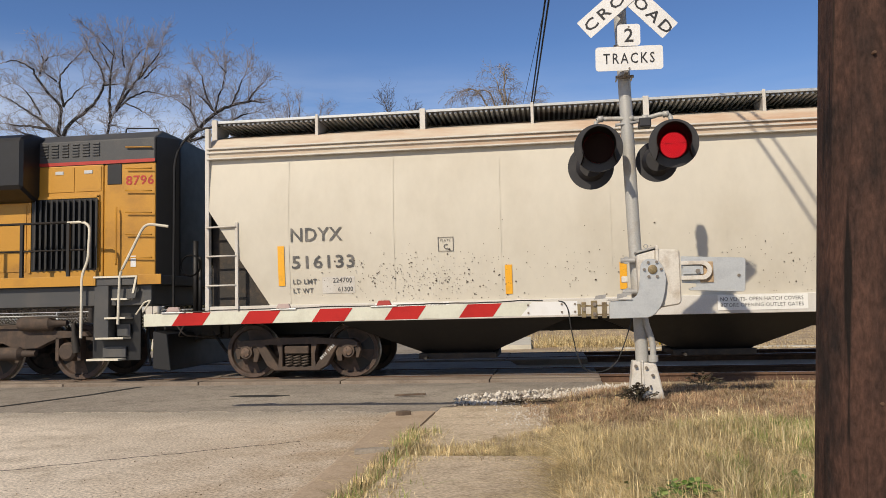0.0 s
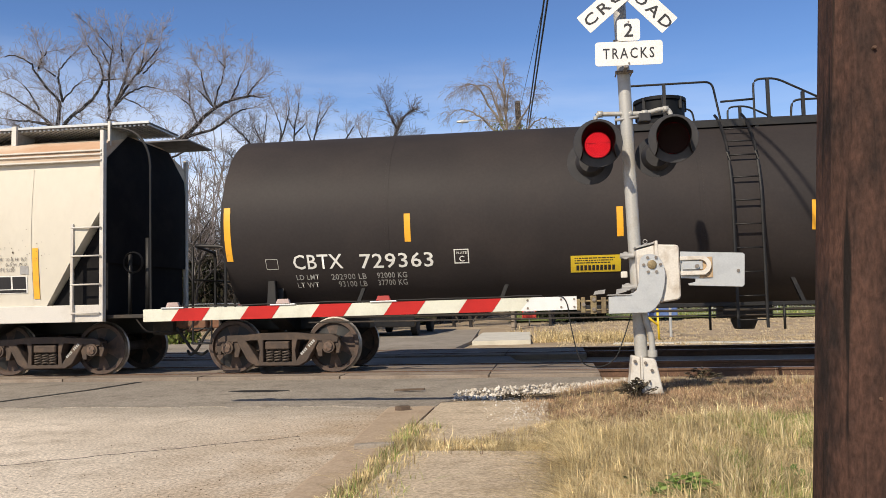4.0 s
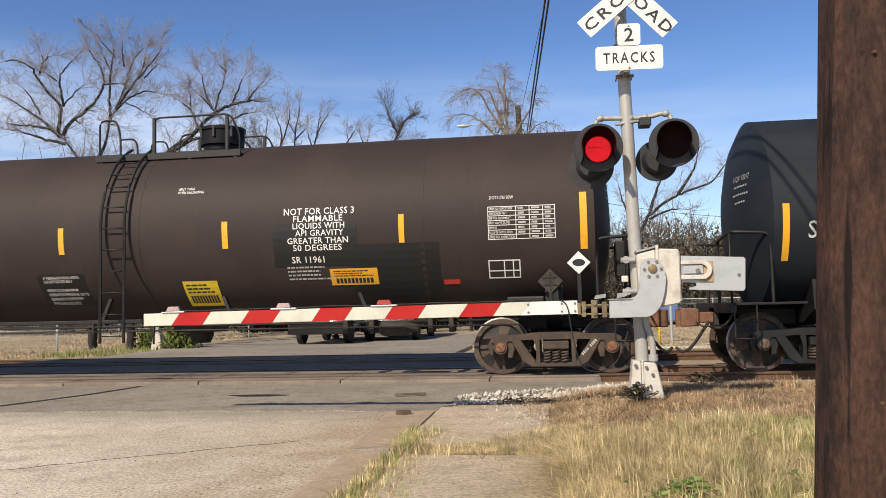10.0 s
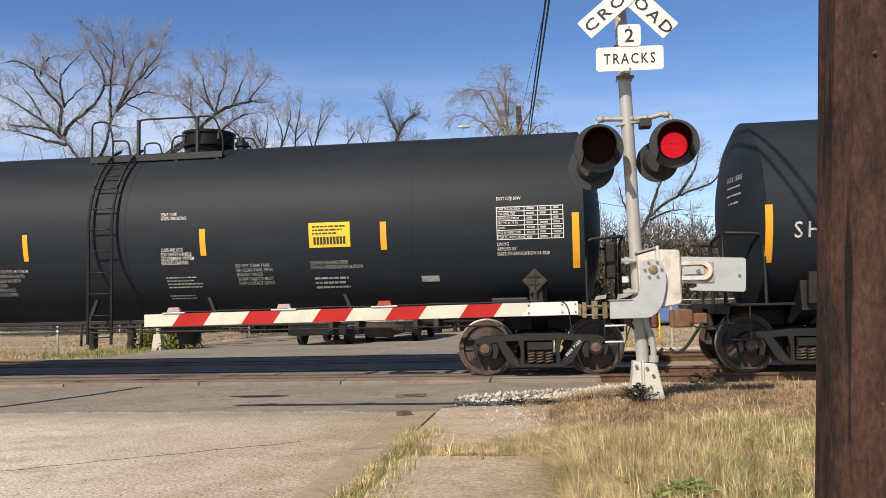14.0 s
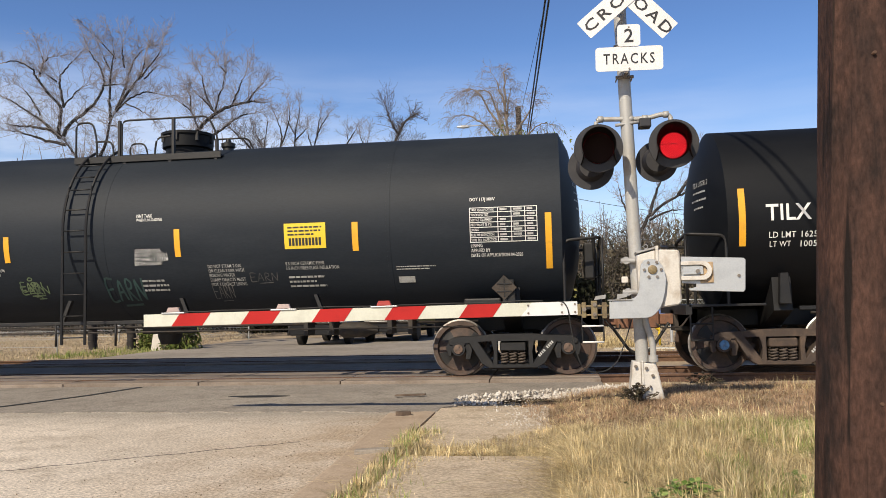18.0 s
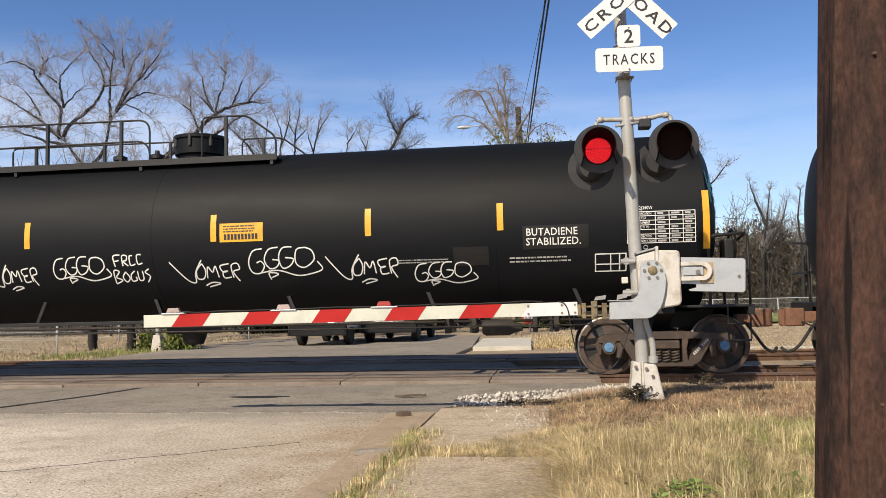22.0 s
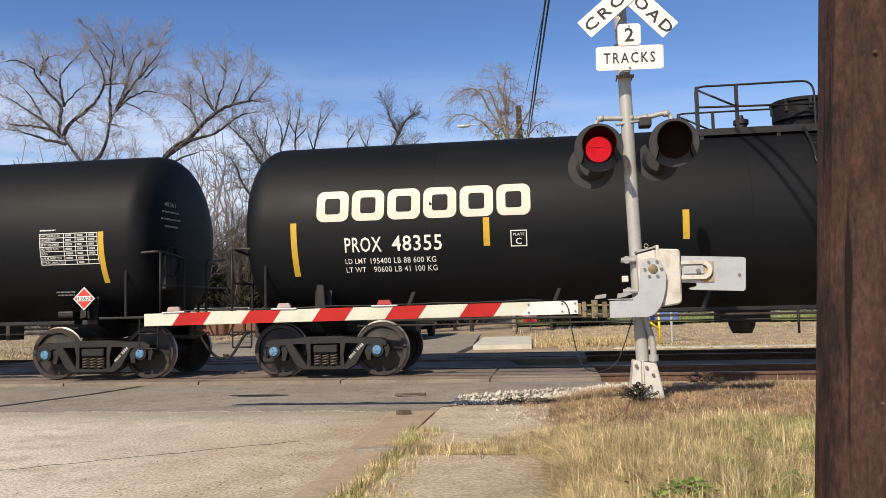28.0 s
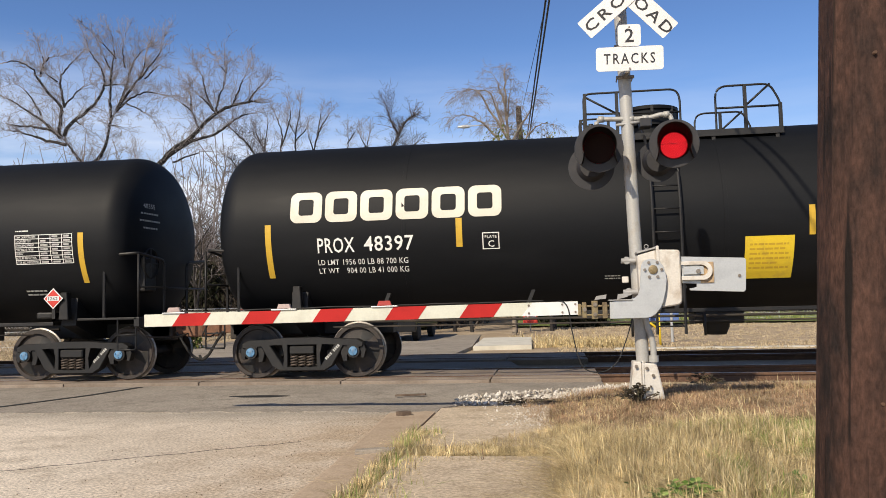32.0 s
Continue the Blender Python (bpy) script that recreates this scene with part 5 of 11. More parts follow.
def make_coupler(car, x, s, mat="coupler_rust"):
    """Knuckle coupler, draft pocket and air hose at one end; s is the way outwards."""
    def coup():
        bm = B()
        box(bm, -0.30, 0.34, -0.09, 0.09, -0.09, 0.09, 0.02)
        prism(bm, [(0.28, -0.16), (0.42, -0.20), (0.60, -0.14), (0.66, -0.04), (0.56, 0.02), (0.60, 0.12), (0.48, 0.17), (0.28, 0.14)], -0.15, 0.15, "z", 0.02)
        return bm
    c = part("coupler", shared("coupler_" + mat, coup, M[mat]), None, car, "rusty knuckle coupler")
    c.matrix_local = pose(x, 0, 0.86, 0, 0, 0 if s > 0 else 180)
    bm = B()
    box(bm, min(x - s * 0.35, x + s * 0.05), max(x - s * 0.35, x + s * 0.05), -0.22, 0.22, 0.66, 1.04, 0.02)
    part("draft_pocket", bm, M["dusty_iron"], car)
    bm = B()
    pts = [(x + s * 0.15, -0.28, 0.80), (x + s * 0.28, -0.30, 0.62), (x + s * 0.45, -0.26, 0.36), (x + s * 0.60, -0.20, 0.28), (x + s * 0.68, -0.12, 0.36)]
    tube(bm, bend(pts, 0.14, 5), 0.026, 8)
    part("air_hose", bm, M["rubber"], car, "black rubber air hose hanging under the coupler")
    bm = B()
    tube(bm, bend([(x - s * 0.05, -1.35, 0.98), (x + s * 0.10, -1.30, 0.76), (x + s * 0.30, -0.5, 0.72), (x + s * 0.34, -0.05, 0.80)], 0.1), 0.014, 6)
    part("uncoupling_lever", bm, M["dusty_iron"], car)


def on_side(zc, r, h, lift):
    """Where height h lies on the car's near side: on the round tank, or on the hopper's swelling side when zc is None."""
    if zc is None:
        return -hopper_section(h) - lift - 0.006, h
    a = math.asin(max(-0.999, min(0.999, (h - zc) / r)))
    return -(r + lift) * math.cos(a), zc + (r + lift) * math.sin(a)


def on_tank(car, zc, r, name, verts_xz, faces, mat, label="", lift=0.006, anchor=None):
    """Flat artwork (x along the car, h up the side) wrapped round the tank's near side; h is height as seen level."""
    out = []
    for x, h in verts_xz:
        out.append((x, *on_side(zc, r, h, lift)))
    return part(name, raw(name, out, faces, M[mat]), None, car, label)


def patch(car, zc, r, name, x0, x1, h0, h1, mat, label="", lift=0.006, slant=0.0):
    """A painted rectangle on the tank's side."""
    n, m = max(1, int((x1 - x0) / 0.5)), max(2, int((h1 - h0) / 0.12) + 1)
    v = [(x0 + (x1 - x0) * i / n + slant * j / m, h0 + (h1 - h0) * j / m) for j in range(m + 1) for i in range(n + 1)]
    f = [(j * (n + 1) + i, j * (n + 1) + i + 1, (j + 1) * (n + 1) + i + 1, (j + 1) * (n + 1) + i) for j in range(m) for i in range(n)]
    return on_tank(car, zc, r, name, v, f, mat, label, lift)


def outline(car, zc, r, x0, x1, h0, h1, w, mat, name="plate_box", label="", rows=0, cols=0):
    """A painted frame, with rules across it for a table."""
    v, f = [], []
    def bar(a, b, c, d):
        k, m = len(v), 3
        for j in range(m + 1):
            h = c + (d - c) * j / m
            v.extend([(a, h), (b, h)])
        f.extend([(k + 2 * j, k + 2 * j + 1, k + 2 * j + 3, k + 2 * j + 2) for j in range(m)])
    bar(x0, x1, h0, h0 + w), bar(x0, x1, h1 - w, h1), bar(x0, x0 + w, h0, h1), bar(x1 - w, x1, h0, h1)
    for i in range(1, rows):
        h = h0 + (h1 - h0) * i / rows
        bar(x0, x1, h - w / 2, h + w / 2)
    for c in cols or ():
        x = x0 + (x1 - x0) * c
        bar(x - w / 2, x + w / 2, h0, h1)
    return on_tank(car, zc, r, name, v, f, mat, label)


def lettering(car, zc, r, words, x, h, width, height, mat="white_paint", name="lettering", label="", bold=0.014, spacing=1.06):
    """Painted letters: left end x, baseline h."""
    me = text_mesh(words, 1.0, width, height, bold=bold, spacing=spacing)
    me.materials.clear()
    me.materials.append(M[mat])
    for v in me.vertices:
        v.co = Vector((x + v.co.x, *on_side(zc, r, h + v.co.z, 0.007)))
    return part(name, me, None, car, label)


def fine_print(car, zc, r, x, h, width, lines, step, size, mat="faded_white", name="small_print", label="", seed=0):
    """Writing too small to read: rows of short bars."""
    rnd = random.Random(int(x * 100) + seed)
    v, f = [], []
    for i in range(lines):
        hx, px = h - i * step, x
        end = x + width * rnd.uniform(0.7, 1.0)
        while px < end:
            w = rnd.uniform(0.6, 2.4) * size * 1.6
            k = len(v)
            b = min(px + w, end)
            v += [(px, hx), (b, hx), (b, hx + size), (px, hx + size)]
            f.append((k, k + 1, k + 2, k + 3))
            px += w + size * 0.55
    return on_tank(car, zc, r, name, v, f, mat, label)


def small_words(car, zc, r, x, h, width, lines, step, size, mat="faded_white"):
    """A few lines of small stencilled words, the longest of the given width."""
    most = max(len(line) for line in lines)
    for i, line in enumerate(lines):
        lettering(car, zc, r, line, x, h - i * step, width * len(line) / most, size, mat, "small_lettering", bold=0.002)


def draw_tag(car, zc, r, strokes, x, h, width, height, w, mat, label):
    """A spray-painted tag: strokes within the unit square, set at x and h."""
    for line in strokes:
        scrawl(car, zc, r, [(x + width * a, h + height * b) for a, b in line], w, mat, label=label)


def scrawl(car, zc, r, pts, w, mat, name="graffiti", label="", turn=None):
    """A spray-painted line of even width through a list of (x, h)."""
    fine = []
    n = len(pts)
    for i in range(n - 1):
        p0, p1, p2, p3 = (pts[max(i - 1, 0)], pts[i], pts[i + 1], pts[min(i + 2, n - 1)])
        for k in range(5):
            u = k / 5
            fine.append(tuple(0.5 * (2 * b + (c - a) * u + (2 * a - 5 * b + 4 * c - d) * u * u + (3 * b - a - 3 * c + d) * u ** 3) for a, b, c, d in zip(p0, p1, p2, p3)))
    fine.append(pts[-1])
    v, f = [], []
    for i, (x, h) in enumerate(fine):
        (xa, ha), (xb, hb) = fine[max(i - 1, 0)], fine[min(i + 1, len(fine) - 1)]
        d = math.hypot(xb - xa, hb - ha) or 1
        nx, nh = -(hb - ha) / d * w / 2, (xb - xa) / d * w / 2
        v += [(x + nx, h + nh), (x - nx, h - nh)]
        if i:
            k = 2 * i
            f.append((k - 2, k - 1, k + 1, k))
    return on_tank(car, zc, r, name, v, f, mat, label, 0.005 + 0.001 * (len(pts) % 3))


def tag_loops(x, h, width, height, loops, seed):
    """A line of loops and zigzags, like a signature nobody can read."""
    rnd = random.Random(seed)
    pts = []
    for i in range(loops):
        cx = x + width * (i + 0.5) / loops
        w = width / loops * rnd.uniform(0.45, 0.8)
        if rnd.random() < 0.6:
            a0 = rnd.uniform(2, 4)
            pts += [(cx + w * math.cos(a0 + a), h + height * (0.5 + 0.5 * math.sin(a0 + a) * rnd.uniform(0.7, 1.1))) for a in np.linspace(0, 6.6, 8)]
        else:
            pts += [(cx - w * 0.5, h + height * rnd.uniform(0.7, 1.1)), (cx, h + height * rnd.uniform(-0.1, 0.2)), (cx + w * 0.4, h + height * rnd.uniform(0.6, 1.0))]
    return pts


def placard_y(zc, r, z, s):
    """Just clear of the tank's side at the placard's top."""
    return min(-1.40, -math.sqrt(max(0.1, r * r - (z + s - zc) ** 2)) - 0.05)


def placard_frame(car, x, z, s, label, py):
    """The flat steel diamond that carries a placard, on a bracket over the platform."""
    bm = B()
    prism(bm, [(x - s, z), (x, z - s), (x + s, z), (x, z + s)], py, py + 0.006, "y")
    hold = part("placard_holder", bm, M["dusty_iron"], car, label)
    bm = B()
    box(bm, x - 0.03, x + 0.03, py + 0.008, py + 0.03, 1.06, z + s * 0.5)
    box(bm, x - 0.03, x + 0.03, py + 0.008, py + 0.32, 1.06, 1.10)
    part("bracket", bm, M["black_iron"], hold)
    return hold


def empty_holder(car, zc, r, x, z, s):
    py = placard_y(zc, r, z, s)
    hold = placard_frame(car, x, z, s, "empty dark steel placard frame", py)
    bm = B()
    for d in (-0.3, 0.3):
        box(bm, x - s * 0.6, x + s * 0.6, py - 0.012, py - 0.002, z + d * s - 0.008, z + d * s + 0.008)
    box(bm, x - 0.008, x + 0.008, py - 0.014, py - 0.003, z - s * 0.7, z + s * 0.7)
    part("clip_bar", bm, M["black_iron"], hold)


def diamond(car, zc, r, x, z, s, number):
    """A hazard placard in its frame: red with a white border and panel, or a plain white one."""
    py = placard_y(zc, r, z, s)
    hold = placard_frame(car, x, z, s * 1.04, "steel frame with a diamond-shaped hazard placard", py)

    def sheet(name, pts, lift, mat, lab=""):
        bm = B()
        prism(bm, pts, py - lift - 0.002, py - lift, "y")
        part(name, bm, M[mat], hold, lab)
    sheet("placard", [(x - s, z), (x, z - s), (x + s, z), (x, z + s)], 0.002, "sign_white", "diamond-shaped hazard placard")
    if not number:
        sheet("placard_blot", [(x + s * 0.55 * math.cos(a), z + s * 0.32 * math.sin(a)) for a in np.linspace(0, 6.283, 16, endpoint=False)], 0.006, "sign_black")
        return
    k = s * 0.86
    sheet("placard_face", [(x - k, z), (x, z - k), (x + k, z), (x, z + k)], 0.006, "placard_red")
    sheet("placard_panel", [(x - s * 0.62, z - s * 0.22), (x + s * 0.62, z - s * 0.22), (x + s * 0.62, z + s * 0.22), (x - s * 0.62, z + s * 0.22)], 0.010, "sign_white")
    me = text_mesh(number, 1.0, s * 1.0, s * 0.3, "CENTER", bold=0.012)
    me.materials.clear()
    me.materials.append(M["sign_black"])
    num = part("placard_number", me, None, hold)
    num.location = (x, py - 0.015, z - s * 0.15)



def head_profile(x_end, s, r, style):
    """Tank end from its rim outwards."""
    if style == "flat":
        return [(x_end, r), (x_end + s * 0.012, r * 0.985), (x_end + s * 0.16, r * 0.80), (x_end + s * 0.28, r * 0.5), (x_end + s * 0.33, r * 0.2), (x_end + s * 0.34, 0.0)]
    return [(x_end, r)] + [(x_end + s * (0.42 * math.sin(a) + 0.0), r - 0.42 + 0.42 * math.cos(a)) for a in np.linspace(0.25, 1.15, 6)] + [(x_end + s * 0.455, r * 0.62), (x_end + s * 0.51, r * 0.35), (x_end + s * 0.53, 0.0)]


def ladder(car, x, zc, r, top, bottom, w=0.42, mat="black_iron"):
    """A ladder that follows the tank from the platform down."""
    t = None
    lad = [(-(r + 0.10) * math.cos(a), zc + (r + 0.10) * math.sin(a)) for a in np.linspace(radians(66), radians(-5), 14)]
    lad = [p for p in lad if p[1] < top + 0.2] + [(lad[-1][0], bottom)]
    bm = B()
    for s in (-1, 1):
        tube(bm, [(x + s * w / 2, y, z) for y, z in lad], 0.024, 6)
    t = part("ladder", bm, M[mat], car)
    rungs, z = [], bottom + 0.12
    while z < zc + r * 0.86:
        y = lad[-1][0] if z < zc else -(r + 0.10) * math.cos(math.asin(min(0.99, (z - zc) / (r + 0.10))))
        rungs.append((y, z))
        z += 0.36 if z < zc + 0.6 else 0.24
    for y, z in rungs:
        bm = B()
        tube(bm, [(x - w / 2, y, z), (x + w / 2, y, z)], 0.013, 6)
        part("rung", bm, M[mat], t)


def railing(car, pts, rad=0.026, mat="black_iron", name="handrail", round_by=0.12):
    bm = B()
    tube(bm, bend(pts, round_by), rad, 8)
    return part(name, bm, M[mat], car)


HEADS = {}


def head_words(car, side, words, y, z, width, height, mat="faded_white"):
    """Small lettering on the tank's round end, bent to its curve."""
    a, b, zc, r, style = HEADS[car.name]
    prof = sorted((rad, x) for x, rad in head_profile(a if side < 0 else b, side, r, style))
    me = text_mesh(words, 1.0, width, height, "CENTER", bold=0.006)
    me.materials.clear()
    me.materials.append(M[mat])
    rads, xs = [p[0] for p in prof], [p[1] for p in prof]
    for v in me.vertices:
        yy, zz = y + side * v.co.x, z + v.co.z
        v.co = Vector((float(np.interp(math.hypot(yy, zz - zc), rads, xs)) + side * 0.012, yy, zz))
    return part("head_lettering", me, None, car)


def head_scrawl(car, side, lines, w, mat, label):
    """Spray-painted strokes on the tank's round end, given as (y, z)."""
    a, b, zc, r, style = HEADS[car.name]
    prof = sorted((rad, x) for x, rad in head_profile(a if side < 0 else b, side, r, style))
    rads, xs = [p[0] for p in prof], [p[1] for p in prof]
    for line in lines:
        bm = B()
        pts = [Vector((0, *line[0]))]
        for (y0, z0), (y1, z1) in zip(line, line[1:]):
            pts += [Vector((0, y0 + (y1 - y0) * k / 4, z0 + (z1 - z0) * k / 4)) for k in range(1, 5)]
        rows = []
        for i, p in enumerate(pts):
            d = (pts[min(i + 1, len(pts) - 1)] - pts[max(i - 1, 0)]).normalized()
            off = Vector((0, -d.z, d.y)) * w / 2
            rows.append([bm.verts.new((float(np.interp(math.hypot(q.y, q.z - zc), rads, xs)) + side * 0.014, q.y, q.z)) for q in (p - off, p + off)])
        for p, q in zip(rows, rows[1:]):
            bm.faces.new((p[0], p[1], q[1], q[0]))
        part("graffiti", bm, M[mat], car, label)


def tank_car(label, x_left, x_right, end_l, end_r, zc, r, paint, style, frame_mat, cap, platform, ladder_x, head_number=True):
    """A tank car. Its space: x = 0 midway between its trucks, y = 0 on the track's centre line, z = 0 at the rail head."""
    mid = (x_left + x_right) / 2
    half = (x_right - x_left) / 2
    car = thing("tank_car", (mid, TRACK_Y, 0), label, "tank car", "cars of the freight train")
    a, b = end_l - mid, end_r - mid
    HEADS[car.name] = (a, b, zc, r, style)
    bm = B()
    L, R = head_profile(a, -1, r, style), head_profile(b, 1, r, style)
    n = 8
    body = [(a + (b - a) * i / n, r) for i in range(1, n)]
    lathe(bm, L[::-1] + body + R, "x", 72, (0, 0, zc))
    bmesh.ops.recalc_face_normals(bm, faces=bm.faces[:])
    part("tank", bm, M[paint], car)
    # belt seams of the jacket
    for k in (0.18, 0.5, 0.82):
        x = a + (b - a) * k
        bm = B()
        lathe(bm, [(x - 0.035, r - 0.01), (x - 0.03, r + 0.004), (x + 0.03, r + 0.004), (x + 0.035, r - 0.01)], "x", 72, (0, 0, zc), closed=False)
        part("jacket_band", bm, M[paint], car)
    # stub sills, bolsters, end platforms
    for s, xt, xe in ((-1, -half, a), (1, half, b)):
        out = xe + s * 0.62
        bm = B()
        box(bm, min(xt - s * 1.4, out), max(xt - s * 1.4, out), -0.22, 0.22, 0.72, 1.08, 0.02)
        part("stub_sill", bm, M["black_iron"], car)
        bm = B()
        c = [(y, zc - math.sqrt(max(0.01, (r + 0.005) ** 2 - y * y))) for y in np.linspace(-1.15, 1.15, 13)]
        prism(bm, [(-1.2, 0.98)] + [(y, z) for y, z in c] + [(1.2, 0.98), (0.5, 0.72), (-0.5, 0.72)], xt - 0.14, xt + 0.14, "x", 0.0)
        part("bolster", bm, M["black_iron"], car)
        bm = B()
        box(bm, min(xt + s * 0.3, out), max(xt + s * 0.3, out), -1.42, 1.42, 1.06, 1.10, 0.008)
        box(bm, out - 0.05, out + 0.05, -1.42, 1.42, 0.94, 1.10, 0.008)
        part("end_platform", bm, M["black_iron"], car)
        # end handrails: bent pipe loops at the corners and across the end
        railing(car, [(xe + s * 0.02, -1.40, 1.10), (xe + s * 0.02, -1.40, 2.16), (out - s * 0.02, -1.36, 2.20), (out, -0.45, 2.12), (out, -0.45, 1.10)])
        railing(car, [(xe + s * 0.02, 1.40, 1.10), (xe + s * 0.02, 1.40, 2.16), (out, 1.36, 2.20), (out, 0.45, 2.12), (out, 0.45, 1.10)])
        railing(car, [(out, -1.36, 1.10), (out, -1.36, 2.18)], 0.02)
        railing(car, [(out, -1.36, 1.62), (out, 1.36, 1.62)], 0.018)
        # sill step
        bm = B()
        tube(bm, bend([(out - s * 0.35, -1.40, 1.08), (out - s * 0.35, -1.40, 0.55), (out - s * 0.02, -1.40, 0.55), (out - s * 0.02, -1.40, 1.08)], 0.03), 0.014, 6)
        st = part("sill_step", bm, M["black_iron"], car)
        for z in (0.55, 0.80):
            bm = B()
            tube(bm, [(out - s * 0.35, -1.405, z), (out - s * 0.02, -1.405, z)], 0.017, 6)
            part("tread", bm, M["white_paint" if cap == "cap_brown" and s > 0 else "black_iron"], st)
        make_truck(car, xt, frame_mat, cap)
        make_coupler(car, out, s)
        # jacking pad and post over the bolster
        bm = B()
        ang = math.asin(-0.62)
        prism(bm, [(xt - 0.09, 1.08), (xt + 0.09, 1.08), (xt + 0.06, zc - 0.62 * r), (xt - 0.06, zc - 0.62 * r)], -1.36, -1.24, "y", 0.01)
        part("jack_post", bm, M["black_iron"], car)
    # brake gear at the B end (right)
    xb = b + 0.30
    bm = B()
    lathe(bm, [(-0.02, 0.26), (0.0, 0.28), (0.02, 0.26)], "x", 24, (b + 0.52, -0.75, 2.05), closed=False)
    tube(bm, [(b + 0.52, -1.02, 2.05), (b + 0.52, -0.48, 2.05)], 0.012, 6)
    tube(bm, [(b + 0.52, -0.75, 1.78), (b + 0.52, -0.75, 2.32)], 0.012, 6)
    part("brake_wheel", bm, M["black_iron"], car)
    bm = B()
    box(bm, b + 0.36, b + 0.52, -0.95, -0.55, 1.55, 2.15, 0.03)
    part("brake_housing", bm, M["black_iron"], car)
    bm = B()
    if zc > 2.54:
        box(bm, half - 0.75, half - 0.15, -1.36, -1.02, 1.10, 1.28, 0.03)
    else:
        box(bm, half - 0.55, half - 0.25, -1.30, -1.02, 1.10, 1.22, 0.03)
    part("valve_box", bm, M["black_iron"], car)
    # long walkway rail under the tank's side, on struts
    zr = zc - 0.945 * r
    bm = B()
    box(bm, -half + 0.2, half - 0.2, -1.34, -1.28, 0.985, 1.045, 0.006)
    part("side_rail", bm, M["black_iron"], car)
    k = 0
    x = -half + 1.4
    while x < half - 1.2:
        bm = B()
        z1 = zc - 0.72 * r
        y1 = -math.sqrt(r * r - (0.72 * r) ** 2)
        sl = 0.16 * (1 if x < 0 else -1)
        prism(bm, [(x - 0.03, 1.01), (x + 0.03, 1.01), (x + sl + 0.03, z1), (x + sl - 0.03, z1)], -1.32, -1.24, "y")
        part("strut", bm, M["black_iron"], car)
        x += 2.35
    # brake rigging and pipes below
    bm = B()
    tube(bm, [(-half + 0.6, -0.55, 0.93), (half - 0.6, -0.55, 0.90)], 0.025, 6)
    tube(bm, [(-half + 0.6, -1.25, 0.86), (half - 0.6, -1.25, 0.83)], 0.015, 6)
    part("brake_pipe", bm, M["dusty_iron"], car)
    bm = B()
    x = half * 0.25
    lathe(bm, [(-0.32, 0.0), (-0.32, 0.10), (-0.26, 0.13), (0.12, 0.13), (0.2, 0.09), (0.34, 0.06), (0.34, 0.0)], "x", 16, (half - 2.6, -0.9, 0.80))
    part("brake_cylinder", bm, M["dusty_iron"], car)
    for dx in (-0.9, -0.45, 0.55, 0.9):
        bm = B()
        box(bm, half - 2.6 + dx - 0.04, half - 2.6 + dx + 0.04, -1.0, -0.6, 0.72, 0.98, 0.008)
        part("pipe_hanger", bm, M["dusty_iron"], car)
    bm = B()
    lathe(bm, [(0.58, 0.0), (0.58, 0.16), (0.72, 0.22), (0.95, 0.22)], "z", 16, (platform["bottom"], 0, 0))
    box(bm, platform["bottom"] - 0.4, platform["bottom"] + 0.4, -0.3, 0.3, 0.78, 0.98, 0.02)
    part("outlet_valve", bm, M["black_iron"], car)
    ladder(car, ladder_x, zc, r, platform["z"], 0.66)
    for s in (-1, 1):
        railing(car, [(ladder_x + s * 0.55, -1.33, 1.0), (ladder_x + s * 0.55, -1.33, 0.62)], 0.02, name="grab_iron")
    make_platform(car, platform, zc, r)
    return car, mid, half


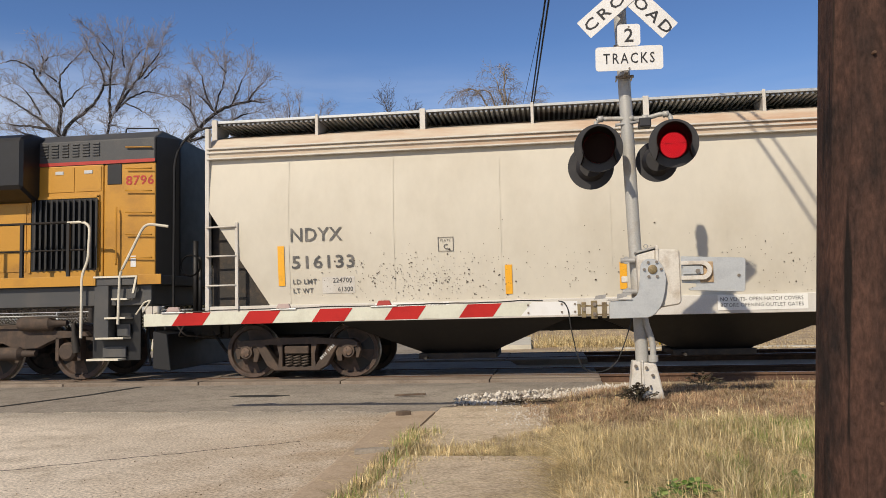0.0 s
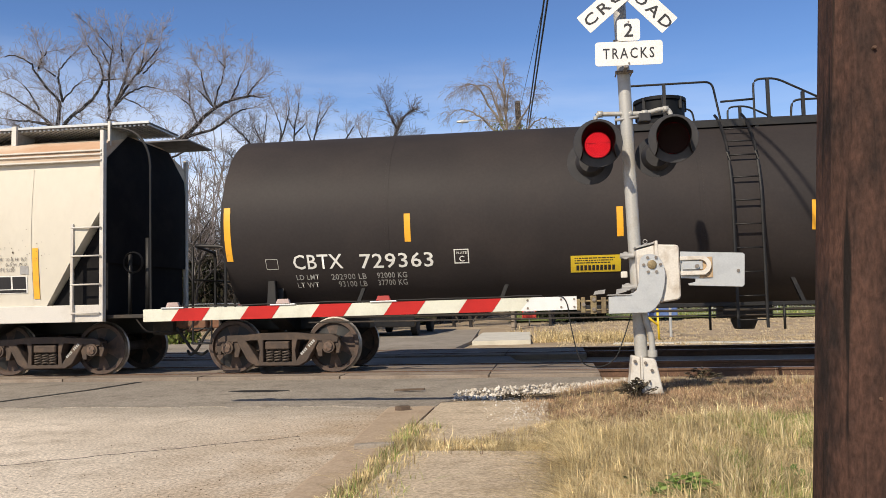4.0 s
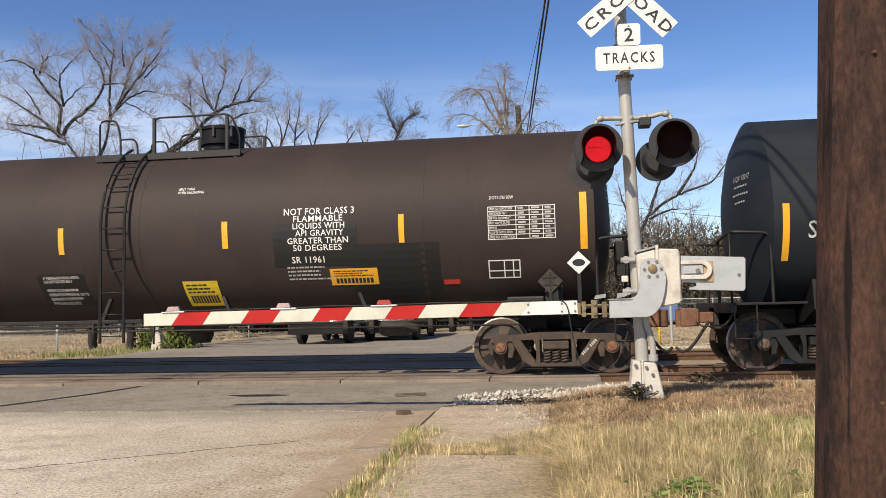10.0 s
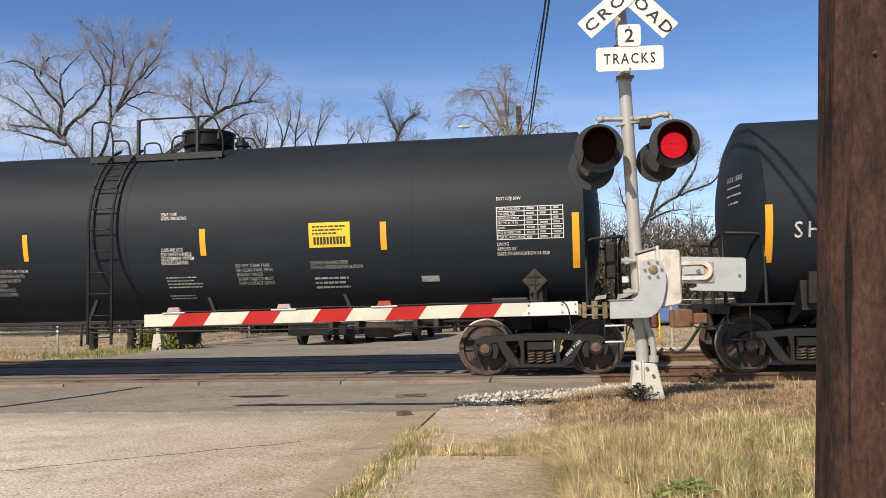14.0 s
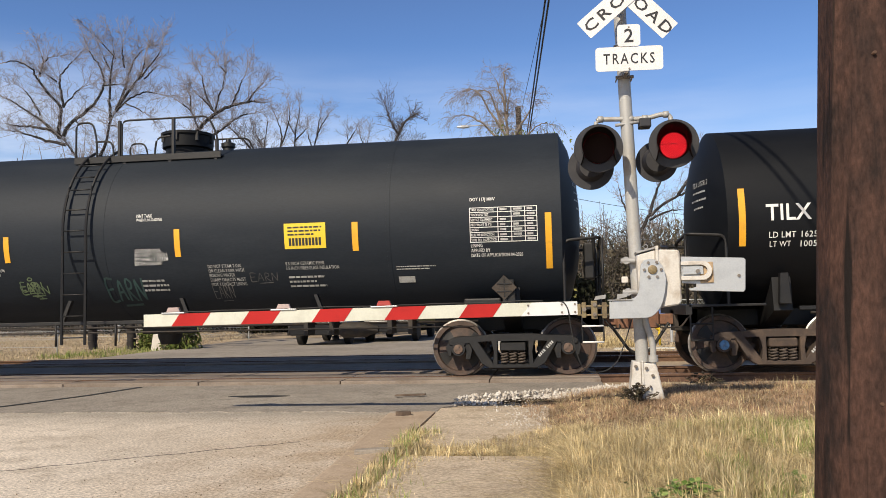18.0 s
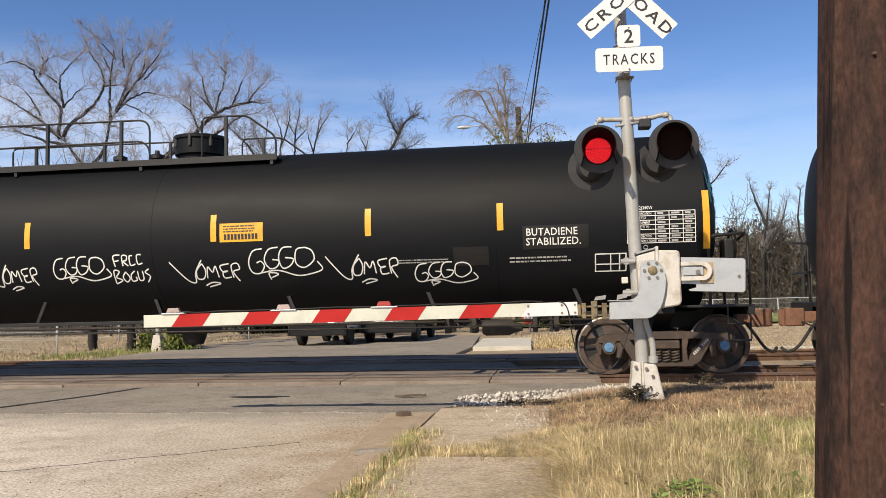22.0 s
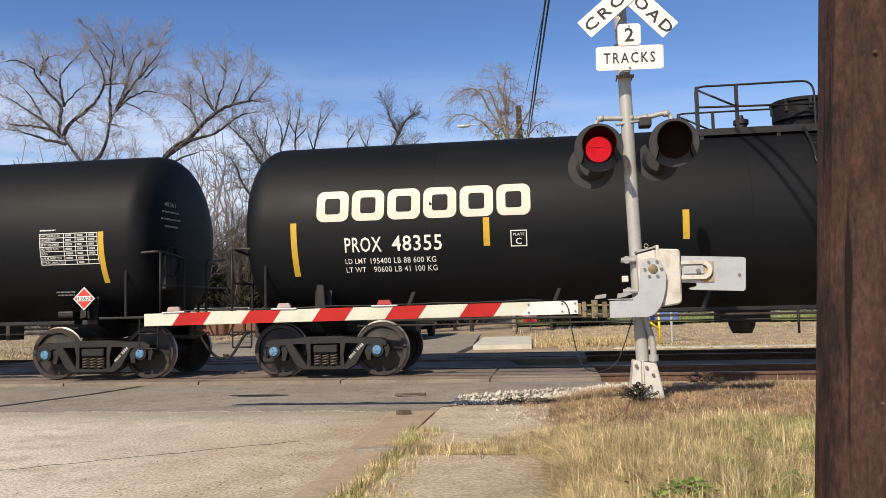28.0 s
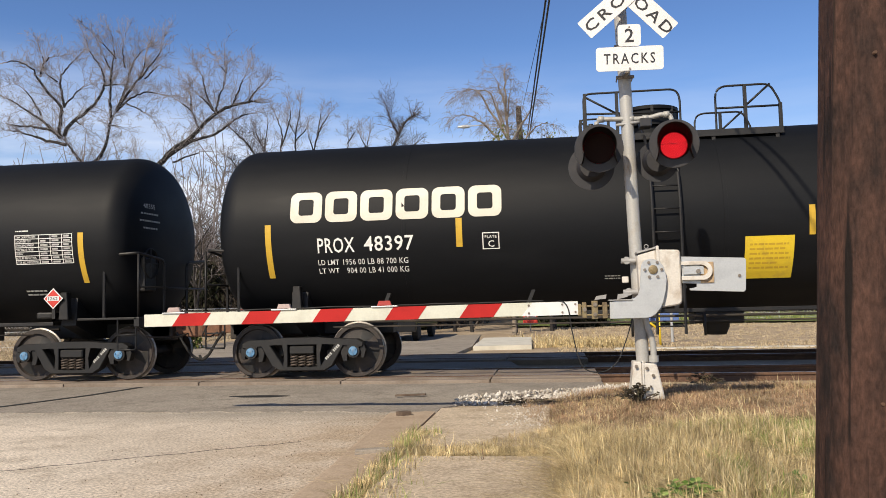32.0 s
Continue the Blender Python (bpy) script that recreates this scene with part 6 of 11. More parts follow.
def make_platform(car, p, zc, r):
    """The loading platform on the tank's crown: grating, rails, and the manway."""
    z, x0, x1 = p["z"], p["x0"], p["x1"]
    bm = B()
    for y0, y1 in ((-0.97, -0.50), (0.50, 0.97)):
        box(bm, x0, x1, y0, y1, z - 0.03, z, 0.004)
    for x in np.linspace(x0 + 0.1, x1 - 0.1, 4):
        box(bm, x - 0.03, x + 0.03, -0.97, -0.70, z - 0.14, z - 0.032, 0.004)
        box(bm, x - 0.03, x + 0.03, 0.70, 0.97, z - 0.14, z - 0.032, 0.004)
    box(bm, x0, x1, -0.985, -0.97, z - 0.06, z + 0.05, 0.003)
    deck = part("platform", bm, M["black_iron"], car)
    x = x0 + 0.04
    nb = int((x1 - x0) / 0.10)
    for i in range(nb):
        bm_x = x0 + 0.04 + (x1 - x0 - 0.08) * i / max(1, nb - 1)
        key = "grate_bar"
        def gb():
            bm = B()
            box(bm, -0.012, 0.012, -0.968, -0.505, 0.002, 0.02)
            return bm
        g = part("grate_bar", shared(key, gb, M["walk_grate"]), None, deck)
        g.location = (bm_x, 0, z)
    for xl, top in p["posts"]:
        for y in (-0.93, 0.93):
            bm = B()
            box(bm, xl - 0.025, xl + 0.025, y - 0.03, y + 0.03, z - 0.02, top, 0.004)
            part("post", bm, M["black_iron"], deck)
    for line in p.get("bars", ()):
        for y in (-0.93, 0.93):
            railing(deck, [(x, y, h) for x, h in line], 0.018, name="guard_rail")
    # manway: a squat drum with a hinged lid and bolts
    mx, mr, mh = p["man"]
    c = zc + r
    bm = B()
    lathe(bm, [(c - 0.05, mr * 0.86), (c + 0.06, mr * 0.86), (c + 0.08, mr), (c + mh * 0.78, mr), (c + mh * 0.80, mr * 1.07), (c + mh * 0.93, mr * 1.07), (c + mh * 0.98, mr * 0.85), (c + mh, 0.0)], "z", 28, (mx, 0, 0))
    part("manway", bm, M["tank_black"], deck, "round black manway housing")
    for i in range(8):
        a = math.pi * 2 * i / 8
        bm = B()
        px, py = mx + mr * 1.02 * math.cos(a), mr * 1.02 * math.sin(a)
        box(bm, px - 0.025, px + 0.025, py - 0.025, py + 0.025, c + mh * 0.45, c + mh * 0.90, 0.004)
        part("lid_bolt", bm, M["black_iron"], deck)
    for vx in p["valves"]:
        bm = B()
        lathe(bm, [(c - 0.03, 0.10), (c + 0.06, 0.10), (c + 0.08, 0.13), (c + 0.15, 0.13), (c + 0.18, 0.05), (c + 0.24, 0.04)], "z", 14, (vx, 0.0, 0))
        part("valve", bm, M["black_iron"], deck)


def stripes(car, zc, r, xs, tall_l, tall_r, h0=2.28, h1=2.74):
    for x in xs:
        patch(car, zc, r, "reflector_stripe", x - 0.048, x + 0.048, h0, h1, "yellow_stripe")
    for x in (tall_l, tall_r):
        if x is not None:
            patch(car, zc, r, "reflector_stripe", x - 0.055, x + 0.055, h0 - 0.25, h1 + 0.22, "yellow_stripe")


# ---- the cars ----
def plat(z, x0, x1, man, bottom, rails, posts, bars=(), valves=()):
    """A platform's measures: rails and bars are lines of (x, z), posts (x, top)."""
    return dict(z=z, x0=x0, x1=x1, man=man, bottom=bottom, posts=posts, bars=list(rails) + list(bars), valves=valves)


CARS = []

def add(car, s0):
    CARS.append((car, s0))
    return car


def build_cars():
    out = {}
    R1, Z1, D = 1.60, 2.56, 3.92
    T = 4.62
    out["c2"] = tank_car("dark brown-black tank car with white reporting marks and yellow stripes", 13.53, 27.42, 12.77, 28.19, Z1, R1, "tank_umber", "flat", "truck_brown", "cap_brown",
                         plat(D, -1.05, 2.10, (-0.35, 0.42, 0.44), 0.9, [[(-1.02, D), (-1.02, T), (0.36, T), (0.48, D)], [(1.0, D), (1.0, T), (1.35, T), (2.05, 4.24), (2.05, D)], [(0.48, 4.28), (1.0, 4.30)]], ((-0.4, T), (1.22, T), (1.75, 4.38)), [[(1.55, D), (1.58, 4.25), (2.05, 4.25)]]), 0.64)
    loops = [[(-1.10, D), (-1.10, T), (-0.78, T), (-0.70, 4.3), (-0.70, D)], [(-0.72, 4.26), (-0.40, 4.26), (-0.36, D)], [(-0.06, D), (-0.06, T), (1.36, T), (1.53, 4.26), (1.53, D)], [(0.40, D), (0.44, 4.28), (0.70, 4.30)]]
    out["c3"] = tank_car("dusty dark brown tank car with white warning lettering", 31.55, 45.36, 30.87, 46.02, Z1, R1, "tank_brown", "flat", "truck_brown", "cap_rust",
                         plat(D, -1.15, 1.56, (0.82, 0.40, 0.44), 0.4, loops, ((-0.06, T), (1.30, T))), -0.40)
    loops = [[(x + 0.10 if i != 2 else x - 0.06, z) for x, z in l] for i, l in enumerate(loops)]
    out["c4"] = tank_car("charcoal tank car with pale green graffiti", 49.46, 63.27, 48.69, 64.02, Z1, R1, "tank_grey", "flat", "black_iron", "cap_brown",
                         plat(D, -1.0, 1.48, (0.80, 0.46, 0.38), 0.4, loops, ((-0.11, T), (1.0, T)), valves=(1.45,)), -0.37)
    out["c5"] = tank_car("charcoal tank car with a yellow emergency label", 67.44, 81.31, 66.75, 82.15, Z1, R1, "tank_grey", "flat", "black_iron", "cap_brown",
                         plat(D, -0.84, 1.92, (0.85, 0.46, 0.38), 0.5, [[(x + 0.16 if x < 1.2 else x + 0.37, z) for x, z in l] for l in loops], ((0.0, T), (1.02, T)), valves=(1.65,)), -0.37)
    R2, Z2, D = 1.52, 2.50, 3.84
    long = [[(-5.77, 4.26), (-5.48, 4.67), (-5.14, 4.67), (-5.06, 4.5), (-5.06, D)], [(-4.95, D), (-4.95, 4.2), (-4.6, 4.24), (-0.55, 4.24), (-0.41, 4.1), (-0.41, D)], [(-4.43, D), (-4.43, 4.66), (-0.52, 4.62), (-0.41, 4.5), (-0.41, D)], [(0.57, D), (0.57, 4.61), (1.40, 4.60), (1.93, 4.20), (1.93, D)]]
    out["c6"] = tank_car("long black tank car covered in white and teal graffiti", 85.50, 102.25, 84.67, 102.88, Z2, R2, "tank_black", "flat", "truck_brown", "cap_blue",
                         plat(D, -5.5, 1.96, (0.13, 0.47, 0.46), 0.0, long, ((-5.3, 4.6), (-3.9, 4.64), (-2.38, 4.64), (-0.95, 4.62), (1.02, 4.6)), valves=(-0.75, -1.5)), -4.69)
    R3, Z3, D, T = 1.56, 2.52, 3.86, 4.62
    cage = [[(0.0, D), (0.0, T), (1.50, T), (1.58, T - 0.12), (1.58, D)], [(0.0, 4.28), (1.58, 4.24)], [(2.15, D), (2.15, T - 0.1), (2.25, T), (3.02, T), (3.18, 4.3), (3.18, D)], [(2.15, 4.26), (3.18, 4.26)], [(0.02, T - 0.05), (0.55, 4.26)], [(2.6, 4.26), (3.02, T)]]
    for key, xl, xr, el, er, off, stretch in (("c7", 106.36, 120.29, 105.55, 121.05, -0.84, 1.0), ("c8", 124.47, 138.41, 123.57, 139.17, -0.76, 1.16), ("c9", 142.58, 156.5, 141.62, 157.3, -2.14, 0.98)):
        lines = [[(off + x * stretch, z) for x, z in l] for l in cage]
        flip = key == "c9"
        mx = {"c7": 1.07, "c8": 1.15, "c9": -0.98}[key]
        lx = {"c7": 1.04, "c8": 1.08, "c9": -0.98}[key]
        out[key] = tank_car("glossy black tank car with a large white emblem", xl, xr, el, er, Z3, R3, "tank_black", "round", "black_iron", "cap_blue",
                            plat(D, off - 0.03, off + 3.2 * stretch, (mx, 0.47, 0.44), 0.0, lines, ((off + 0.02, T), (off + 0.55 * stretch, T), (off + 2.62 * stretch, T), (off + 3.17 * stretch, 4.3)), valves=(mx - 1.0,)), lx)
    return out


TANKS = build_cars()
for car, mid, half in TANKS.values():
    add(car, mid)


def travel(t):
    """How far the train has gone by t seconds."""
    if t <= 12:
        return 4.53 * t
    if t <= 16:
        return 4.53 * 12 + 4.53 * (t - 12) + 0.0125 * (t - 12) ** 2
    return 4.53 * 16 + 0.2 + 4.63 * (t - 16)


def hopper_section(z):
    """Half width of the rounded hopper body at height z."""
    if z < 1.22:
        return 1.50
    k = max(0.0, min(1.0, (z - 1.22) / 3.1))
    return 1.50 + 0.10 * math.sin(math.pi * min(1.0, k / 0.86)) - (0.0 if k < 0.83 else 0.55 * ((k - 0.83) / 0.17) ** 1.6)


def make_hopper():
    mid = (9.28 - 4.26) / 2
    half = (9.28 + 4.26) / 2
    car = thing("hopper_car", (mid, TRACK_Y, 0), "cream covered hopper car with rust streaks and peeling lettering", "hopper car", "cars of the freight train")
    a, b = -5.62 - mid, 10.63 - mid
    # body shell: rounded side section drawn along the car, sloped underside at each end
    zs = [1.22, 1.5, 1.9, 2.3, 2.7, 3.1, 3.4, 3.6, 3.72]
    bm = B()
    xs = [a, a + 0.02, a + 0.53, a + 1.04] + list(np.linspace(a + 1.08, b - 1.08, 10)) + [b - 1.04, b - 0.53, b - 0.02, b]

    def low(x):
        d = min(x - a, b - x)
        return 1.22 if d > 1.06 else 1.22 + (1.06 - d) * 1.56
    rings = []
    for x in xs:
        row = []
        z0 = low(x)
        for z in zs:
            zz = z0 + (3.72 - z0) * (z - 1.22) / 2.5
            row.append(bm.verts.new((x, -hopper_section(zz), zz)))
        for z in zs[::-1]:
            zz = z0 + (3.72 - z0) * (z - 1.22) / 2.5
            row.append(bm.verts.new((x, hopper_section(zz), zz)))
        rings.append(row)
    for p, q in zip(rings, rings[1:]):
        for k in range(len(p)):
            bm.faces.new((p[k], p[(k + 1) % len(p)], q[(k + 1) % len(p)], q[k])).smooth = True
    bm.faces.new(rings[0][::-1]), bm.faces.new(rings[-1])
    bmesh.ops.recalc_face_normals(bm, faces=bm.faces[:])
    part("body", bm, M["hopper_cream"], car)
    # top chord and roof
    bm = B()
    prism(bm, [(-1.58, 3.70), (-1.60, 3.82), (-1.40, 4.06), (-0.55, 4.30), (0.55, 4.30), (1.40, 4.06), (1.60, 3.82), (1.58, 3.70)], a, b, "x")
    part("roof", bm, M["hopper_rust"], car, "cream roof edge streaked with rust")
    for z in (3.70, 3.80, 3.87):
        bm = B()
        box(bm, a, b, -1.625, -1.55, z - 0.012, z + 0.012, 0.004)
        part("chord", bm, M["hopper_sill"], car)
    # seams of the side sheets
    for x in (-6.75, -5.0, -3.28, -1.57, 0.16, 1.95, 3.70, 5.49, 6.81):
        bm = B()
        row = [[bm.verts.new((x + dx, -hopper_section(z) - 0.006, z)) for dx in (-0.03, 0.03)] for z in np.linspace(1.26, 3.6, 10)]
        for p, q in zip(row, row[1:]):
            bm.faces.new((p[0], p[1], q[1], q[0])).smooth = True
        part("seam", bm, M["hopper_cream"], car)
    # side sill
    for s in (-1, 1):
        bm = B()
        box(bm, a + 0.0, b - 0.0, s * 1.53 - 0.05, s * 1.53 + 0.05, 0.95, 1.24, 0.01)
        part("side_sill", bm, M["hopper_sill"], car)
    bm = B()
    box(bm, a - 0.5, b + 0.5, -0.2, 0.2, 0.70, 1.05, 0.02)
    part("centre_sill", bm, M["black_iron"], car)
    # three hopper bays with outlet gates
    for x in (-4.1, 0.1, 4.3):
        bm = B()
        top, bot = [(x - 1.95, -1.4), (x + 1.95, -1.4), (x + 1.95, 1.4), (x - 1.95, 1.4)], [(x - 0.55, -0.55), (x + 0.55, -0.55), (x + 0.55, 0.55), (x - 0.55, 0.55)]
        v = [bm.verts.new((*p, 0.97)) for p in top] + [bm.verts.new((*p, 0.36)) for p in bot]
        bm.faces.new(v[3::-1]), bm.faces.new(v[4:])
        for i in range(4):
            bm.faces.new((v[i], v[(i + 1) % 4], v[4 + (i + 1) % 4], v[4 + i]))
        bmesh.ops.recalc_face_normals(bm, faces=bm.faces[:])
        bay = part("hopper_bay", bm, M["black_iron"], car)
        bm = B()
        box(bm, x - 0.66, x + 0.66, -0.66, 0.66, 0.27, 0.37, 0.01)
        tube(bm, [(x - 0.5, -0.95, 0.30), (x - 0.5, 0.9, 0.30)], 0.025, 8)
        part("outlet_gate", bm, M["dusty_iron"], bay)
    # black slope sheets and end frames
    for s, e in ((-1, a), (1, b)):
        bm = B()
        prism(bm, [(e, 1.06), (e, 2.84), (e - s * 1.02, 1.24), (e - s * 1.02, 1.06)], -1.38, 1.38, "y")
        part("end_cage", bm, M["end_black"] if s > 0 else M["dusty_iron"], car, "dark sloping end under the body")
        for y in (-1.55, 1.55):
            bm = B()
            box(bm, e - 0.035, e + 0.035, y - 0.05, y + 0.05, 0.95, 4.22, 0.008)
            part("corner_post", bm, M["hopper_sill"], car)
        bm = B()
        rows = []
        for z in np.linspace(1.95, 4.26, 15):
            u = (z - 3.05) / 1.25
            out, half_w = 0.10 * math.sqrt(max(0.0, 1 - u * u)), min(1.5, hopper_section(min(z, 3.72)) - 0.05) * (1 if z < 3.75 else 1 - (z - 3.75) * 0.9)
            rows.append([bm.verts.new((e + s * (0.01 + out * (1 - (abs(k) / 6) ** 4)), half_w * k / 6, z)) for k in range(-6, 7)])
        for p, q in zip(rows, rows[1:]):
            for k in range(12):
                bm.faces.new((p[k], p[k + 1], q[k + 1], q[k])).smooth = True
        bmesh.ops.recalc_face_normals(bm, faces=bm.faces[:])
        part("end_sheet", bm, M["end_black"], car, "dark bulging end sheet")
        bm = B()
        tube(bm, bend([(e - s * 0.1, -1.30, 4.34), (e + s * 0.45, -1.30, 4.25), (e + s * 0.72, -1.30, 3.85), (e + s * 0.74, -1.30, 1.04)], 0.25), 0.022, 7)
        part("end_handrail", bm, M["black_iron"], car)
        bm = B()
        tube(bm, [(e + s * 0.50, -0.95, 1.05), (e + s * 0.50, -0.95, 2.4)], 0.05, 8)
        tube(bm, [(e + s * 0.30, -1.20, 1.05), (e + s * 0.30, -1.20, 2.1)], 0.035, 8)
        part("end_post", bm, M["black_iron"], car)
        bm = B()
        lathe(bm, [(-0.02, 0.17), (0.02, 0.19), (0.02, 0.16), (-0.02, 0.17)], "y", 20, (e + s * 0.42, -1.33, 1.95), closed=False)
        part("brake_wheel", bm, M["black_iron"], car)
        # corner ladder on the side
        bm = B()
        lx0, lx1 = e - s * 0.52, e
        box(bm, lx0 - 0.025, lx0 + 0.025, -1.63, -1.58, 0.98, 2.62, 0.004)
        lad = part("ladder", bm, M["hopper_sill"], car)
        for z in np.linspace(1.1, 2.55, 4):
            bm = B()
            tube(bm, [(lx0, -1.63, z), (lx1, -1.63, z)], 0.016, 6)
            part("rung", bm, M["hopper_sill"], lad)
        bm = B()
        box(bm, min(e, e + s * 0.75), max(e, e + s * 0.75), -1.4, 1.4, 1.0, 1.06, 0.008)
        part("end_platform", bm, M["dusty_iron"], car)
        make_coupler(car, e + s * 0.55, s)
    for s in (-1, 1):
        make_truck(car, s * half, "truck_brown", "cap_brown")
    # running boards on brackets along the roof edge
    zt = 4.36
    bm = B()
    for y0, y1 in ((-1.28, -0.20), (0.20, 1.28)):
        box(bm, a - 0.05, b + 0.70, y0, y1, zt, zt + 0.025)
    rb = part("running_board", bm, M["walk_grate"], car, "grey grating walkway along the roof")
    def tread():
        bm = B()
        box(bm, -0.019, 0.019, -1.27, -0.21, -0.030, -0.002)
        return bm
    me = shared("board_tread", tread, M["galvanised"])
    for x in np.arange(a, b + 0.68, 0.085):
        g = part("tread_bar", me, None, rb)
        g.location = (x, 0, zt)
    bm = B()
    box(bm, a - 0.05, b + 0.70, -1.31, -1.285, zt + 0.005, zt + 0.048, 0.004)
    part("board_edge", bm, M["galvanised"], rb)
    for x in np.linspace(a + 0.02, b - 0.02, 10):
        wide = 0.045 if int(round((x - a) * 10)) % 4 < 2 else 0.024
        bm = B()
        box(bm, x - wide, x + wide, -1.345, -1.30, zt - 0.36, zt + 0.065, 0.004)
        part("board_bracket", bm, M["hopper_sill"], rb)
        bm = B()
        prism(bm, [(-1.30, zt - 0.34), (-0.75, zt - 0.10), (-0.75, zt - 0.02), (-1.30, zt - 0.02)], x - 0.012, x + 0.012, "x")
        part("bracket_web", bm, M["grey_steel"], rb)
    for x in (-4.5, -1.5, 1.5, 4.5):
        bm = B()
        lathe(bm, [(4.28, 0.42), (4.36, 0.42), (4.40, 0.36), (4.42, 0.0)], "z", 20, (x, 0, 0))
        part("roof_hatch", bm, M["hopper_sill"], car)
    return car, mid, a, b, half


def hopper_marks(car):
    k = (car, None, 0)
    ink = "graffiti_grey"
    for words, x, h, w, ht in (("NDYX", -6.69, 2.27, 0.87, 0.215), ("516133", -6.68, 1.83, 1.05, 0.205), ("LD LMT", -6.67, 1.575, 0.40, 0.075), ("224700", -6.0, 1.585, 0.32, 0.075), ("LT WT", -6.67, 1.43, 0.34, 0.075), ("61300", -5.92, 1.44, 0.25, 0.075)):
        lettering(*k, words, x, h, w, ht, ink, bold=0.012)
    patch(*k, "paint_patch", -6.18, -5.64, 1.41, 1.68, "hopper_sill", "cleaner repainted patch", 0.002)
    outline(*k, -4.26, -4.01, 2.03, 2.26, 0.010, ink)
    lettering(*k, "C", -4.17, 2.07, 0.07, 0.08, ink)
    lettering(*k, "PLATE", -4.22, 2.19, 0.16, 0.035, ink, bold=0.0)
    for x, h0, h1 in ((-6.86, 1.55, 2.20), (-3.15, 1.33, 1.79), (-1.38, 1.36, 1.78), (2.08, 1.33, 1.75), (3.84, 1.34, 1.76), (6.91, 1.36, 2.23)):
        patch(*k, "reflector_stripe", x - 0.055, x + 0.055, h0, h1, "yellow_stripe")
    for words, x, h, w in (("EXW  10-8 H  8-9", 6.12, 2.02, 0.63), ("EW    8-6 H 15-0", 6.12, 1.93, 0.63), ("CU FT 5150", 6.12, 1.84, 0.40)):
        lettering(*k, words, x, h, w, 0.058, ink, bold=0.004)
    patch(*k, "data_panel", 6.16, 6.74, 1.465, 1.765, "white_paint", "", 0.004)
    for x0, x1, h0, h1 in ((6.18, 6.44, 1.54, 1.75), (6.47, 6.72, 1.54, 1.75), (6.18, 6.72, 1.475, 1.525)):
        patch(*k, "panel_field", x0, x1, h0, h1, "sign_black", "", 0.007)
    patch(*k, "lime_tag", 5.96, 6.16, 1.46, 1.61, "lime", "bright green inspection tag", 0.005)
    patch(*k, "grey_tag", 6.62, 6.78, 1.79, 1.93, "grey_steel", "", 0.005)
    # drips down the side sheets
    for x, h0, h1, w, mat in ((2.48, 2.74, 3.40, 0.03, "drip_tan"), (2.40, 3.05, 3.30, 0.014, "drip_tan"), (4.55, 2.56, 2.76, 0.035, "scrawl_black"), (4.56, 2.48, 2.53, 0.02, "scrawl_black")):
        scrawl(*k, [(x, h1), (x + 0.012, (h0 + 2 * h1) / 3), (x - 0.008, (2 * h0 + h1) / 3), (x + 0.005, h0)], w, mat, "drip", "dark drip down the side")
    # black spray-painted scrawl
    x, h, s = 3.9, 1.42, 0.42
    for i, line in enumerate(([(0.02, 0.95), (0.05, 0.4)], [(0.12, 0.95), (0.15, 0.4)], [(0.30, 0.55), (0.42, 0.85), (0.30, 0.3), (0.40, 0.15), (0.52, 0.4), (0.55, 0.9)], [(0.45, 1.0), (0.85, 0.95), (0.72, 0.9), (0.66, 0.1)], [(0.85, 1.15), (1.0, 1.05), (0.9, 0.4), (0.95, 0.05)],
                            [(1.10, 0.5), (1.0, 0.25), (1.12, 0.05), (1.25, 0.35), (1.15, 0.75), (1.05, 0.5)], [(1.32, 0.1), (1.35, 0.8), (1.5, 0.7), (1.45, 0.1)], [(1.75, 0.9), (1.55, 0.8), (1.7, 0.5), (1.52, 0.15), (1.8, 0.1)], [(1.88, 1.0), (1.90, 0.4)], [(1.89, 0.15), (1.91, 0.1)], [(2.02, 1.0), (2.06, 0.4)], [(2.06, 0.15), (2.08, 0.1)], [(2.20, 1.05), (2.38, 0.75), (2.45, 0.35), (2.46, -0.1)])):
        scrawl(*k, [(x + 0.82 * a, h + s * b) for a, b in line], 0.034, "scrawl_black", label="black spray-painted scrawl")
    for x0, x1 in ((-5.3, -4.1), (3.88, 4.86), (0.0, 1.3)):
        bm = B()
        box(bm, x0, x1, -1.588, -1.585, 1.0, 1.23)
        part("warning_panel", bm, M["white_paint"], car, "white warning panel on the sill")
        me = text_mesh("NO VENTS- OPEN HATCH COVERS", 1.0, (x1 - x0) * 0.92, 0.055, bold=0.004)
        me.materials.clear()
        me.materials.append(M[ink])
        w1 = part("warning_words", me, None, car)
        w1.location = (x0 + 0.04, -1.592, 1.14)
        me = text_mesh("BEFORE OPENING OUTLET GATES", 1.0, (x1 - x0) * 0.92, 0.055, bold=0.004)
        me.materials.clear()
        me.materials.append(M[ink])
        w2 = part("warning_words", me, None, car)
        w2.location = (x0 + 0.04, -1.592, 1.05)
    # chips where the paint has flaked off
    rnd = random.Random(21)
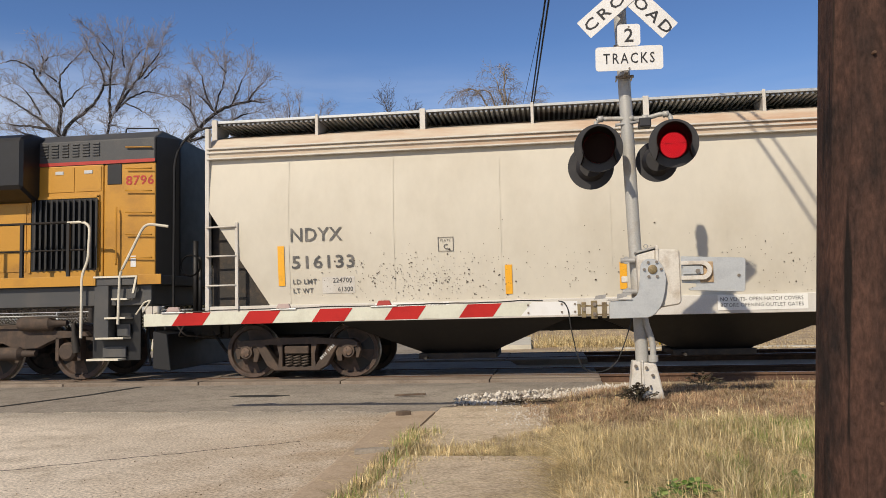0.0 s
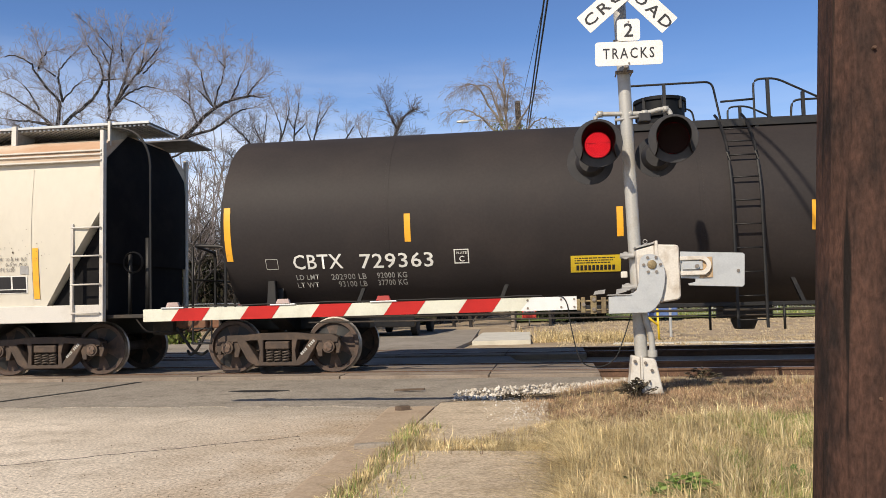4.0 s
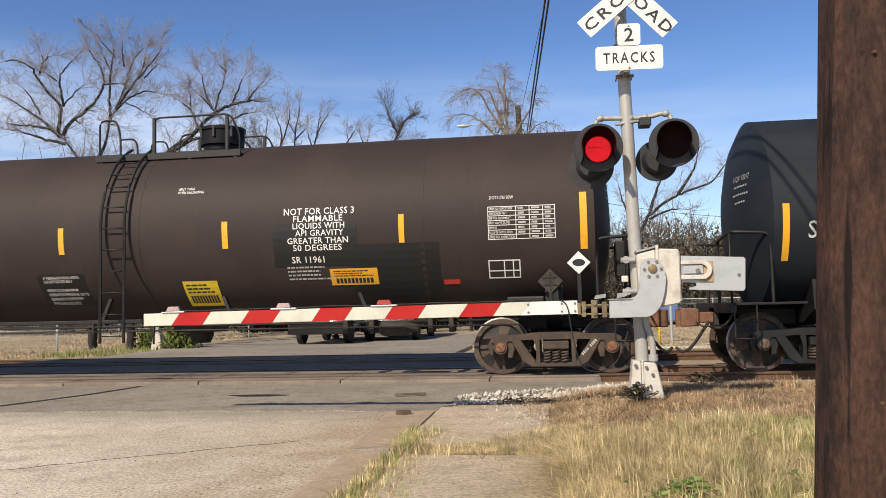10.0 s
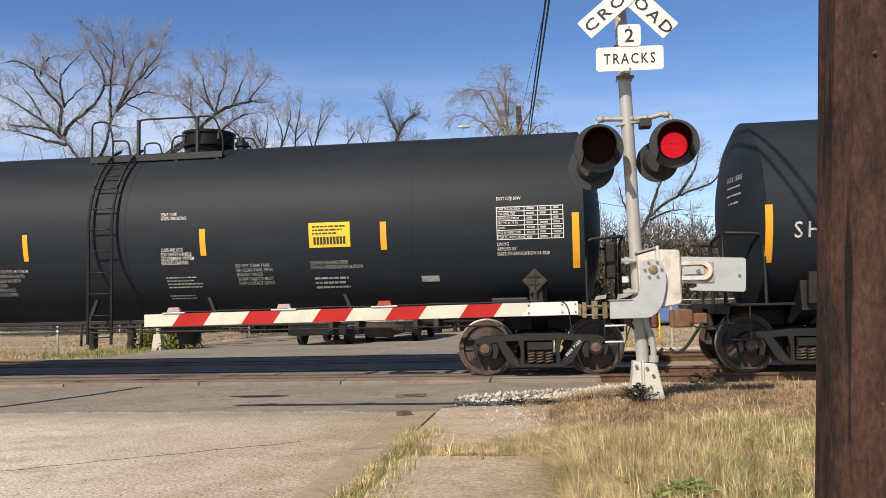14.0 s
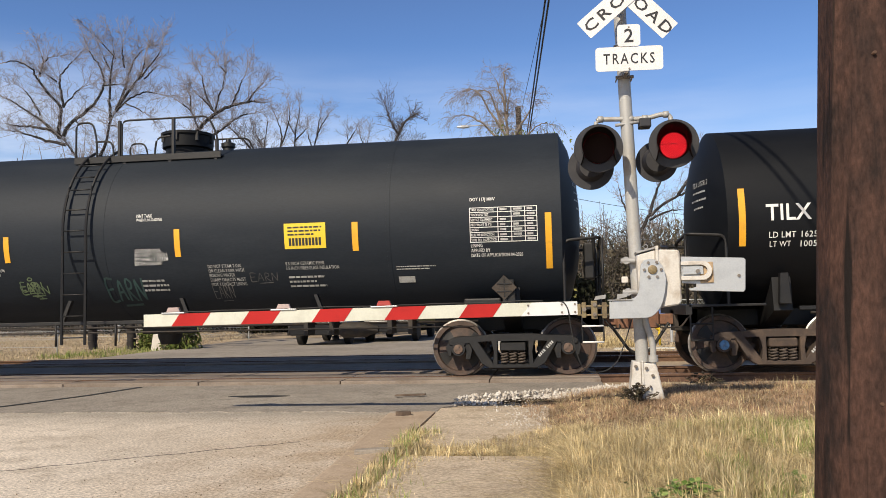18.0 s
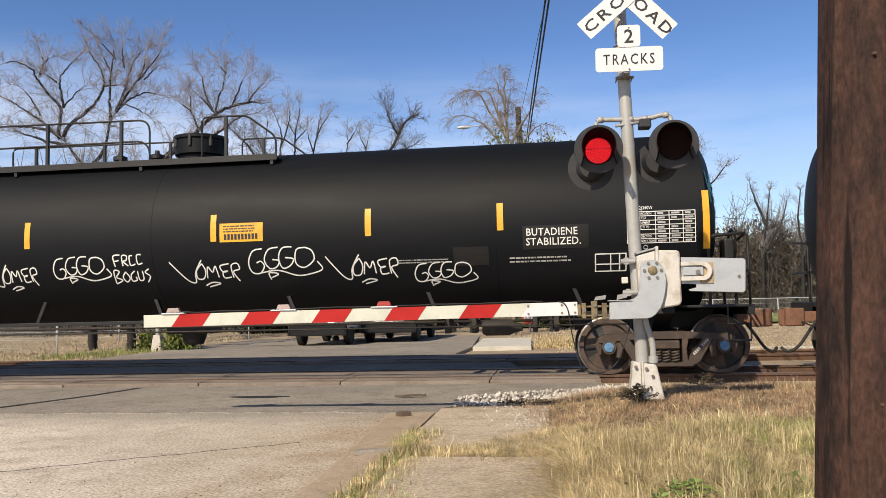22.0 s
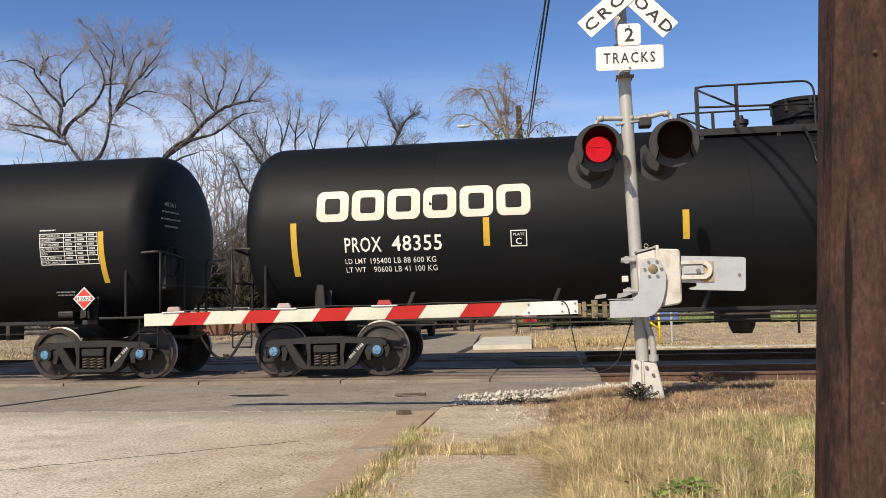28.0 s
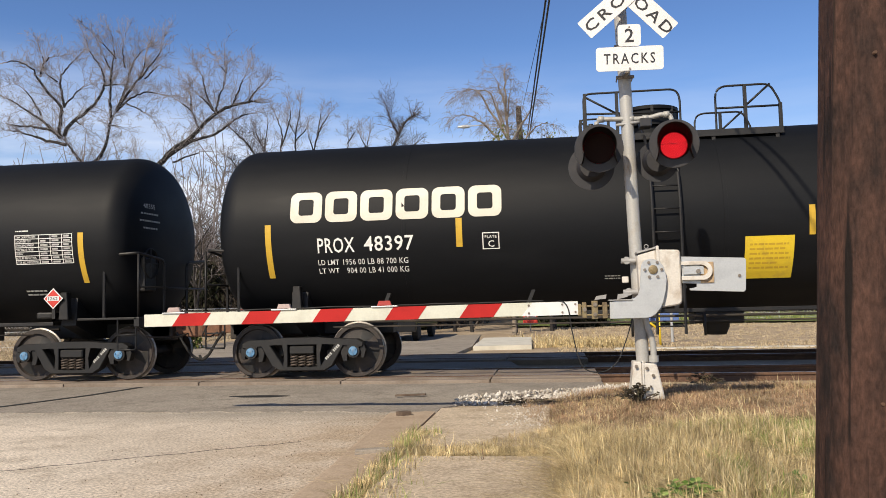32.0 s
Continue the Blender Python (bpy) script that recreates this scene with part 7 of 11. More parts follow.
    for cx, cz, n, sx, sz in ((-4.6, 1.60, 420, 0.75, 0.18), (-4.3, 2.0, 40, 0.9, 0.3), (3.2, 1.75, 240, 1.1, 0.22), (6.2, 2.15, 120, 0.6, 0.18), (-1.8, 1.7, 110, 0.9, 0.3), (1.3, 1.7, 110, 0.7, 0.25)):
        v, f = [], []
        for _ in range(n):
            x, z, r = rnd.gauss(cx, sx), max(1.28, rnd.gauss(cz, sz)), rnd.uniform(0.003, 0.009) * rnd.choice((1, 1, 1, 1, 1.9))
            m = len(v)
            v += [(x + r * rnd.uniform(0.6, 1.4) * math.cos(a), z + r * rnd.uniform(0.5, 1.2) * math.sin(a)) for a in (0, 1.26, 2.5, 3.77, 5.0)]
            f.append(tuple(range(m, m + 5)))
        tagged(on_tank(*k, "paint_chips", v, f, "truck_brown", "dark chips where paint has flaked"), kind="stuff")


HOPPER = make_hopper()
add(HOPPER[0], HOPPER[1])
hopper_marks(HOPPER[0])


def make_loco():
    """The tail of a six-axle diesel locomotive; x = 0 near its rear steps, forward is negative."""
    x_end = -8.0
    car = thing("locomotive", (x_end, TRACK_Y, 0), "yellow and grey diesel locomotive with a dark roof and red stripe", "locomotive", "cars of the freight train")

    def bx(name, mat, a, b, c, d, e, f, bev=0.01, parent=None, label=""):
        bm = B()
        box(bm, a, b, c, d, e, f, bev)
        return part(name, bm, M[mat], parent or car, label)
    bx("frame", "loco_grey", -21, 1.30, -1.40, 1.40, 1.30, 1.64)
    bx("deck", "loco_grey", -21, 1.50, -1.48, 1.48, 1.64, 1.80)
    bx("sill_stripe", "loco_yellow", -21, 0.34, -1.505, -1.482, 1.645, 1.815, 0.004, label="yellow side sill")
    bx("sill_stripe", "loco_yellow", 1.10, 1.52, -1.505, -1.482, 1.645, 1.815, 0.004)
    bx("draft_gear", "dusty_iron", 0.6, 2.05, -0.30, 0.30, 0.68, 1.10, 0.02)
    # hood
    bx("long_hood", "loco_yellow", -21, 0.14, -0.95, 0.95, 1.80, 3.84, 0.02, label="yellow engine hood")
    bx("rear_hood", "loco_yellow", 0.14, 1.12, -0.93, 0.93, 1.80, 3.84, 0.02, label="yellow rear hood with side rungs")
    bm = B()
    prism(bm, [(1.12, -0.93), (1.42, -0.60), (1.42, 0.60), (1.12, 0.93)], 1.80, 4.30, "z", 0.015)
    end = part("hood_end", bm, M["patch_black"], car, "dark rounded hood end")
    bx("red_stripe", "loco_red", -21, 1.12, -0.957, -0.952, 3.845, 3.905, 0.0)
    bm = B()
    prism(bm, [(-0.955, 3.84), (0.955, 3.84), (0.955, 4.28), (0.66, 4.46), (-0.66, 4.46), (-0.955, 4.28)], -21, 1.12, "x", 0.015)
    part("hood_roof", bm, M["loco_grey"], car, "dark grey upper hood")
    bm = B()
    prism(bm, [(-1.45, 3.40), (-1.05, 3.20), (1.05, 3.20), (1.45, 3.40), (1.45, 4.28), (1.15, 4.42), (-1.15, 4.42), (-1.45, 4.28)], -21, -1.10, "x", 0.05)
    part("radiator_hood", bm, M["patch_black"], car, "flared black radiator housing")
    for i in range(6):
        x = -1.06 + i * 0.20
        for j in range(5):
            bx("louvre", "loco_grey", x, x + 0.13, -0.975, -0.955, 4.0 + 0.052 * j, 4.03 + 0.052 * j, 0.004)
    # big side grille: frame and deep vertical slats
    bx("grille", "patch_black", -1.24, 0.03, -0.960, -0.952, 1.95, 3.24, 0.0, label="black ventilation grille")
    for i in range(12):
        x = -1.20 + i * 0.108
        bm = B()
        prism(bm, [(x, -0.955), (x + 0.075, -1.03), (x + 0.085, -1.02), (x + 0.02, -0.955)], 1.98, 3.22, "z")
        part("slat", bm, M["loco_grey"], car)
    for a, b, c, d in ((-1.29, -1.24, 1.92, 3.28), (0.03, 0.08, 1.92, 3.28), (-1.29, 0.08, 3.24, 3.29)):
        bx("grille_frame", "loco_yellow", a, b, -0.975, -0.95, c, d, 0.004)
    for x0, x1 in ((-0.98, -0.42), (-0.38, 0.10)):
        bx("door_panel", "loco_yellow", x0, x1, -0.962, -0.951, 3.36, 3.80, 0.003)
        bx("latch", "galvanised", (x0 + x1) / 2 - 0.08, (x0 + x1) / 2 + 0.08, -0.972, -0.960, 3.68, 3.74, 0.003)
    bx("door_panel", "loco_yellow", -2.1, -1.34, -0.962, -0.951, 1.95, 3.15, 0.003)
    bx("window", "patch_black", 0.21, 0.48, -0.942, -0.931, 3.47, 3.83, 0.003, label="small dark window")
    # running number on the hood side
    me = text_mesh("8796", 1.0, 0.53, 0.165, bold=0.016)
    me.materials.clear()
    me.materials.append(M["loco_red"])
    num = part("running_number", me, None, car, "red running number")
    num.location = (0.56, -0.936, 3.45)
    for z in (4.12, 3.74, 3.34, 2.95, 2.56, 2.15):
        bm = B()
        tube(bm, [(0.58, -0.99, z), (1.08, -0.99, z - 0.02)], 0.013, 6)
        part("rung", bm, M["loco_yellow"], car)
    bm = B()
    tube(bm, bend([(0.42, -1.0, 3.05), (0.43, -1.02, 2.98), (0.43, -1.02, 2.1), (0.42, -1.0, 2.02)], 0.03), 0.016, 6)
    part("grab_iron", bm, M["loco_yellow"], car)
    bx("label_plate", "sign_white", 0.66, 0.76, -0.94, -0.932, 1.98, 2.18, 0.002)
    # handrails and stanchions
    rail_pts = [(-21, -1.47, 2.72), (0.10, -1.47, 2.75), (0.21, -1.47, 2.66), (0.20, -1.50, 2.09), (0.09, -1.50, 1.83), (0.08, -1.50, 0.76)]
    bm = B()
    tube(bm, bend(rail_pts[:2], 0.1), 0.022, 8)
    part("handrail", bm, M["dusty_iron"], car)
    bm = B()
    tube(bm, bend([(-0.2, -1.47, 2.745)] + rail_pts[1:], 0.10), 0.024, 8)
    part("handrail", bm, M["pale_rail"], car, "cream-painted step handrail")
    bm = B()
    tube(bm, bend([(1.60, -1.40, 2.62), (1.29, -1.47, 2.67), (1.18, -1.47, 2.62), (0.78, -1.50, 1.83), (0.75, -1.50, 0.98)], 0.10), 0.024, 8)
    part("handrail", bm, M["pale_rail"], car, "cream-painted step handrail")
    bm = B()
    tube(bm, [(-21, -1.47, 2.27), (0.15, -1.47, 2.27)], 0.015, 6)
    part("handrail", bm, M["dusty_iron"], car)
    for x in (-1.05, -0.18, -1.95, -2.9, -3.8):
        bx("stanchion", "black_iron", x - 0.028, x + 0.028, -1.50, -1.45, 1.70, 2.74, 0.004)
    # rear steps
    well = bx("step_well", "loco_grey", 0.30, 0.56, -1.47, -1.25, 0.72, 1.68, 0.01)
    bx("step_side", "patch_black", 0.14, 1.02, -1.24, -1.20, 0.36, 1.66, 0.004)
    for x0, x1, z, m in ((0.18, 0.76, 0.39, "pale_rail"), (0.34, 0.84, 0.75, "pale_rail"), (0.50, 0.88, 1.09, "pale_rail"), (0.62, 0.92, 1.41, "pale_rail")):
        bx("step", m, x0, x1, -1.50, -1.22, z - 0.02, z + 0.012, 0.004)
    bx("riser", "loco_grey", 0.36, 0.78, -1.30, -1.26, 0.42, 0.60, 0.004)
    bx("riser", "loco_grey", 0.62, 0.86, -1.30, -1.26, 0.78, 0.98, 0.004)
    bm = B()
    prism(bm, [(0.90, 1.40), (1.06, 1.42), (1.10, 1.60), (0.98, 1.58)], -1.50, -1.47, "y", 0.004)
    part("step_gusset", bm, M["loco_grey"], car)
    bm = B()
    prism(bm, [(0.30, 1.80), (1.10, 1.80), (1.04, 1.50), (1.0, 1.50), (1.06, 1.77), (0.30, 1.77)], -1.51, -1.49, "y")
    part("step_edge", bm, M["pale_rail"], car)
    bm = B()
    tube(bm, bend([(1.02, -1.40, 1.14), (1.18, -1.42, 1.34), (1.30, -1.42, 1.38), (1.16, -1.42, 1.18)], 0.03), 0.014, 6)
    part("uncoupling_lever", bm, M["pale_rail"], car)
    make_coupler(car, 1.75, 1, "dusty_iron")
    for dx, zz in ((1.0, 0.30), (1.12, 0.42), (1.3, 0.34)):
        bm = B()
        tube(bm, bend([(dx, -0.9, 0.95), (dx + 0.02, -1.0, 0.6), (dx + 0.06, -0.95, zz - 0.05)], 0.1), 0.022, 8)
        part("air_hose", bm, M["rubber"], car)
    # snow plough edge
    bm = B()
    prism(bm, [(1.30, 0.22), (1.62, 0.18), (1.55, 0.80), (1.30, 0.85)], -1.35, 1.35, "y", 0.01)
    part("plough", bm, M["patch_black"], car)
    # rear six-wheel truck: wheels, long cast frame, shock absorber, brake cylinders
    for i, x in enumerate((-0.36, -2.02, -3.68)):
        w = part("wheelset", wheelset_mesh(), None, car)
        w.location = (x, 0, 0.50)
        w.scale = (1.09, 1.0, 1.09)
        WHEELS.append(w)
        bm = B()
        lathe(bm, [(-1.24, 0.0), (-1.24, 0.12), (-1.20, 0.16), (-1.02, 0.17)], "y", 20, (x, 0, 0.52))
        part("axle_box", bm, M["truck_brown"], car)
        bm = B()
        box(bm, x - 0.24, x - 0.17, -1.18, -1.02, 0.36, 0.78, 0.012)
        part("pedestal", bm, M["truck_brown"], car)
        bm = B()
        box(bm, x + 0.17, x + 0.24, -1.18, -1.02, 0.36, 0.78, 0.012)
        part("pedestal", bm, M["truck_brown"], car)
    bm = B()
    prism(bm, [(-4.2, 0.72), (-4.2, 0.92), (-3.4, 0.98), (-2.8, 1.0), (-1.2, 1.0), (-0.7, 0.90), (-0.05, 0.86), (0.02, 0.78), (-0.60, 0.76), (-0.95, 0.58), (-1.35, 0.56), (-1.60, 0.70), (-3.2, 0.62)], -1.18, -1.02, "y", 0.015)
    part("truck_frame", bm, M["truck_brown"], car, "dusty cast truck frame")
    bm = B()
    tube(bm, [(-0.16, -1.24, 0.50), (-0.20, -1.24, 0.78)], 0.060, 12)
    tube(bm, [(-0.20, -1.24, 0.76), (-0.22, -1.24, 1.02)], 0.040, 12)
    part("shock_absorber", bm, M["dusty_iron"], car)
    bm = B()
    lathe(bm, [(-0.40, 0.0), (-0.40, 0.10), (-0.3, 0.13), (0.2, 0.13), (0.26, 0.07), (0.5, 0.05), (0.5, 0.0)], "x", 14, (-0.85, -1.22, 1.02))
    part("brake_cylinder", bm, M["truck_brown"], car)
    bm = B()
    lathe(bm, [(-0.35, 0.0), (-0.35, 0.11), (0.30, 0.12), (0.36, 0.06), (0.6, 0.05), (0.6, 0.0)], "x", 14, (-1.55, -1.20, 0.50))
    part("brake_cylinder", bm, M["truck_brown"], car)
    bm = B()
    tube(bm, bend([(-2.2, -1.28, 1.00), (-1.2, -1.30, 1.02), (-0.8, -1.30, 1.12), (0.05, -1.30, 1.14)], 0.1), 0.016, 6)
    part("sand_pipe", bm, M["dusty_iron"], car)
    # rails on the roof end
    bm = B()
    tube(bm, bend([(0.30, -0.5, 4.44), (0.32, -0.5, 4.58), (0.95, -0.5, 4.55), (0.97, -0.5, 4.40)], 0.03), 0.014, 6)
    part("roof_grab", bm, M["black_iron"], car)
    return car, x_end


LOCO = make_loco()
add(LOCO[0], LOCO[1])


# ---- markings on the tanks ----
def bars(car, zc, r, x0, x1, h0, h1, n, mat="dark_ink"):
    """A row of upright bars in place of figures."""
    v, f = [], []
    for i in range(n):
        a = x0 + (x1 - x0) * (i + 0.12) / n
        b = x0 + (x1 - x0) * (i + 0.82) / n
        k = len(v)
        v += [(a, h0), (b, h0), (b, h1), (a, h1)]
        f.append((k, k + 1, k + 2, k + 3))
    return on_tank(car, zc, r, "figure_bars", v, f, mat, "", 0.009)


def table_print(car, zc, r, x0, x1, h0, h1):
    """Rows of unreadable entries inside a ruled table."""
    rnd = random.Random(int(h0 * 1000))
    v, f = [], []
    st, w = (h1 - h0) / 7, x1 - x0
    for i in range(7):
        line = ("STUB SILL INSPECTION", "RULE 88 INSPECTION", "LINING", "PRD VALVE 75 PSI", "SERVICE EQUIPMENT", "THICKNESS TEST", "TANK QUALIFICATION")[i]
        lettering(car, zc, r, line, x0 + w * 0.02, h0 + st * (i + 0.26), w * 0.019 * len(line), st * 0.5, "white_paint", "table_words", bold=0.002)
        for a, b in ((0.45, 0.58), (0.65, 0.78), (0.85, 0.97)):
            if rnd.random() < 0.12:
                continue
            k = len(v)
            e = a + (b - a) * rnd.uniform(0.6, 1.0)
            z = h0 + st * (i + 0.28)
            v += [(x0 + w * a, z), (x0 + w * e, z), (x0 + w * e, z + st * 0.42), (x0 + w * a, z + st * 0.42)]
            f.append((k, k + 1, k + 2, k + 3))
    return on_tank(car, zc, r, "table_entries", v, f, "faded_white", "", 0.008)


def emblem(car, zc, r, x0, x1, h0, h1):
    """The owner's mark, drawn as six plain wide blocks with a slot in each."""
    n, gap = 6, 0.055
    w = (x1 - x0 - gap * (n - 1)) / n
    bar = (h1 - h0) * 0.24
    for i in range(n):
        a = x0 + i * (w + gap)
        zm, hh = (h0 + h1) / 2, h1 - h0
        outer = rounded(w, hh, 0.12, 5, a + w / 2, zm)
        inner = rounded(w - 2.3 * bar, hh - 2 * bar, 0.045, 5, a + w / 2, zm)
        n_pts = len(outer)
        v = outer + [(p + (q - p) * 0.5, y + (z - y) * 0.5) for (p, y), (q, z) in zip(outer, inner)] + inner
        f = [(k + j, k + (j + 1) % n_pts, k + n_pts + (j + 1) % n_pts, k + n_pts + j) for k in (0, n_pts) for j in range(n_pts)]
        on_tank(car, zc, r, "emblem_block", v, f, "emblem_cream", "cream-white emblem block")


# spray-painted tags as strokes in the unit square
TAG_CAPS = [[(0.20, 0.98), (0.01, 1.00), (0.0, 0.5), (0.02, 0.0), (0.21, 0.04)], [(0.01, 0.52), (0.17, 0.55)], [(0.26, 0.0), (0.36, 0.92), (0.46, 0.05)], [(0.29, 0.38), (0.44, 0.42)],
            [(0.54, 0.0), (0.55, 0.92), (0.68, 0.84), (0.66, 0.58), (0.56, 0.48), (0.72, 0.0)], [(0.79, 0.0), (0.80, 0.95)], [(0.80, 0.95), (0.97, 0.05)], [(0.97, 0.05), (1.0, 1.0)], [(0.3, -0.2), (0.8, -0.16)]]
TAG_HALO = TAG_CAPS + [[(0.40, 1.25), (0.48, 1.45), (0.60, 1.40), (0.58, 1.18), (0.44, 1.15), (0.40, 1.25)], [(0.62, -0.25), (0.64, -0.55)], [(0.50, -0.58), (0.78, -0.52)]]
TAG_ANGULAR = [[(0.00, 0.96), (0.11, 0.61), (0.24, 0.24), (0.34, 0.18), (0.36, 0.54), (0.47, 1.00)],
       [(0.47, 0.87), (0.38, 0.61), (0.38, 0.32), (0.47, 0.32), (0.51, 0.61), (0.47, 0.87)],
       [(0.52, 0.32), (0.55, 0.74), (0.61, 0.54), (0.66, 0.76), (0.69, 0.34)],
       [(0.86, 0.84), (0.73, 0.76), (0.76, 0.54), (0.83, 0.57), (0.76, 0.53), (0.77, 0.32), (0.87, 0.34)],
       [(0.90, 0.32), (0.89, 0.76), (0.98, 0.84), (1.00, 0.63), (0.91, 0.53), (0.98, 0.18)],
       [(0.47, 0.05), (0.58, 0.16), (0.69, 0.11), (0.52, 0.00)]]
TAG_ROUND = [[(0.20, 0.97), (0.07, 0.90), (0.00, 0.56), (0.03, 0.25), (0.14, 0.21), (0.21, 0.42), (0.17, 0.58), (0.11, 0.53)],
       [(0.42, 1.00), (0.29, 0.94), (0.22, 0.62), (0.28, 0.35), (0.38, 0.39), (0.42, 0.58), (0.33, 0.62)],
       [(0.61, 1.00), (0.48, 0.97), (0.42, 0.67), (0.46, 0.35), (0.57, 0.42), (0.62, 0.62), (0.51, 0.67)],
       [(0.79, 0.97), (0.67, 0.90), (0.65, 0.49), (0.76, 0.35), (0.90, 0.58), (0.88, 0.86), (0.79, 0.97)],
       [(0.14, 0.21), (0.39, 0.28), (0.64, 0.11), (0.82, 0.14), (1.00, 0.28), (0.94, 0.53)],
       [(0.28, 0.00), (0.26, 0.21), (0.39, 0.17), (0.29, 0.06)]]
TAG_WORDS = [[(0.23, 1.00), (0.04, 0.96), (0.07, 0.59)],
       [(0.05, 0.78), (0.19, 0.81)],
       [(0.29, 0.61), (0.29, 0.96), (0.42, 0.96), (0.40, 0.81), (0.31, 0.77), (0.44, 0.61)],
       [(0.59, 0.96), (0.50, 0.94), (0.51, 0.64), (0.65, 0.67)],
       [(0.83, 0.99), (0.71, 0.97), (0.72, 0.67), (0.85, 0.70)],
       [(0.00, 0.01), (0.00, 0.45), (0.15, 0.42), (0.04, 0.23), (0.19, 0.12), (0.00, 0.00)],
       [(0.33, 0.41), (0.23, 0.23), (0.31, 0.06), (0.42, 0.20), (0.33, 0.41)],
       [(0.59, 0.43), (0.47, 0.30), (0.47, 0.09), (0.61, 0.12), (0.59, 0.23)],
       [(0.67, 0.43), (0.68, 0.12), (0.80, 0.14), (0.81, 0.43)],
       [(1.00, 0.49), (0.88, 0.38), (1.00, 0.23), (0.90, 0.03)]]
TAG_SPIKY = [[(0.24, 0.73), (0.12, 0.78), (0.07, 0.65), (0.17, 0.57), (0.24, 0.47), (0.15, 0.39), (0.05, 0.49)], [(0.25, 0.67), (0.29, 0.35)], [(0.29, 0.35), (0.34, 0.61)],
             [(0.34, 0.61), (0.38, 0.33)], [(0.38, 0.33), (0.41, 0.78)], [(0.39, 0.33), (0.49, 0.82)],
             [(0.49, 0.82), (0.55, 0.24)], [(0.42, 0.47), (0.53, 0.51)], [(0.59, 0.29), (0.56, 0.67), (0.65, 0.69), (0.64, 0.51), (0.57, 0.47)]]
TAG_FLOURISH = [[(0.79, 0.53), (0.80, 0.71), (0.71, 0.78), (0.61, 0.73), (0.60, 0.59), (0.72, 0.57), (0.85, 0.41), (0.84, 0.24), (0.72, 0.24), (0.68, 0.41), (0.78, 0.43)], [(0.68, 0.41), (0.74, 0.10)], [(0.33, 0.91), (0.38, 0.96), (0.44, 0.98), (0.53, 0.96), (0.54, 0.91), (0.45, 0.84), (0.35, 0.86), (0.33, 0.91)],
                [(0.43, 0.28), (0.51, -0.03)], [(0.36, 0.16), (0.56, 0.15)], [(0.39, 0.05), (0.53, 0.21)],
                [(0.92, 0.48), (0.94, 0.40)], [(0.94, 0.31), (0.97, 0.22)], [(0.01, 0.43), (0.04, 0.44)],
                [(0.08, 0.36), (0.07, 0.24)]]



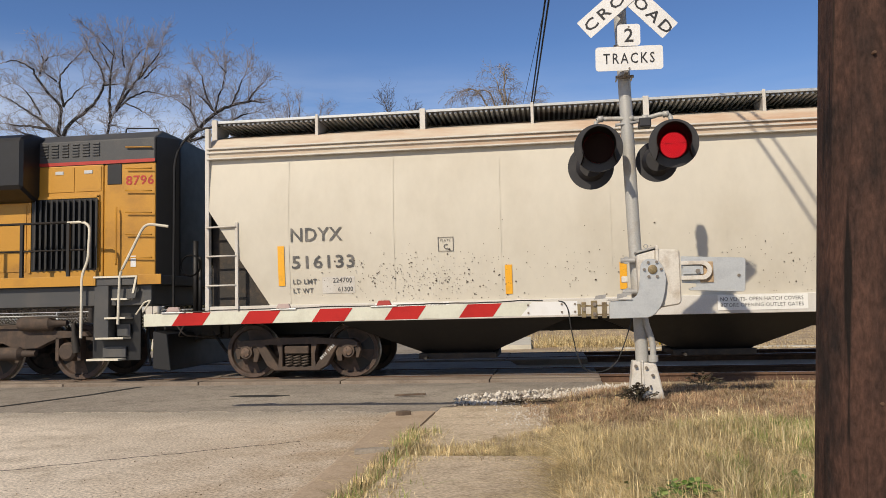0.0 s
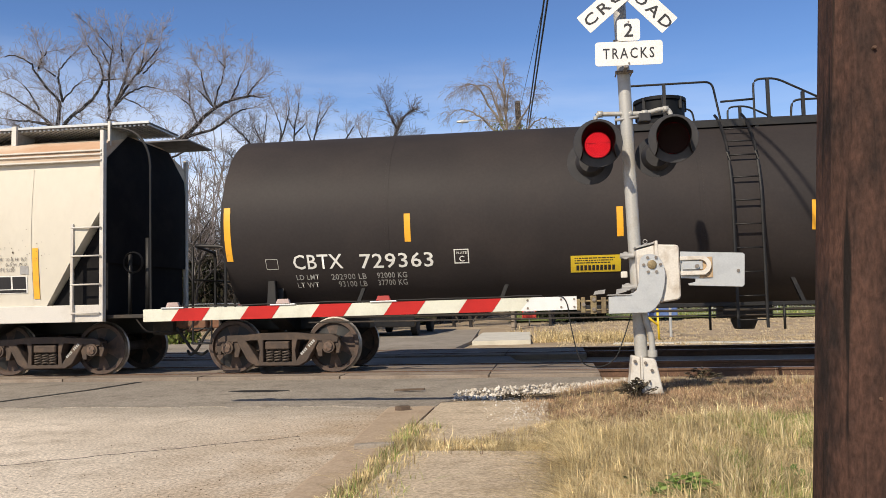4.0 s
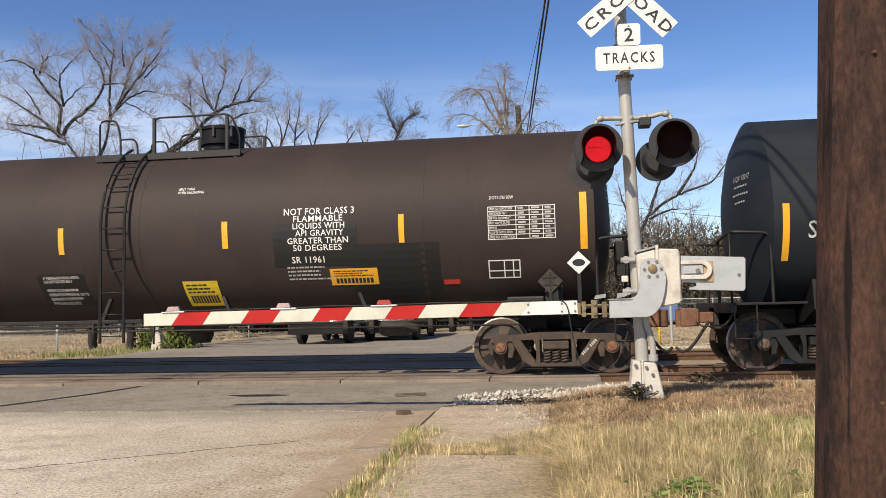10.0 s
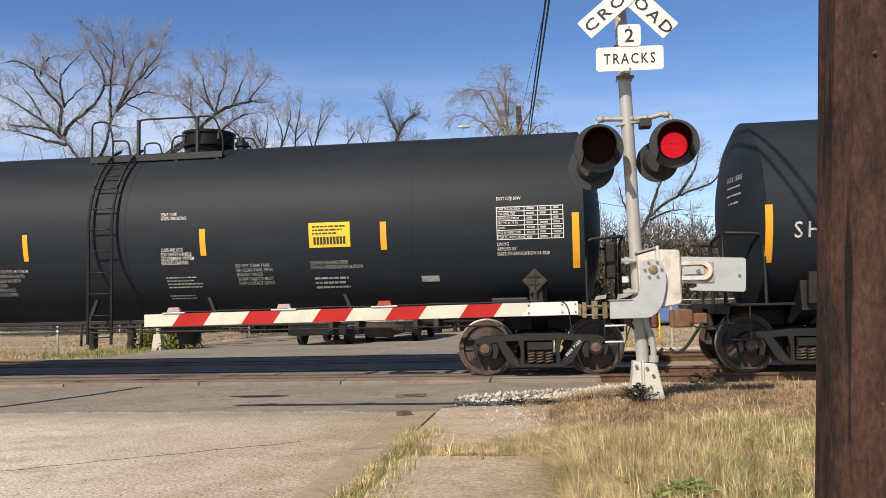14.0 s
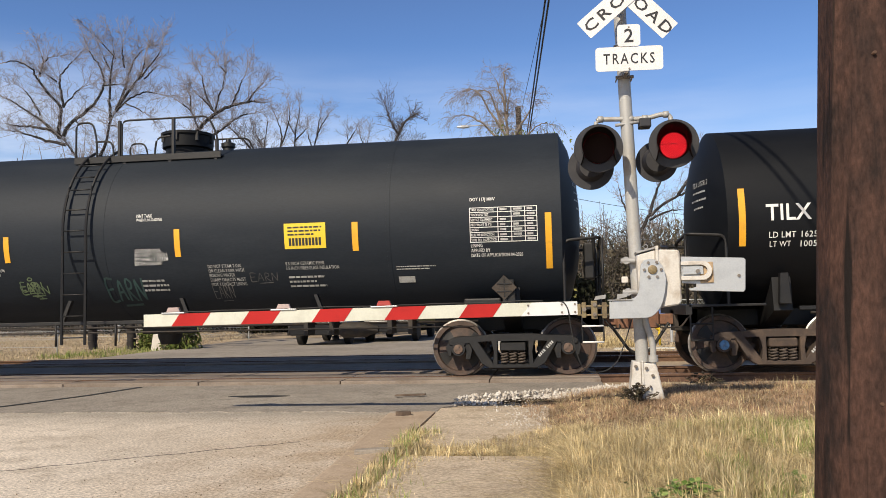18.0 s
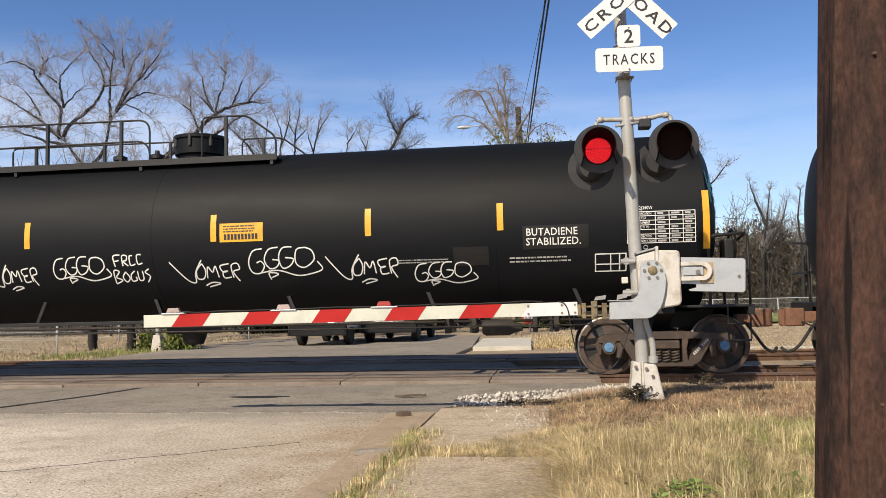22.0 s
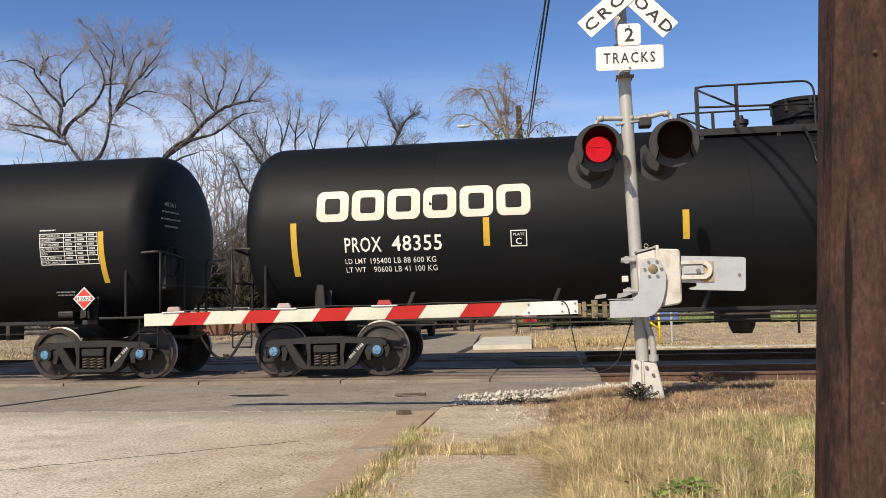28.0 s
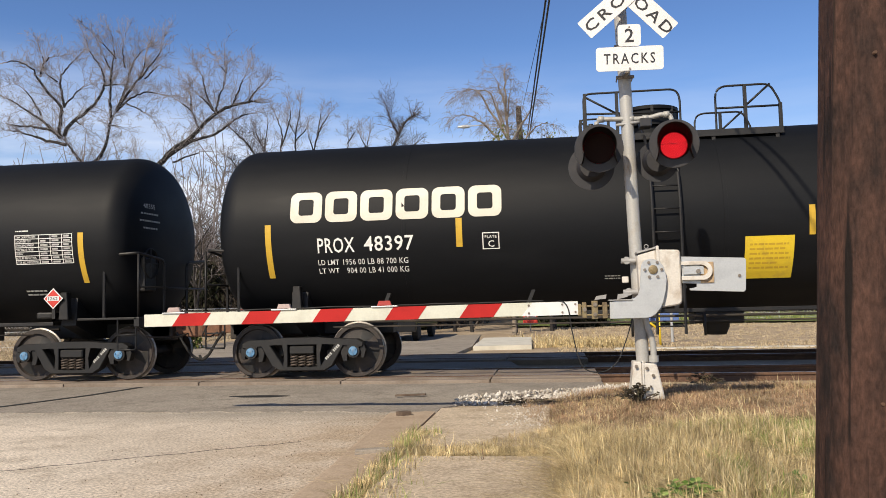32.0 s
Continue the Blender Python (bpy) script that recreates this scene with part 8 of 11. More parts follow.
def markings():
    car, mid, half = TANKS["c2"]
    k = (car, 2.56, 1.6)
    head_words(car, -1, "CBTX 729363", -0.72, 3.08, 0.62, 0.085)
    head_words(car, -1, "-------", -0.72, 2.92, 0.5, 0.03)
    head_words(car, -1, "---------", -0.72, 2.79, 0.58, 0.03)
    head_words(car, -1, "------", -0.72, 2.66, 0.4, 0.03)
    head_words(car, 1, "CBTX 729363", -0.72, 3.08, 0.62, 0.085)
    head_words(car, 1, "-------", -0.72, 2.92, 0.5, 0.03)
    head_words(car, 1, "---------", -0.72, 2.79, 0.58, 0.03)
    head_words(car, 1, "------", -0.72, 2.66, 0.4, 0.03)
    empty_holder(*k, 6.10, 1.389, 0.18)
    patch(*k, "reflector_stripe", -1.29, -1.19, 2.109, 2.567, "yellow_stripe")
    patch(*k, "reflector_stripe", 1.59, 1.68, 2.114, 2.558, "yellow_stripe")
    patch(*k, "reflector_stripe", 4.47, 4.57, 2.113, 2.562, "yellow_stripe")
    patch(*k, "reflector_stripe", 7.58, 7.69, 1.9, 2.8, "yellow_stripe")
    patch(*k, "reflector_stripe", -7.67, -7.56, 1.901, 2.783, "yellow_stripe")
    patch(*k, "reflector_stripe", -4.64, -4.54, 2.133, 2.581, "yellow_stripe")
    lettering(*k, "NOT FOR CLASS 3", 2.97, 2.626, 1.21, 0.111, "white_paint", bold=0.01)
    lettering(*k, "FLAMMABLE", 3.12, 2.516, 0.88, 0.101, "white_paint", bold=0.01)
    lettering(*k, "LIQUIDS WITH", 3.12, 2.396, 0.94, 0.100, "white_paint", bold=0.01)
    lettering(*k, "API GRAVITY", 3.17, 2.287, 0.86, 0.099, "white_paint", bold=0.01)
    lettering(*k, "GREATER THAN", 3.05, 2.161, 1.05, 0.099, "white_paint", bold=0.01)
    lettering(*k, "50 DEGREES", 3.15, 2.043, 0.86, 0.099, "white_paint", bold=0.01)
    lettering(*k, "SR 11961", 3.25, 1.81, 0.56, 0.099, "white_paint", bold=0.01)
    fine_print(*k, 3.05, 1.683, 0.91, 3, 0.064, 0.027, "faded_white")
    outline(*k, 6.16, 7.23, 2.121, 2.623, 0.011, "white_paint", "data_table", rows=7, cols=(0.42, 0.62, 0.82))
    table_print(*k, 6.16, 7.23, 2.121, 2.623)
    small_words(*k, 6.17, 2.665, 0.40, ["DOT117R100W"], 0.06, 0.05, "white_paint")
    outline(*k, 5.21, 5.74, 1.432, 1.709, 0.018, "white_paint", "plate_box", rows=0, cols=(0.5, 0.78))
    patch(*k, "plate_rule", 5.21, 5.74, 1.537, 1.555, "white_paint")
    outline(*k, 6.8, 7.0, 1.766, 1.957, 0.012, "faded_white", "plate_box", rows=0, cols=())
    lettering(*k, "EMPTY LOAD", 6.31, 1.689, 0.44, 0.061, "faded_white", bold=0.002)
    fine_print(*k, 6.3, 1.641, 0.29, 2, 0.057, 0.024, "faded_white")
    patch(*k, "emergency_label", -2.01, -1.23, 1.575, 1.832, "yellow_label", "yellow emergency label with black print", 0.006)
    bars(*k, -1.93, -1.31, 1.606, 1.683, 10)
    fine_print(*k, -1.95, 1.781, 0.66, 3, 0.036, 0.018, "dark_ink", seed=1)
    lettering(*k, "CBTX", -6.54, 1.749, 0.84, 0.230, "white_paint", bold=0.01)
    lettering(*k, "729363", -5.41, 1.737, 1.21, 0.227, "white_paint", bold=0.01)
    lettering(*k, "LD LMT", -6.53, 1.575, 0.39, 0.081, "faded_white", bold=0.004)
    lettering(*k, "202900 LB", -5.93, 1.566, 0.59, 0.089, "faded_white", bold=0.004)
    lettering(*k, "92000 KG", -5.16, 1.573, 0.50, 0.088, "faded_white", bold=0.004)
    lettering(*k, "LT WT", -6.54, 1.449, 0.37, 0.082, "faded_white", bold=0.004)
    lettering(*k, "93100 LB", -5.83, 1.448, 0.48, 0.090, "faded_white", bold=0.004)
    lettering(*k, "37700 KG", -5.16, 1.457, 0.49, 0.089, "faded_white", bold=0.004)
    outline(*k, -3.86, -3.62, 1.767, 1.992, 0.016, "white_paint", "plate_box", rows=0, cols=())
    lettering(*k, "C", -3.78, 1.798, 0.086, 0.086, "white_paint")
    lettering(*k, "PLATE", -3.82, 1.915, 0.168, 0.036, "white_paint", bold=0.004)
    outline(*k, -7.01, -6.8, 1.753, 1.923, 0.01, "faded_white", "plate_box", rows=0, cols=())

    car, mid, half = TANKS["c3"]
    k = (car, 2.56, 1.6)
    head_words(car, -1, "CBTX 729725", -0.72, 3.08, 0.62, 0.085)
    head_words(car, -1, "-------", -0.72, 2.92, 0.5, 0.03)
    head_words(car, -1, "---------", -0.72, 2.79, 0.58, 0.03)
    head_words(car, -1, "------", -0.72, 2.66, 0.4, 0.03)
    head_words(car, 1, "CBTX 729725", -0.72, 3.08, 0.62, 0.085)
    head_words(car, 1, "-------", -0.72, 2.92, 0.5, 0.03)
    head_words(car, 1, "---------", -0.72, 2.79, 0.58, 0.03)
    head_words(car, 1, "------", -0.72, 2.66, 0.4, 0.03)
    empty_holder(*k, 6.85, 1.506, 0.20)
    patch(*k, "reflector_stripe", -4.43, -4.33, 2.188, 2.642, "yellow_stripe")
    patch(*k, "reflector_stripe", -1.45, -1.35, 2.176, 2.625, "yellow_stripe")
    patch(*k, "reflector_stripe", 1.48, 1.58, 2.186, 2.631, "yellow_stripe")
    patch(*k, "reflector_stripe", 4.46, 4.55, 2.188, 2.645, "yellow_stripe")
    patch(*k, "reflector_stripe", 7.34, 7.45, 1.999, 2.887, "yellow_stripe")
    patch(*k, "reflector_stripe", -7.40, -7.29, 1.985, 2.868, "yellow_stripe")
    lettering(*k, "CBTX", -6.9, 2.055, 0.76, 0.239, "white_paint", bold=0.01)
    lettering(*k, "729725", -5.88, 2.057, 1.15, 0.245, "white_paint", bold=0.01)
    lettering(*k, "LD LMT", -6.5, 1.904, 0.40, 0.086, "white_paint", bold=0.004)
    lettering(*k, "200500 LB", -5.91, 1.904, 0.60, 0.094, "white_paint", bold=0.004)
    lettering(*k, "90900 KG", -5.2, 1.904, 0.53, 0.094, "white_paint", bold=0.004)
    lettering(*k, "LT WT", -6.52, 1.761, 0.37, 0.086, "white_paint", bold=0.004)
    lettering(*k, "85 500 LB", -5.86, 1.761, 0.51, 0.094, "white_paint", bold=0.004)
    lettering(*k, "38800 KG", -5.22, 1.762, 0.54, 0.094, "white_paint", bold=0.004)
    outline(*k, -3.92, -3.66, 2.058, 2.309, 0.016, "white_paint", "plate_box", rows=0, cols=())
    lettering(*k, "C", -3.84, 2.093, 0.094, 0.095, "white_paint")
    lettering(*k, "PLATE", -3.88, 2.224, 0.182, 0.040, "white_paint", bold=0.004)
    patch(*k, "black_patch", -1.96, -1.09, 1.212, 1.841, "patch_black", "", 0.004)
    small_words(*k, -1.85, 1.77, 0.66, ['6" FIBERGLASS INSULATION', "DO NOT EXCEED 400 F"], 0.064, 0.046, "white_paint")
    small_words(*k, -1.85, 1.56, 0.74, ["HEATER COILS MAXIMUM", "OPERATING PRESSURE 150 PSI", "EXTERIOR HEATER PIPES", "PIPE CAPS REQUIRED"], 0.075, 0.048, "white_paint")
    patch(*k, "emergency_label", 0.66, 1.28, 1.256, 1.672, "yellow_label", "yellow emergency label with black print", 0.006)
    bars(*k, 0.72, 1.22, 1.306, 1.431, 10)
    fine_print(*k, 0.71, 1.589, 0.52, 3, 0.058, 0.029, "dark_ink", seed=1)
    small_words(*k, 0.66, 3.199, 0.46, ["VENT TANK", "WHEN UNLOADING"], 0.062, 0.045, "white_paint")
    patch(*k, "black_patch", 2.35, 3.77, 1.856, 2.551, "patch_black", "", 0.004)
    patch(*k, "black_patch", 3.66, 5.1, 1.224, 2.18, "patch_black", "", 0.004)
    lettering(*k, "NOT FOR CLASS 3", 2.55, 2.695, 1.18, 0.109, "white_paint", bold=0.01)
    lettering(*k, "FLAMMABLE", 2.71, 2.579, 0.83, 0.098, "white_paint", bold=0.01)
    lettering(*k, "LIQUIDS WITH", 2.7, 2.463, 0.87, 0.096, "white_paint", bold=0.01)
    lettering(*k, "API GRAVITY", 2.74, 2.347, 0.81, 0.096, "white_paint", bold=0.01)
    lettering(*k, "GREATER THAN", 2.6, 2.224, 1.02, 0.095, "white_paint", bold=0.01)
    lettering(*k, "50 DEGREES", 2.69, 2.11, 0.82, 0.095, "white_paint", bold=0.01)
    lettering(*k, "SR 11961", 2.65, 1.915, 0.55, 0.104, "white_paint", bold=0.01)
    fine_print(*k, 2.55, 1.830, 0.78, 4, 0.062, 0.026, "faded_white")
    patch(*k, "emergency_label", 3.26, 4.06, 1.542, 1.807, "yellow_stripe", "yellow emergency label with black print", 0.006)
    bars(*k, 3.34, 3.98, 1.574, 1.653, 10)
    fine_print(*k, 3.32, 1.754, 0.67, 3, 0.037, 0.019, "dark_ink", seed=1)
    outline(*k, 5.9, 6.96, 2.184, 2.706, 0.011, "white_paint", "data_table", rows=7, cols=(0.42, 0.62, 0.82))
    table_print(*k, 5.9, 6.96, 2.184, 2.706)
    small_words(*k, 5.93, 2.824, 0.38, ["DOT117R100W"], 0.06, 0.052, "white_paint")
    outline(*k, 5.88, 6.39, 1.583, 1.869, 0.018, "white_paint", "plate_box", rows=0, cols=(0.5, 0.78))
    patch(*k, "plate_rule", 5.88, 6.39, 1.692, 1.710, "white_paint")
    diamond(*k, 7.30, 1.782, 0.18, "")
    patch(*k, "red_bar", 5.14, 5.4, 1.51, 1.585, "placard_red", "", 0.006)

    car, mid, half = TANKS["c4"]
    k = (car, 2.56, 1.6)
    head_words(car, -1, "SHQX 13017", -0.72, 3.08, 0.62, 0.085)
    head_words(car, -1, "-------", -0.72, 2.92, 0.5, 0.03)
    head_words(car, -1, "---------", -0.72, 2.79, 0.58, 0.03)
    head_words(car, -1, "------", -0.72, 2.66, 0.4, 0.03)
    head_words(car, 1, "SHQX 13017", -0.72, 3.08, 0.62, 0.085)
    head_words(car, 1, "-------", -0.72, 2.92, 0.5, 0.03)
    head_words(car, 1, "---------", -0.72, 2.79, 0.58, 0.03)
    head_words(car, 1, "------", -0.72, 2.66, 0.4, 0.03)
    empty_holder(*k, 6.86, 1.536, 0.20)
    patch(*k, "reflector_stripe", -4.49, -4.39, 2.089, 2.551, "yellow_stripe")
    patch(*k, "reflector_stripe", -1.86, -1.77, 2.1, 2.551, "yellow_stripe")
    patch(*k, "reflector_stripe", 1.34, 1.44, 2.097, 2.541, "yellow_stripe")
    patch(*k, "reflector_stripe", 4.41, 4.51, 2.099, 2.547, "yellow_stripe")
    patch(*k, "reflector_stripe", -7.55, -7.45, 1.722, 2.58, "yellow_stripe")
    patch(*k, "reflector_stripe", 7.47, 7.58, 1.722, 2.579, "yellow_stripe")
    lettering(*k, "SHQX", -7.18, 2.056, 0.99, 0.254, "worn_white", bold=0.004, spacing=1.35)
    lettering(*k, "13017", -5.98, 2.051, 1.04, 0.250, "worn_white", bold=0.004, spacing=1.35)
    lettering(*k, "192200 LB", -6.04, 1.901, 0.54, 0.094, "white_paint", bold=0.004)
    lettering(*k, "87150 KG", -5.35, 1.9, 0.53, 0.094, "white_paint", bold=0.004)
    lettering(*k, "LD LMT", -6.57, 1.898, 0.42, 0.095, "white_paint", bold=0.004)
    lettering(*k, "93800 LB", -5.99, 1.767, 0.45, 0.094, "white_paint", bold=0.004)
    lettering(*k, "42550 KG", -5.35, 1.758, 0.51, 0.094, "white_paint", bold=0.004)
    lettering(*k, "LT WT", -6.59, 1.764, 0.39, 0.086, "white_paint", bold=0.004)
    outline(*k, -4.0, -3.73, 2.067, 2.313, 0.016, "white_paint", "plate_box", rows=0, cols=())
    lettering(*k, "C", -3.91, 2.101, 0.097, 0.093, "white_paint")
    lettering(*k, "PLATE", -3.96, 2.229, 0.189, 0.039, "white_paint", bold=0.004)
    lettering(*k, "VENT TANK", 0.66, 2.775, 0.28, 0.055, "white_paint", bold=0.002)
    lettering(*k, "WHEN UNLOADING", 0.66, 2.706, 0.45, 0.056, "white_paint", bold=0.002)
    lettering(*k, "CLOSE AND LOCK", 0.65, 2.181, 0.39, 0.058, "white_paint", bold=0.002)
    lettering(*k, "EOV SAFETY HANDLE", 0.64, 2.107, 0.54, 0.058, "white_paint", bold=0.002)
    lettering(*k, "SECUREMENT SYSTEM", 0.64, 2.036, 0.57, 0.057, "white_paint", bold=0.002)
    lettering(*k, "BEFORE LOADING", 0.63, 1.967, 0.47, 0.057, "white_paint", bold=0.002)
    fine_print(*k, 0.65, 1.741, 0.67, 4, 0.053, 0.022, "faded_white")
    small_words(*k, 1.92, 1.89, 0.62, ["DO NOT STEAM TANK", "OR CLEAN TANK WITH", "BOILING WATER", "SHARP OBJECTS MUST", "NOT CONTACT LINING"], 0.072, 0.052)
    small_words(*k, -4.05, 1.90, 0.70, ["THERMAL PROTECTION", "SYSTEM EQUIPPED"], 0.09, 0.058)
    small_words(*k, -2.75, 1.91, 0.92, ["EXTERIOR HEATER PIPES MAXIMUM", "OPERATING PRESSURE 100 PSI", "DO NOT EXCEED 240 DEG F", "TESTED 04-2020", "NO INLET OR OUTLET", "PIPE CAPS REQUIRED"], 0.078, 0.052)
    fine_print(*k, 0.62, 1.442, 0.46, 2, 0.045, 0.019, "faded_white")
    patch(*k, "emergency_label", 3.22, 3.91, 2.167, 2.569, "yellow_label", "yellow emergency label with black print", 0.006)
    bars(*k, 3.29, 3.84, 2.215, 2.336, 10)
    fine_print(*k, 3.28, 2.489, 0.58, 3, 0.056, 0.028, "dark_ink", seed=1)
    small_words(*k, 3.2, 1.90, 0.88, ["0.5 INCH CERAMIC FIBER", "3.5 INCH FIBERGLASS INSULATION"], 0.075, 0.054)
    fine_print(*k, 3.24, 1.66, 0.66, 3, 0.073, 0.031, "faded_white")
    outline(*k, 6.29, 7.34, 2.19, 2.708, 0.011, "white_paint", "data_table", rows=7, cols=(0.42, 0.62, 0.82))
    table_print(*k, 6.29, 7.34, 2.19, 2.708)
    small_words(*k, 6.3, 2.816, 0.38, ["DOT117J100W"], 0.06, 0.052, "white_paint")
    small_words(*k, 6.29, 2.10, 0.82, ["LINING", "APPLIED BY", "DATE OF APPLICATION 04-2020"], 0.076, 0.052, "white_paint")
    patch(*k, "paper_label", 5.03, 5.32, 1.575, 1.667, "faded_white", "", 0.006)
    scrawl(*k, [(-4.37, 1.689), (-4.51, 1.573), (-4.64, 1.474), (-4.79, 1.415), (-4.92, 1.433), (-4.97, 1.536), (-4.93, 1.685), (-4.90, 1.833), (-4.87, 1.959), (-4.77, 2.066), (-4.62, 2.146), (-4.50, 2.167), (-4.40, 2.104), (-4.31, 1.971), (-4.28, 1.819), (-4.37, 1.684)], 0.032, "graffiti_green", label="pale green bubble graffiti")
    scrawl(*k, [(-4.02, 1.786), (-4.08, 1.646), (-4.19, 1.555), (-4.31, 1.544), (-4.38, 1.601), (-4.42, 1.692), (-4.46, 1.802), (-4.46, 1.934), (-4.38, 2.077), (-4.27, 2.195), (-4.18, 2.246), (-4.09, 2.217), (-3.99, 2.138), (-3.95, 2.038), (-3.97, 1.920), (-4.02, 1.780)], 0.032, "graffiti_green", label="pale green bubble graffiti")
    scrawl(*k, [(-3.64, 1.804), (-3.70, 1.658), (-3.81, 1.570), (-3.91, 1.563), (-3.97, 1.620), (-4.02, 1.709), (-4.06, 1.821), (-4.04, 1.962), (-3.96, 2.115), (-3.87, 2.236), (-3.80, 2.282), (-3.71, 2.251), (-3.62, 2.174), (-3.59, 2.075), (-3.61, 1.949), (-3.64, 1.798)], 0.032, "graffiti_green", label="pale green bubble graffiti")
    scrawl(*k, [(-3.23, 1.822), (-3.29, 1.672), (-3.41, 1.586), (-3.52, 1.583), (-3.59, 1.637), (-3.64, 1.723), (-3.69, 1.840), (-3.67, 1.991), (-3.59, 2.153), (-3.50, 2.274), (-3.42, 2.315), (-3.32, 2.283), (-3.23, 2.211), (-3.19, 2.112), (-3.20, 1.978), (-3.23, 1.815)], 0.032, "graffiti_green", label="pale green bubble graffiti")
    scrawl(*k, [(-2.78, 1.797), (-2.88, 1.701), (-3.00, 1.637), (-3.11, 1.600), (-3.22, 1.604), (-3.30, 1.672), (-3.30, 1.795), (-3.25, 1.936), (-3.21, 2.052), (-3.16, 2.131), (-3.05, 2.180), (-2.93, 2.198), (-2.86, 2.163), (-2.79, 2.063), (-2.75, 1.924), (-2.78, 1.793)], 0.032, "graffiti_green", label="pale green bubble graffiti")
    scrawl(*k, [(-4.47, 1.764), (-4.51, 1.718), (-4.57, 1.695), (-4.62, 1.691), (-4.67, 1.700), (-4.71, 1.725), (-4.73, 1.769), (-4.70, 1.828), (-4.66, 1.882), (-4.63, 1.917), (-4.58, 1.929), (-4.53, 1.925), (-4.49, 1.909), (-4.48, 1.875), (-4.47, 1.822), (-4.48, 1.762)], 0.032, "graffiti_green", label="pale green bubble graffiti")
    scrawl(*k, [(-3.29, 2.029), (-3.32, 1.996), (-3.34, 1.968), (-3.38, 1.955), (-3.41, 1.964), (-3.43, 1.993), (-3.43, 2.030), (-3.44, 2.066), (-3.43, 2.100), (-3.40, 2.131), (-3.36, 2.152), (-3.33, 2.155), (-3.30, 2.134), (-3.28, 2.099), (-3.27, 2.062), (-3.29, 2.027)], 0.032, "graffiti_green", label="pale green bubble graffiti")
    scrawl(*k, [(-3.39, 1.769), (-3.40, 1.735), (-3.44, 1.716), (-3.48, 1.716), (-3.50, 1.728), (-3.52, 1.748), (-3.54, 1.774), (-3.54, 1.808), (-3.51, 1.845), (-3.48, 1.872), (-3.45, 1.881), (-3.42, 1.873), (-3.39, 1.857), (-3.38, 1.834), (-3.38, 1.804), (-3.39, 1.767)], 0.032, "graffiti_green", label="pale green bubble graffiti")
    scrawl(*k, [(-2.93, 1.901), (-2.96, 1.861), (-2.99, 1.826), (-3.03, 1.812), (-3.06, 1.825), (-3.08, 1.860), (-3.09, 1.903), (-3.09, 1.946), (-3.08, 1.987), (-3.04, 2.026), (-3.00, 2.051), (-2.97, 2.052), (-2.93, 2.025), (-2.91, 1.984), (-2.91, 1.941), (-2.93, 1.900)], 0.032, "graffiti_green", label="pale green bubble graffiti")
    scrawl(*k, tag_loops(-5.08, 2.065, 0.36, 0.21, 2, 7), 0.045, "graffiti_green", label="pale green bubble graffiti")

    car, mid, half = TANKS["c5"]
    k = (car, 2.56, 1.6)
    head_words(car, -1, "SHQX 13005", -0.72, 3.08, 0.62, 0.085)
    head_words(car, -1, "-------", -0.72, 2.92, 0.5, 0.03)
    head_words(car, -1, "---------", -0.72, 2.79, 0.58, 0.03)
    head_words(car, -1, "------", -0.72, 2.66, 0.4, 0.03)
    head_words(car, 1, "SHQX 13005", -0.72, 3.08, 0.62, 0.085)
    head_words(car, 1, "-------", -0.72, 2.92, 0.5, 0.03)
    head_words(car, 1, "---------", -0.72, 2.79, 0.58, 0.03)
    head_words(car, 1, "------", -0.72, 2.66, 0.4, 0.03)
    empty_holder(*k, 6.84, 1.439, 0.20)
    outline(*k, -4.15, -3.87, 2.06, 2.304, 0.016, "white_paint", "plate_box", rows=0, cols=())
    lettering(*k, "C", -4.06, 2.094, 0.101, 0.093, "white_paint")
    lettering(*k, "PLATE", -4.11, 2.221, 0.196, 0.039, "white_paint", bold=0.004)
    draw_tag(*k, TAG_ROUND, -6.2, 1.431, 1.52, 0.40, 0.04, "graffiti_dim", "faint teal graffiti")
    draw_tag(*k, TAG_CAPS, -4.12, 1.406, 1.02, 0.38, 0.045, "graffiti_dim", "faint teal graffiti")
    draw_tag(*k, TAG_HALO, -1.58, 1.589, 0.39, 0.16, 0.02, "graffiti_green", "small green graffiti tag")
    draw_tag(*k, TAG_CAPS, -0.0, 1.385, 0.66, 0.38, 0.035, "graffiti_dim", "faint teal graffiti")
    patch(*k, "reflector_stripe", -7.65, -7.54, 1.718, 2.584, "yellow_stripe")
    patch(*k, "reflector_stripe", -4.53, -4.43, 2.115, 2.532, "yellow_stripe")
    patch(*k, "reflector_stripe", -1.75, -1.65, 2.083, 2.526, "yellow_stripe")
    patch(*k, "reflector_stripe", 1.36, 1.46, 2.092, 2.551, "yellow_stripe")
    patch(*k, "reflector_stripe", 4.41, 4.51, 2.097, 2.56, "yellow_stripe")
    patch(*k, "reflector_stripe", 7.52, 7.62, 1.728, 2.595, "yellow_stripe")
    lettering(*k, "SHQX", -7.23, 2.077, 0.97, 0.240, "worn_white", bold=0.004, spacing=1.35)
    lettering(*k, "13005", -6.07, 2.07, 1.11, 0.245, "worn_white", bold=0.004, spacing=1.35)
    lettering(*k, "LD LMT", -6.57, 1.929, 0.41, 0.076, "faded_white", bold=0.004)
    lettering(*k, "192800 LB", -6.05, 1.926, 0.59, 0.085, "faded_white", bold=0.004)
    lettering(*k, "87450 KG", -5.36, 1.922, 0.54, 0.084, "faded_white", bold=0.004)
    lettering(*k, "93200 LB", -5.93, 1.798, 0.48, 0.076, "faded_white", bold=0.004)
    lettering(*k, "42250 KG", -5.35, 1.788, 0.54, 0.084, "faded_white", bold=0.004)
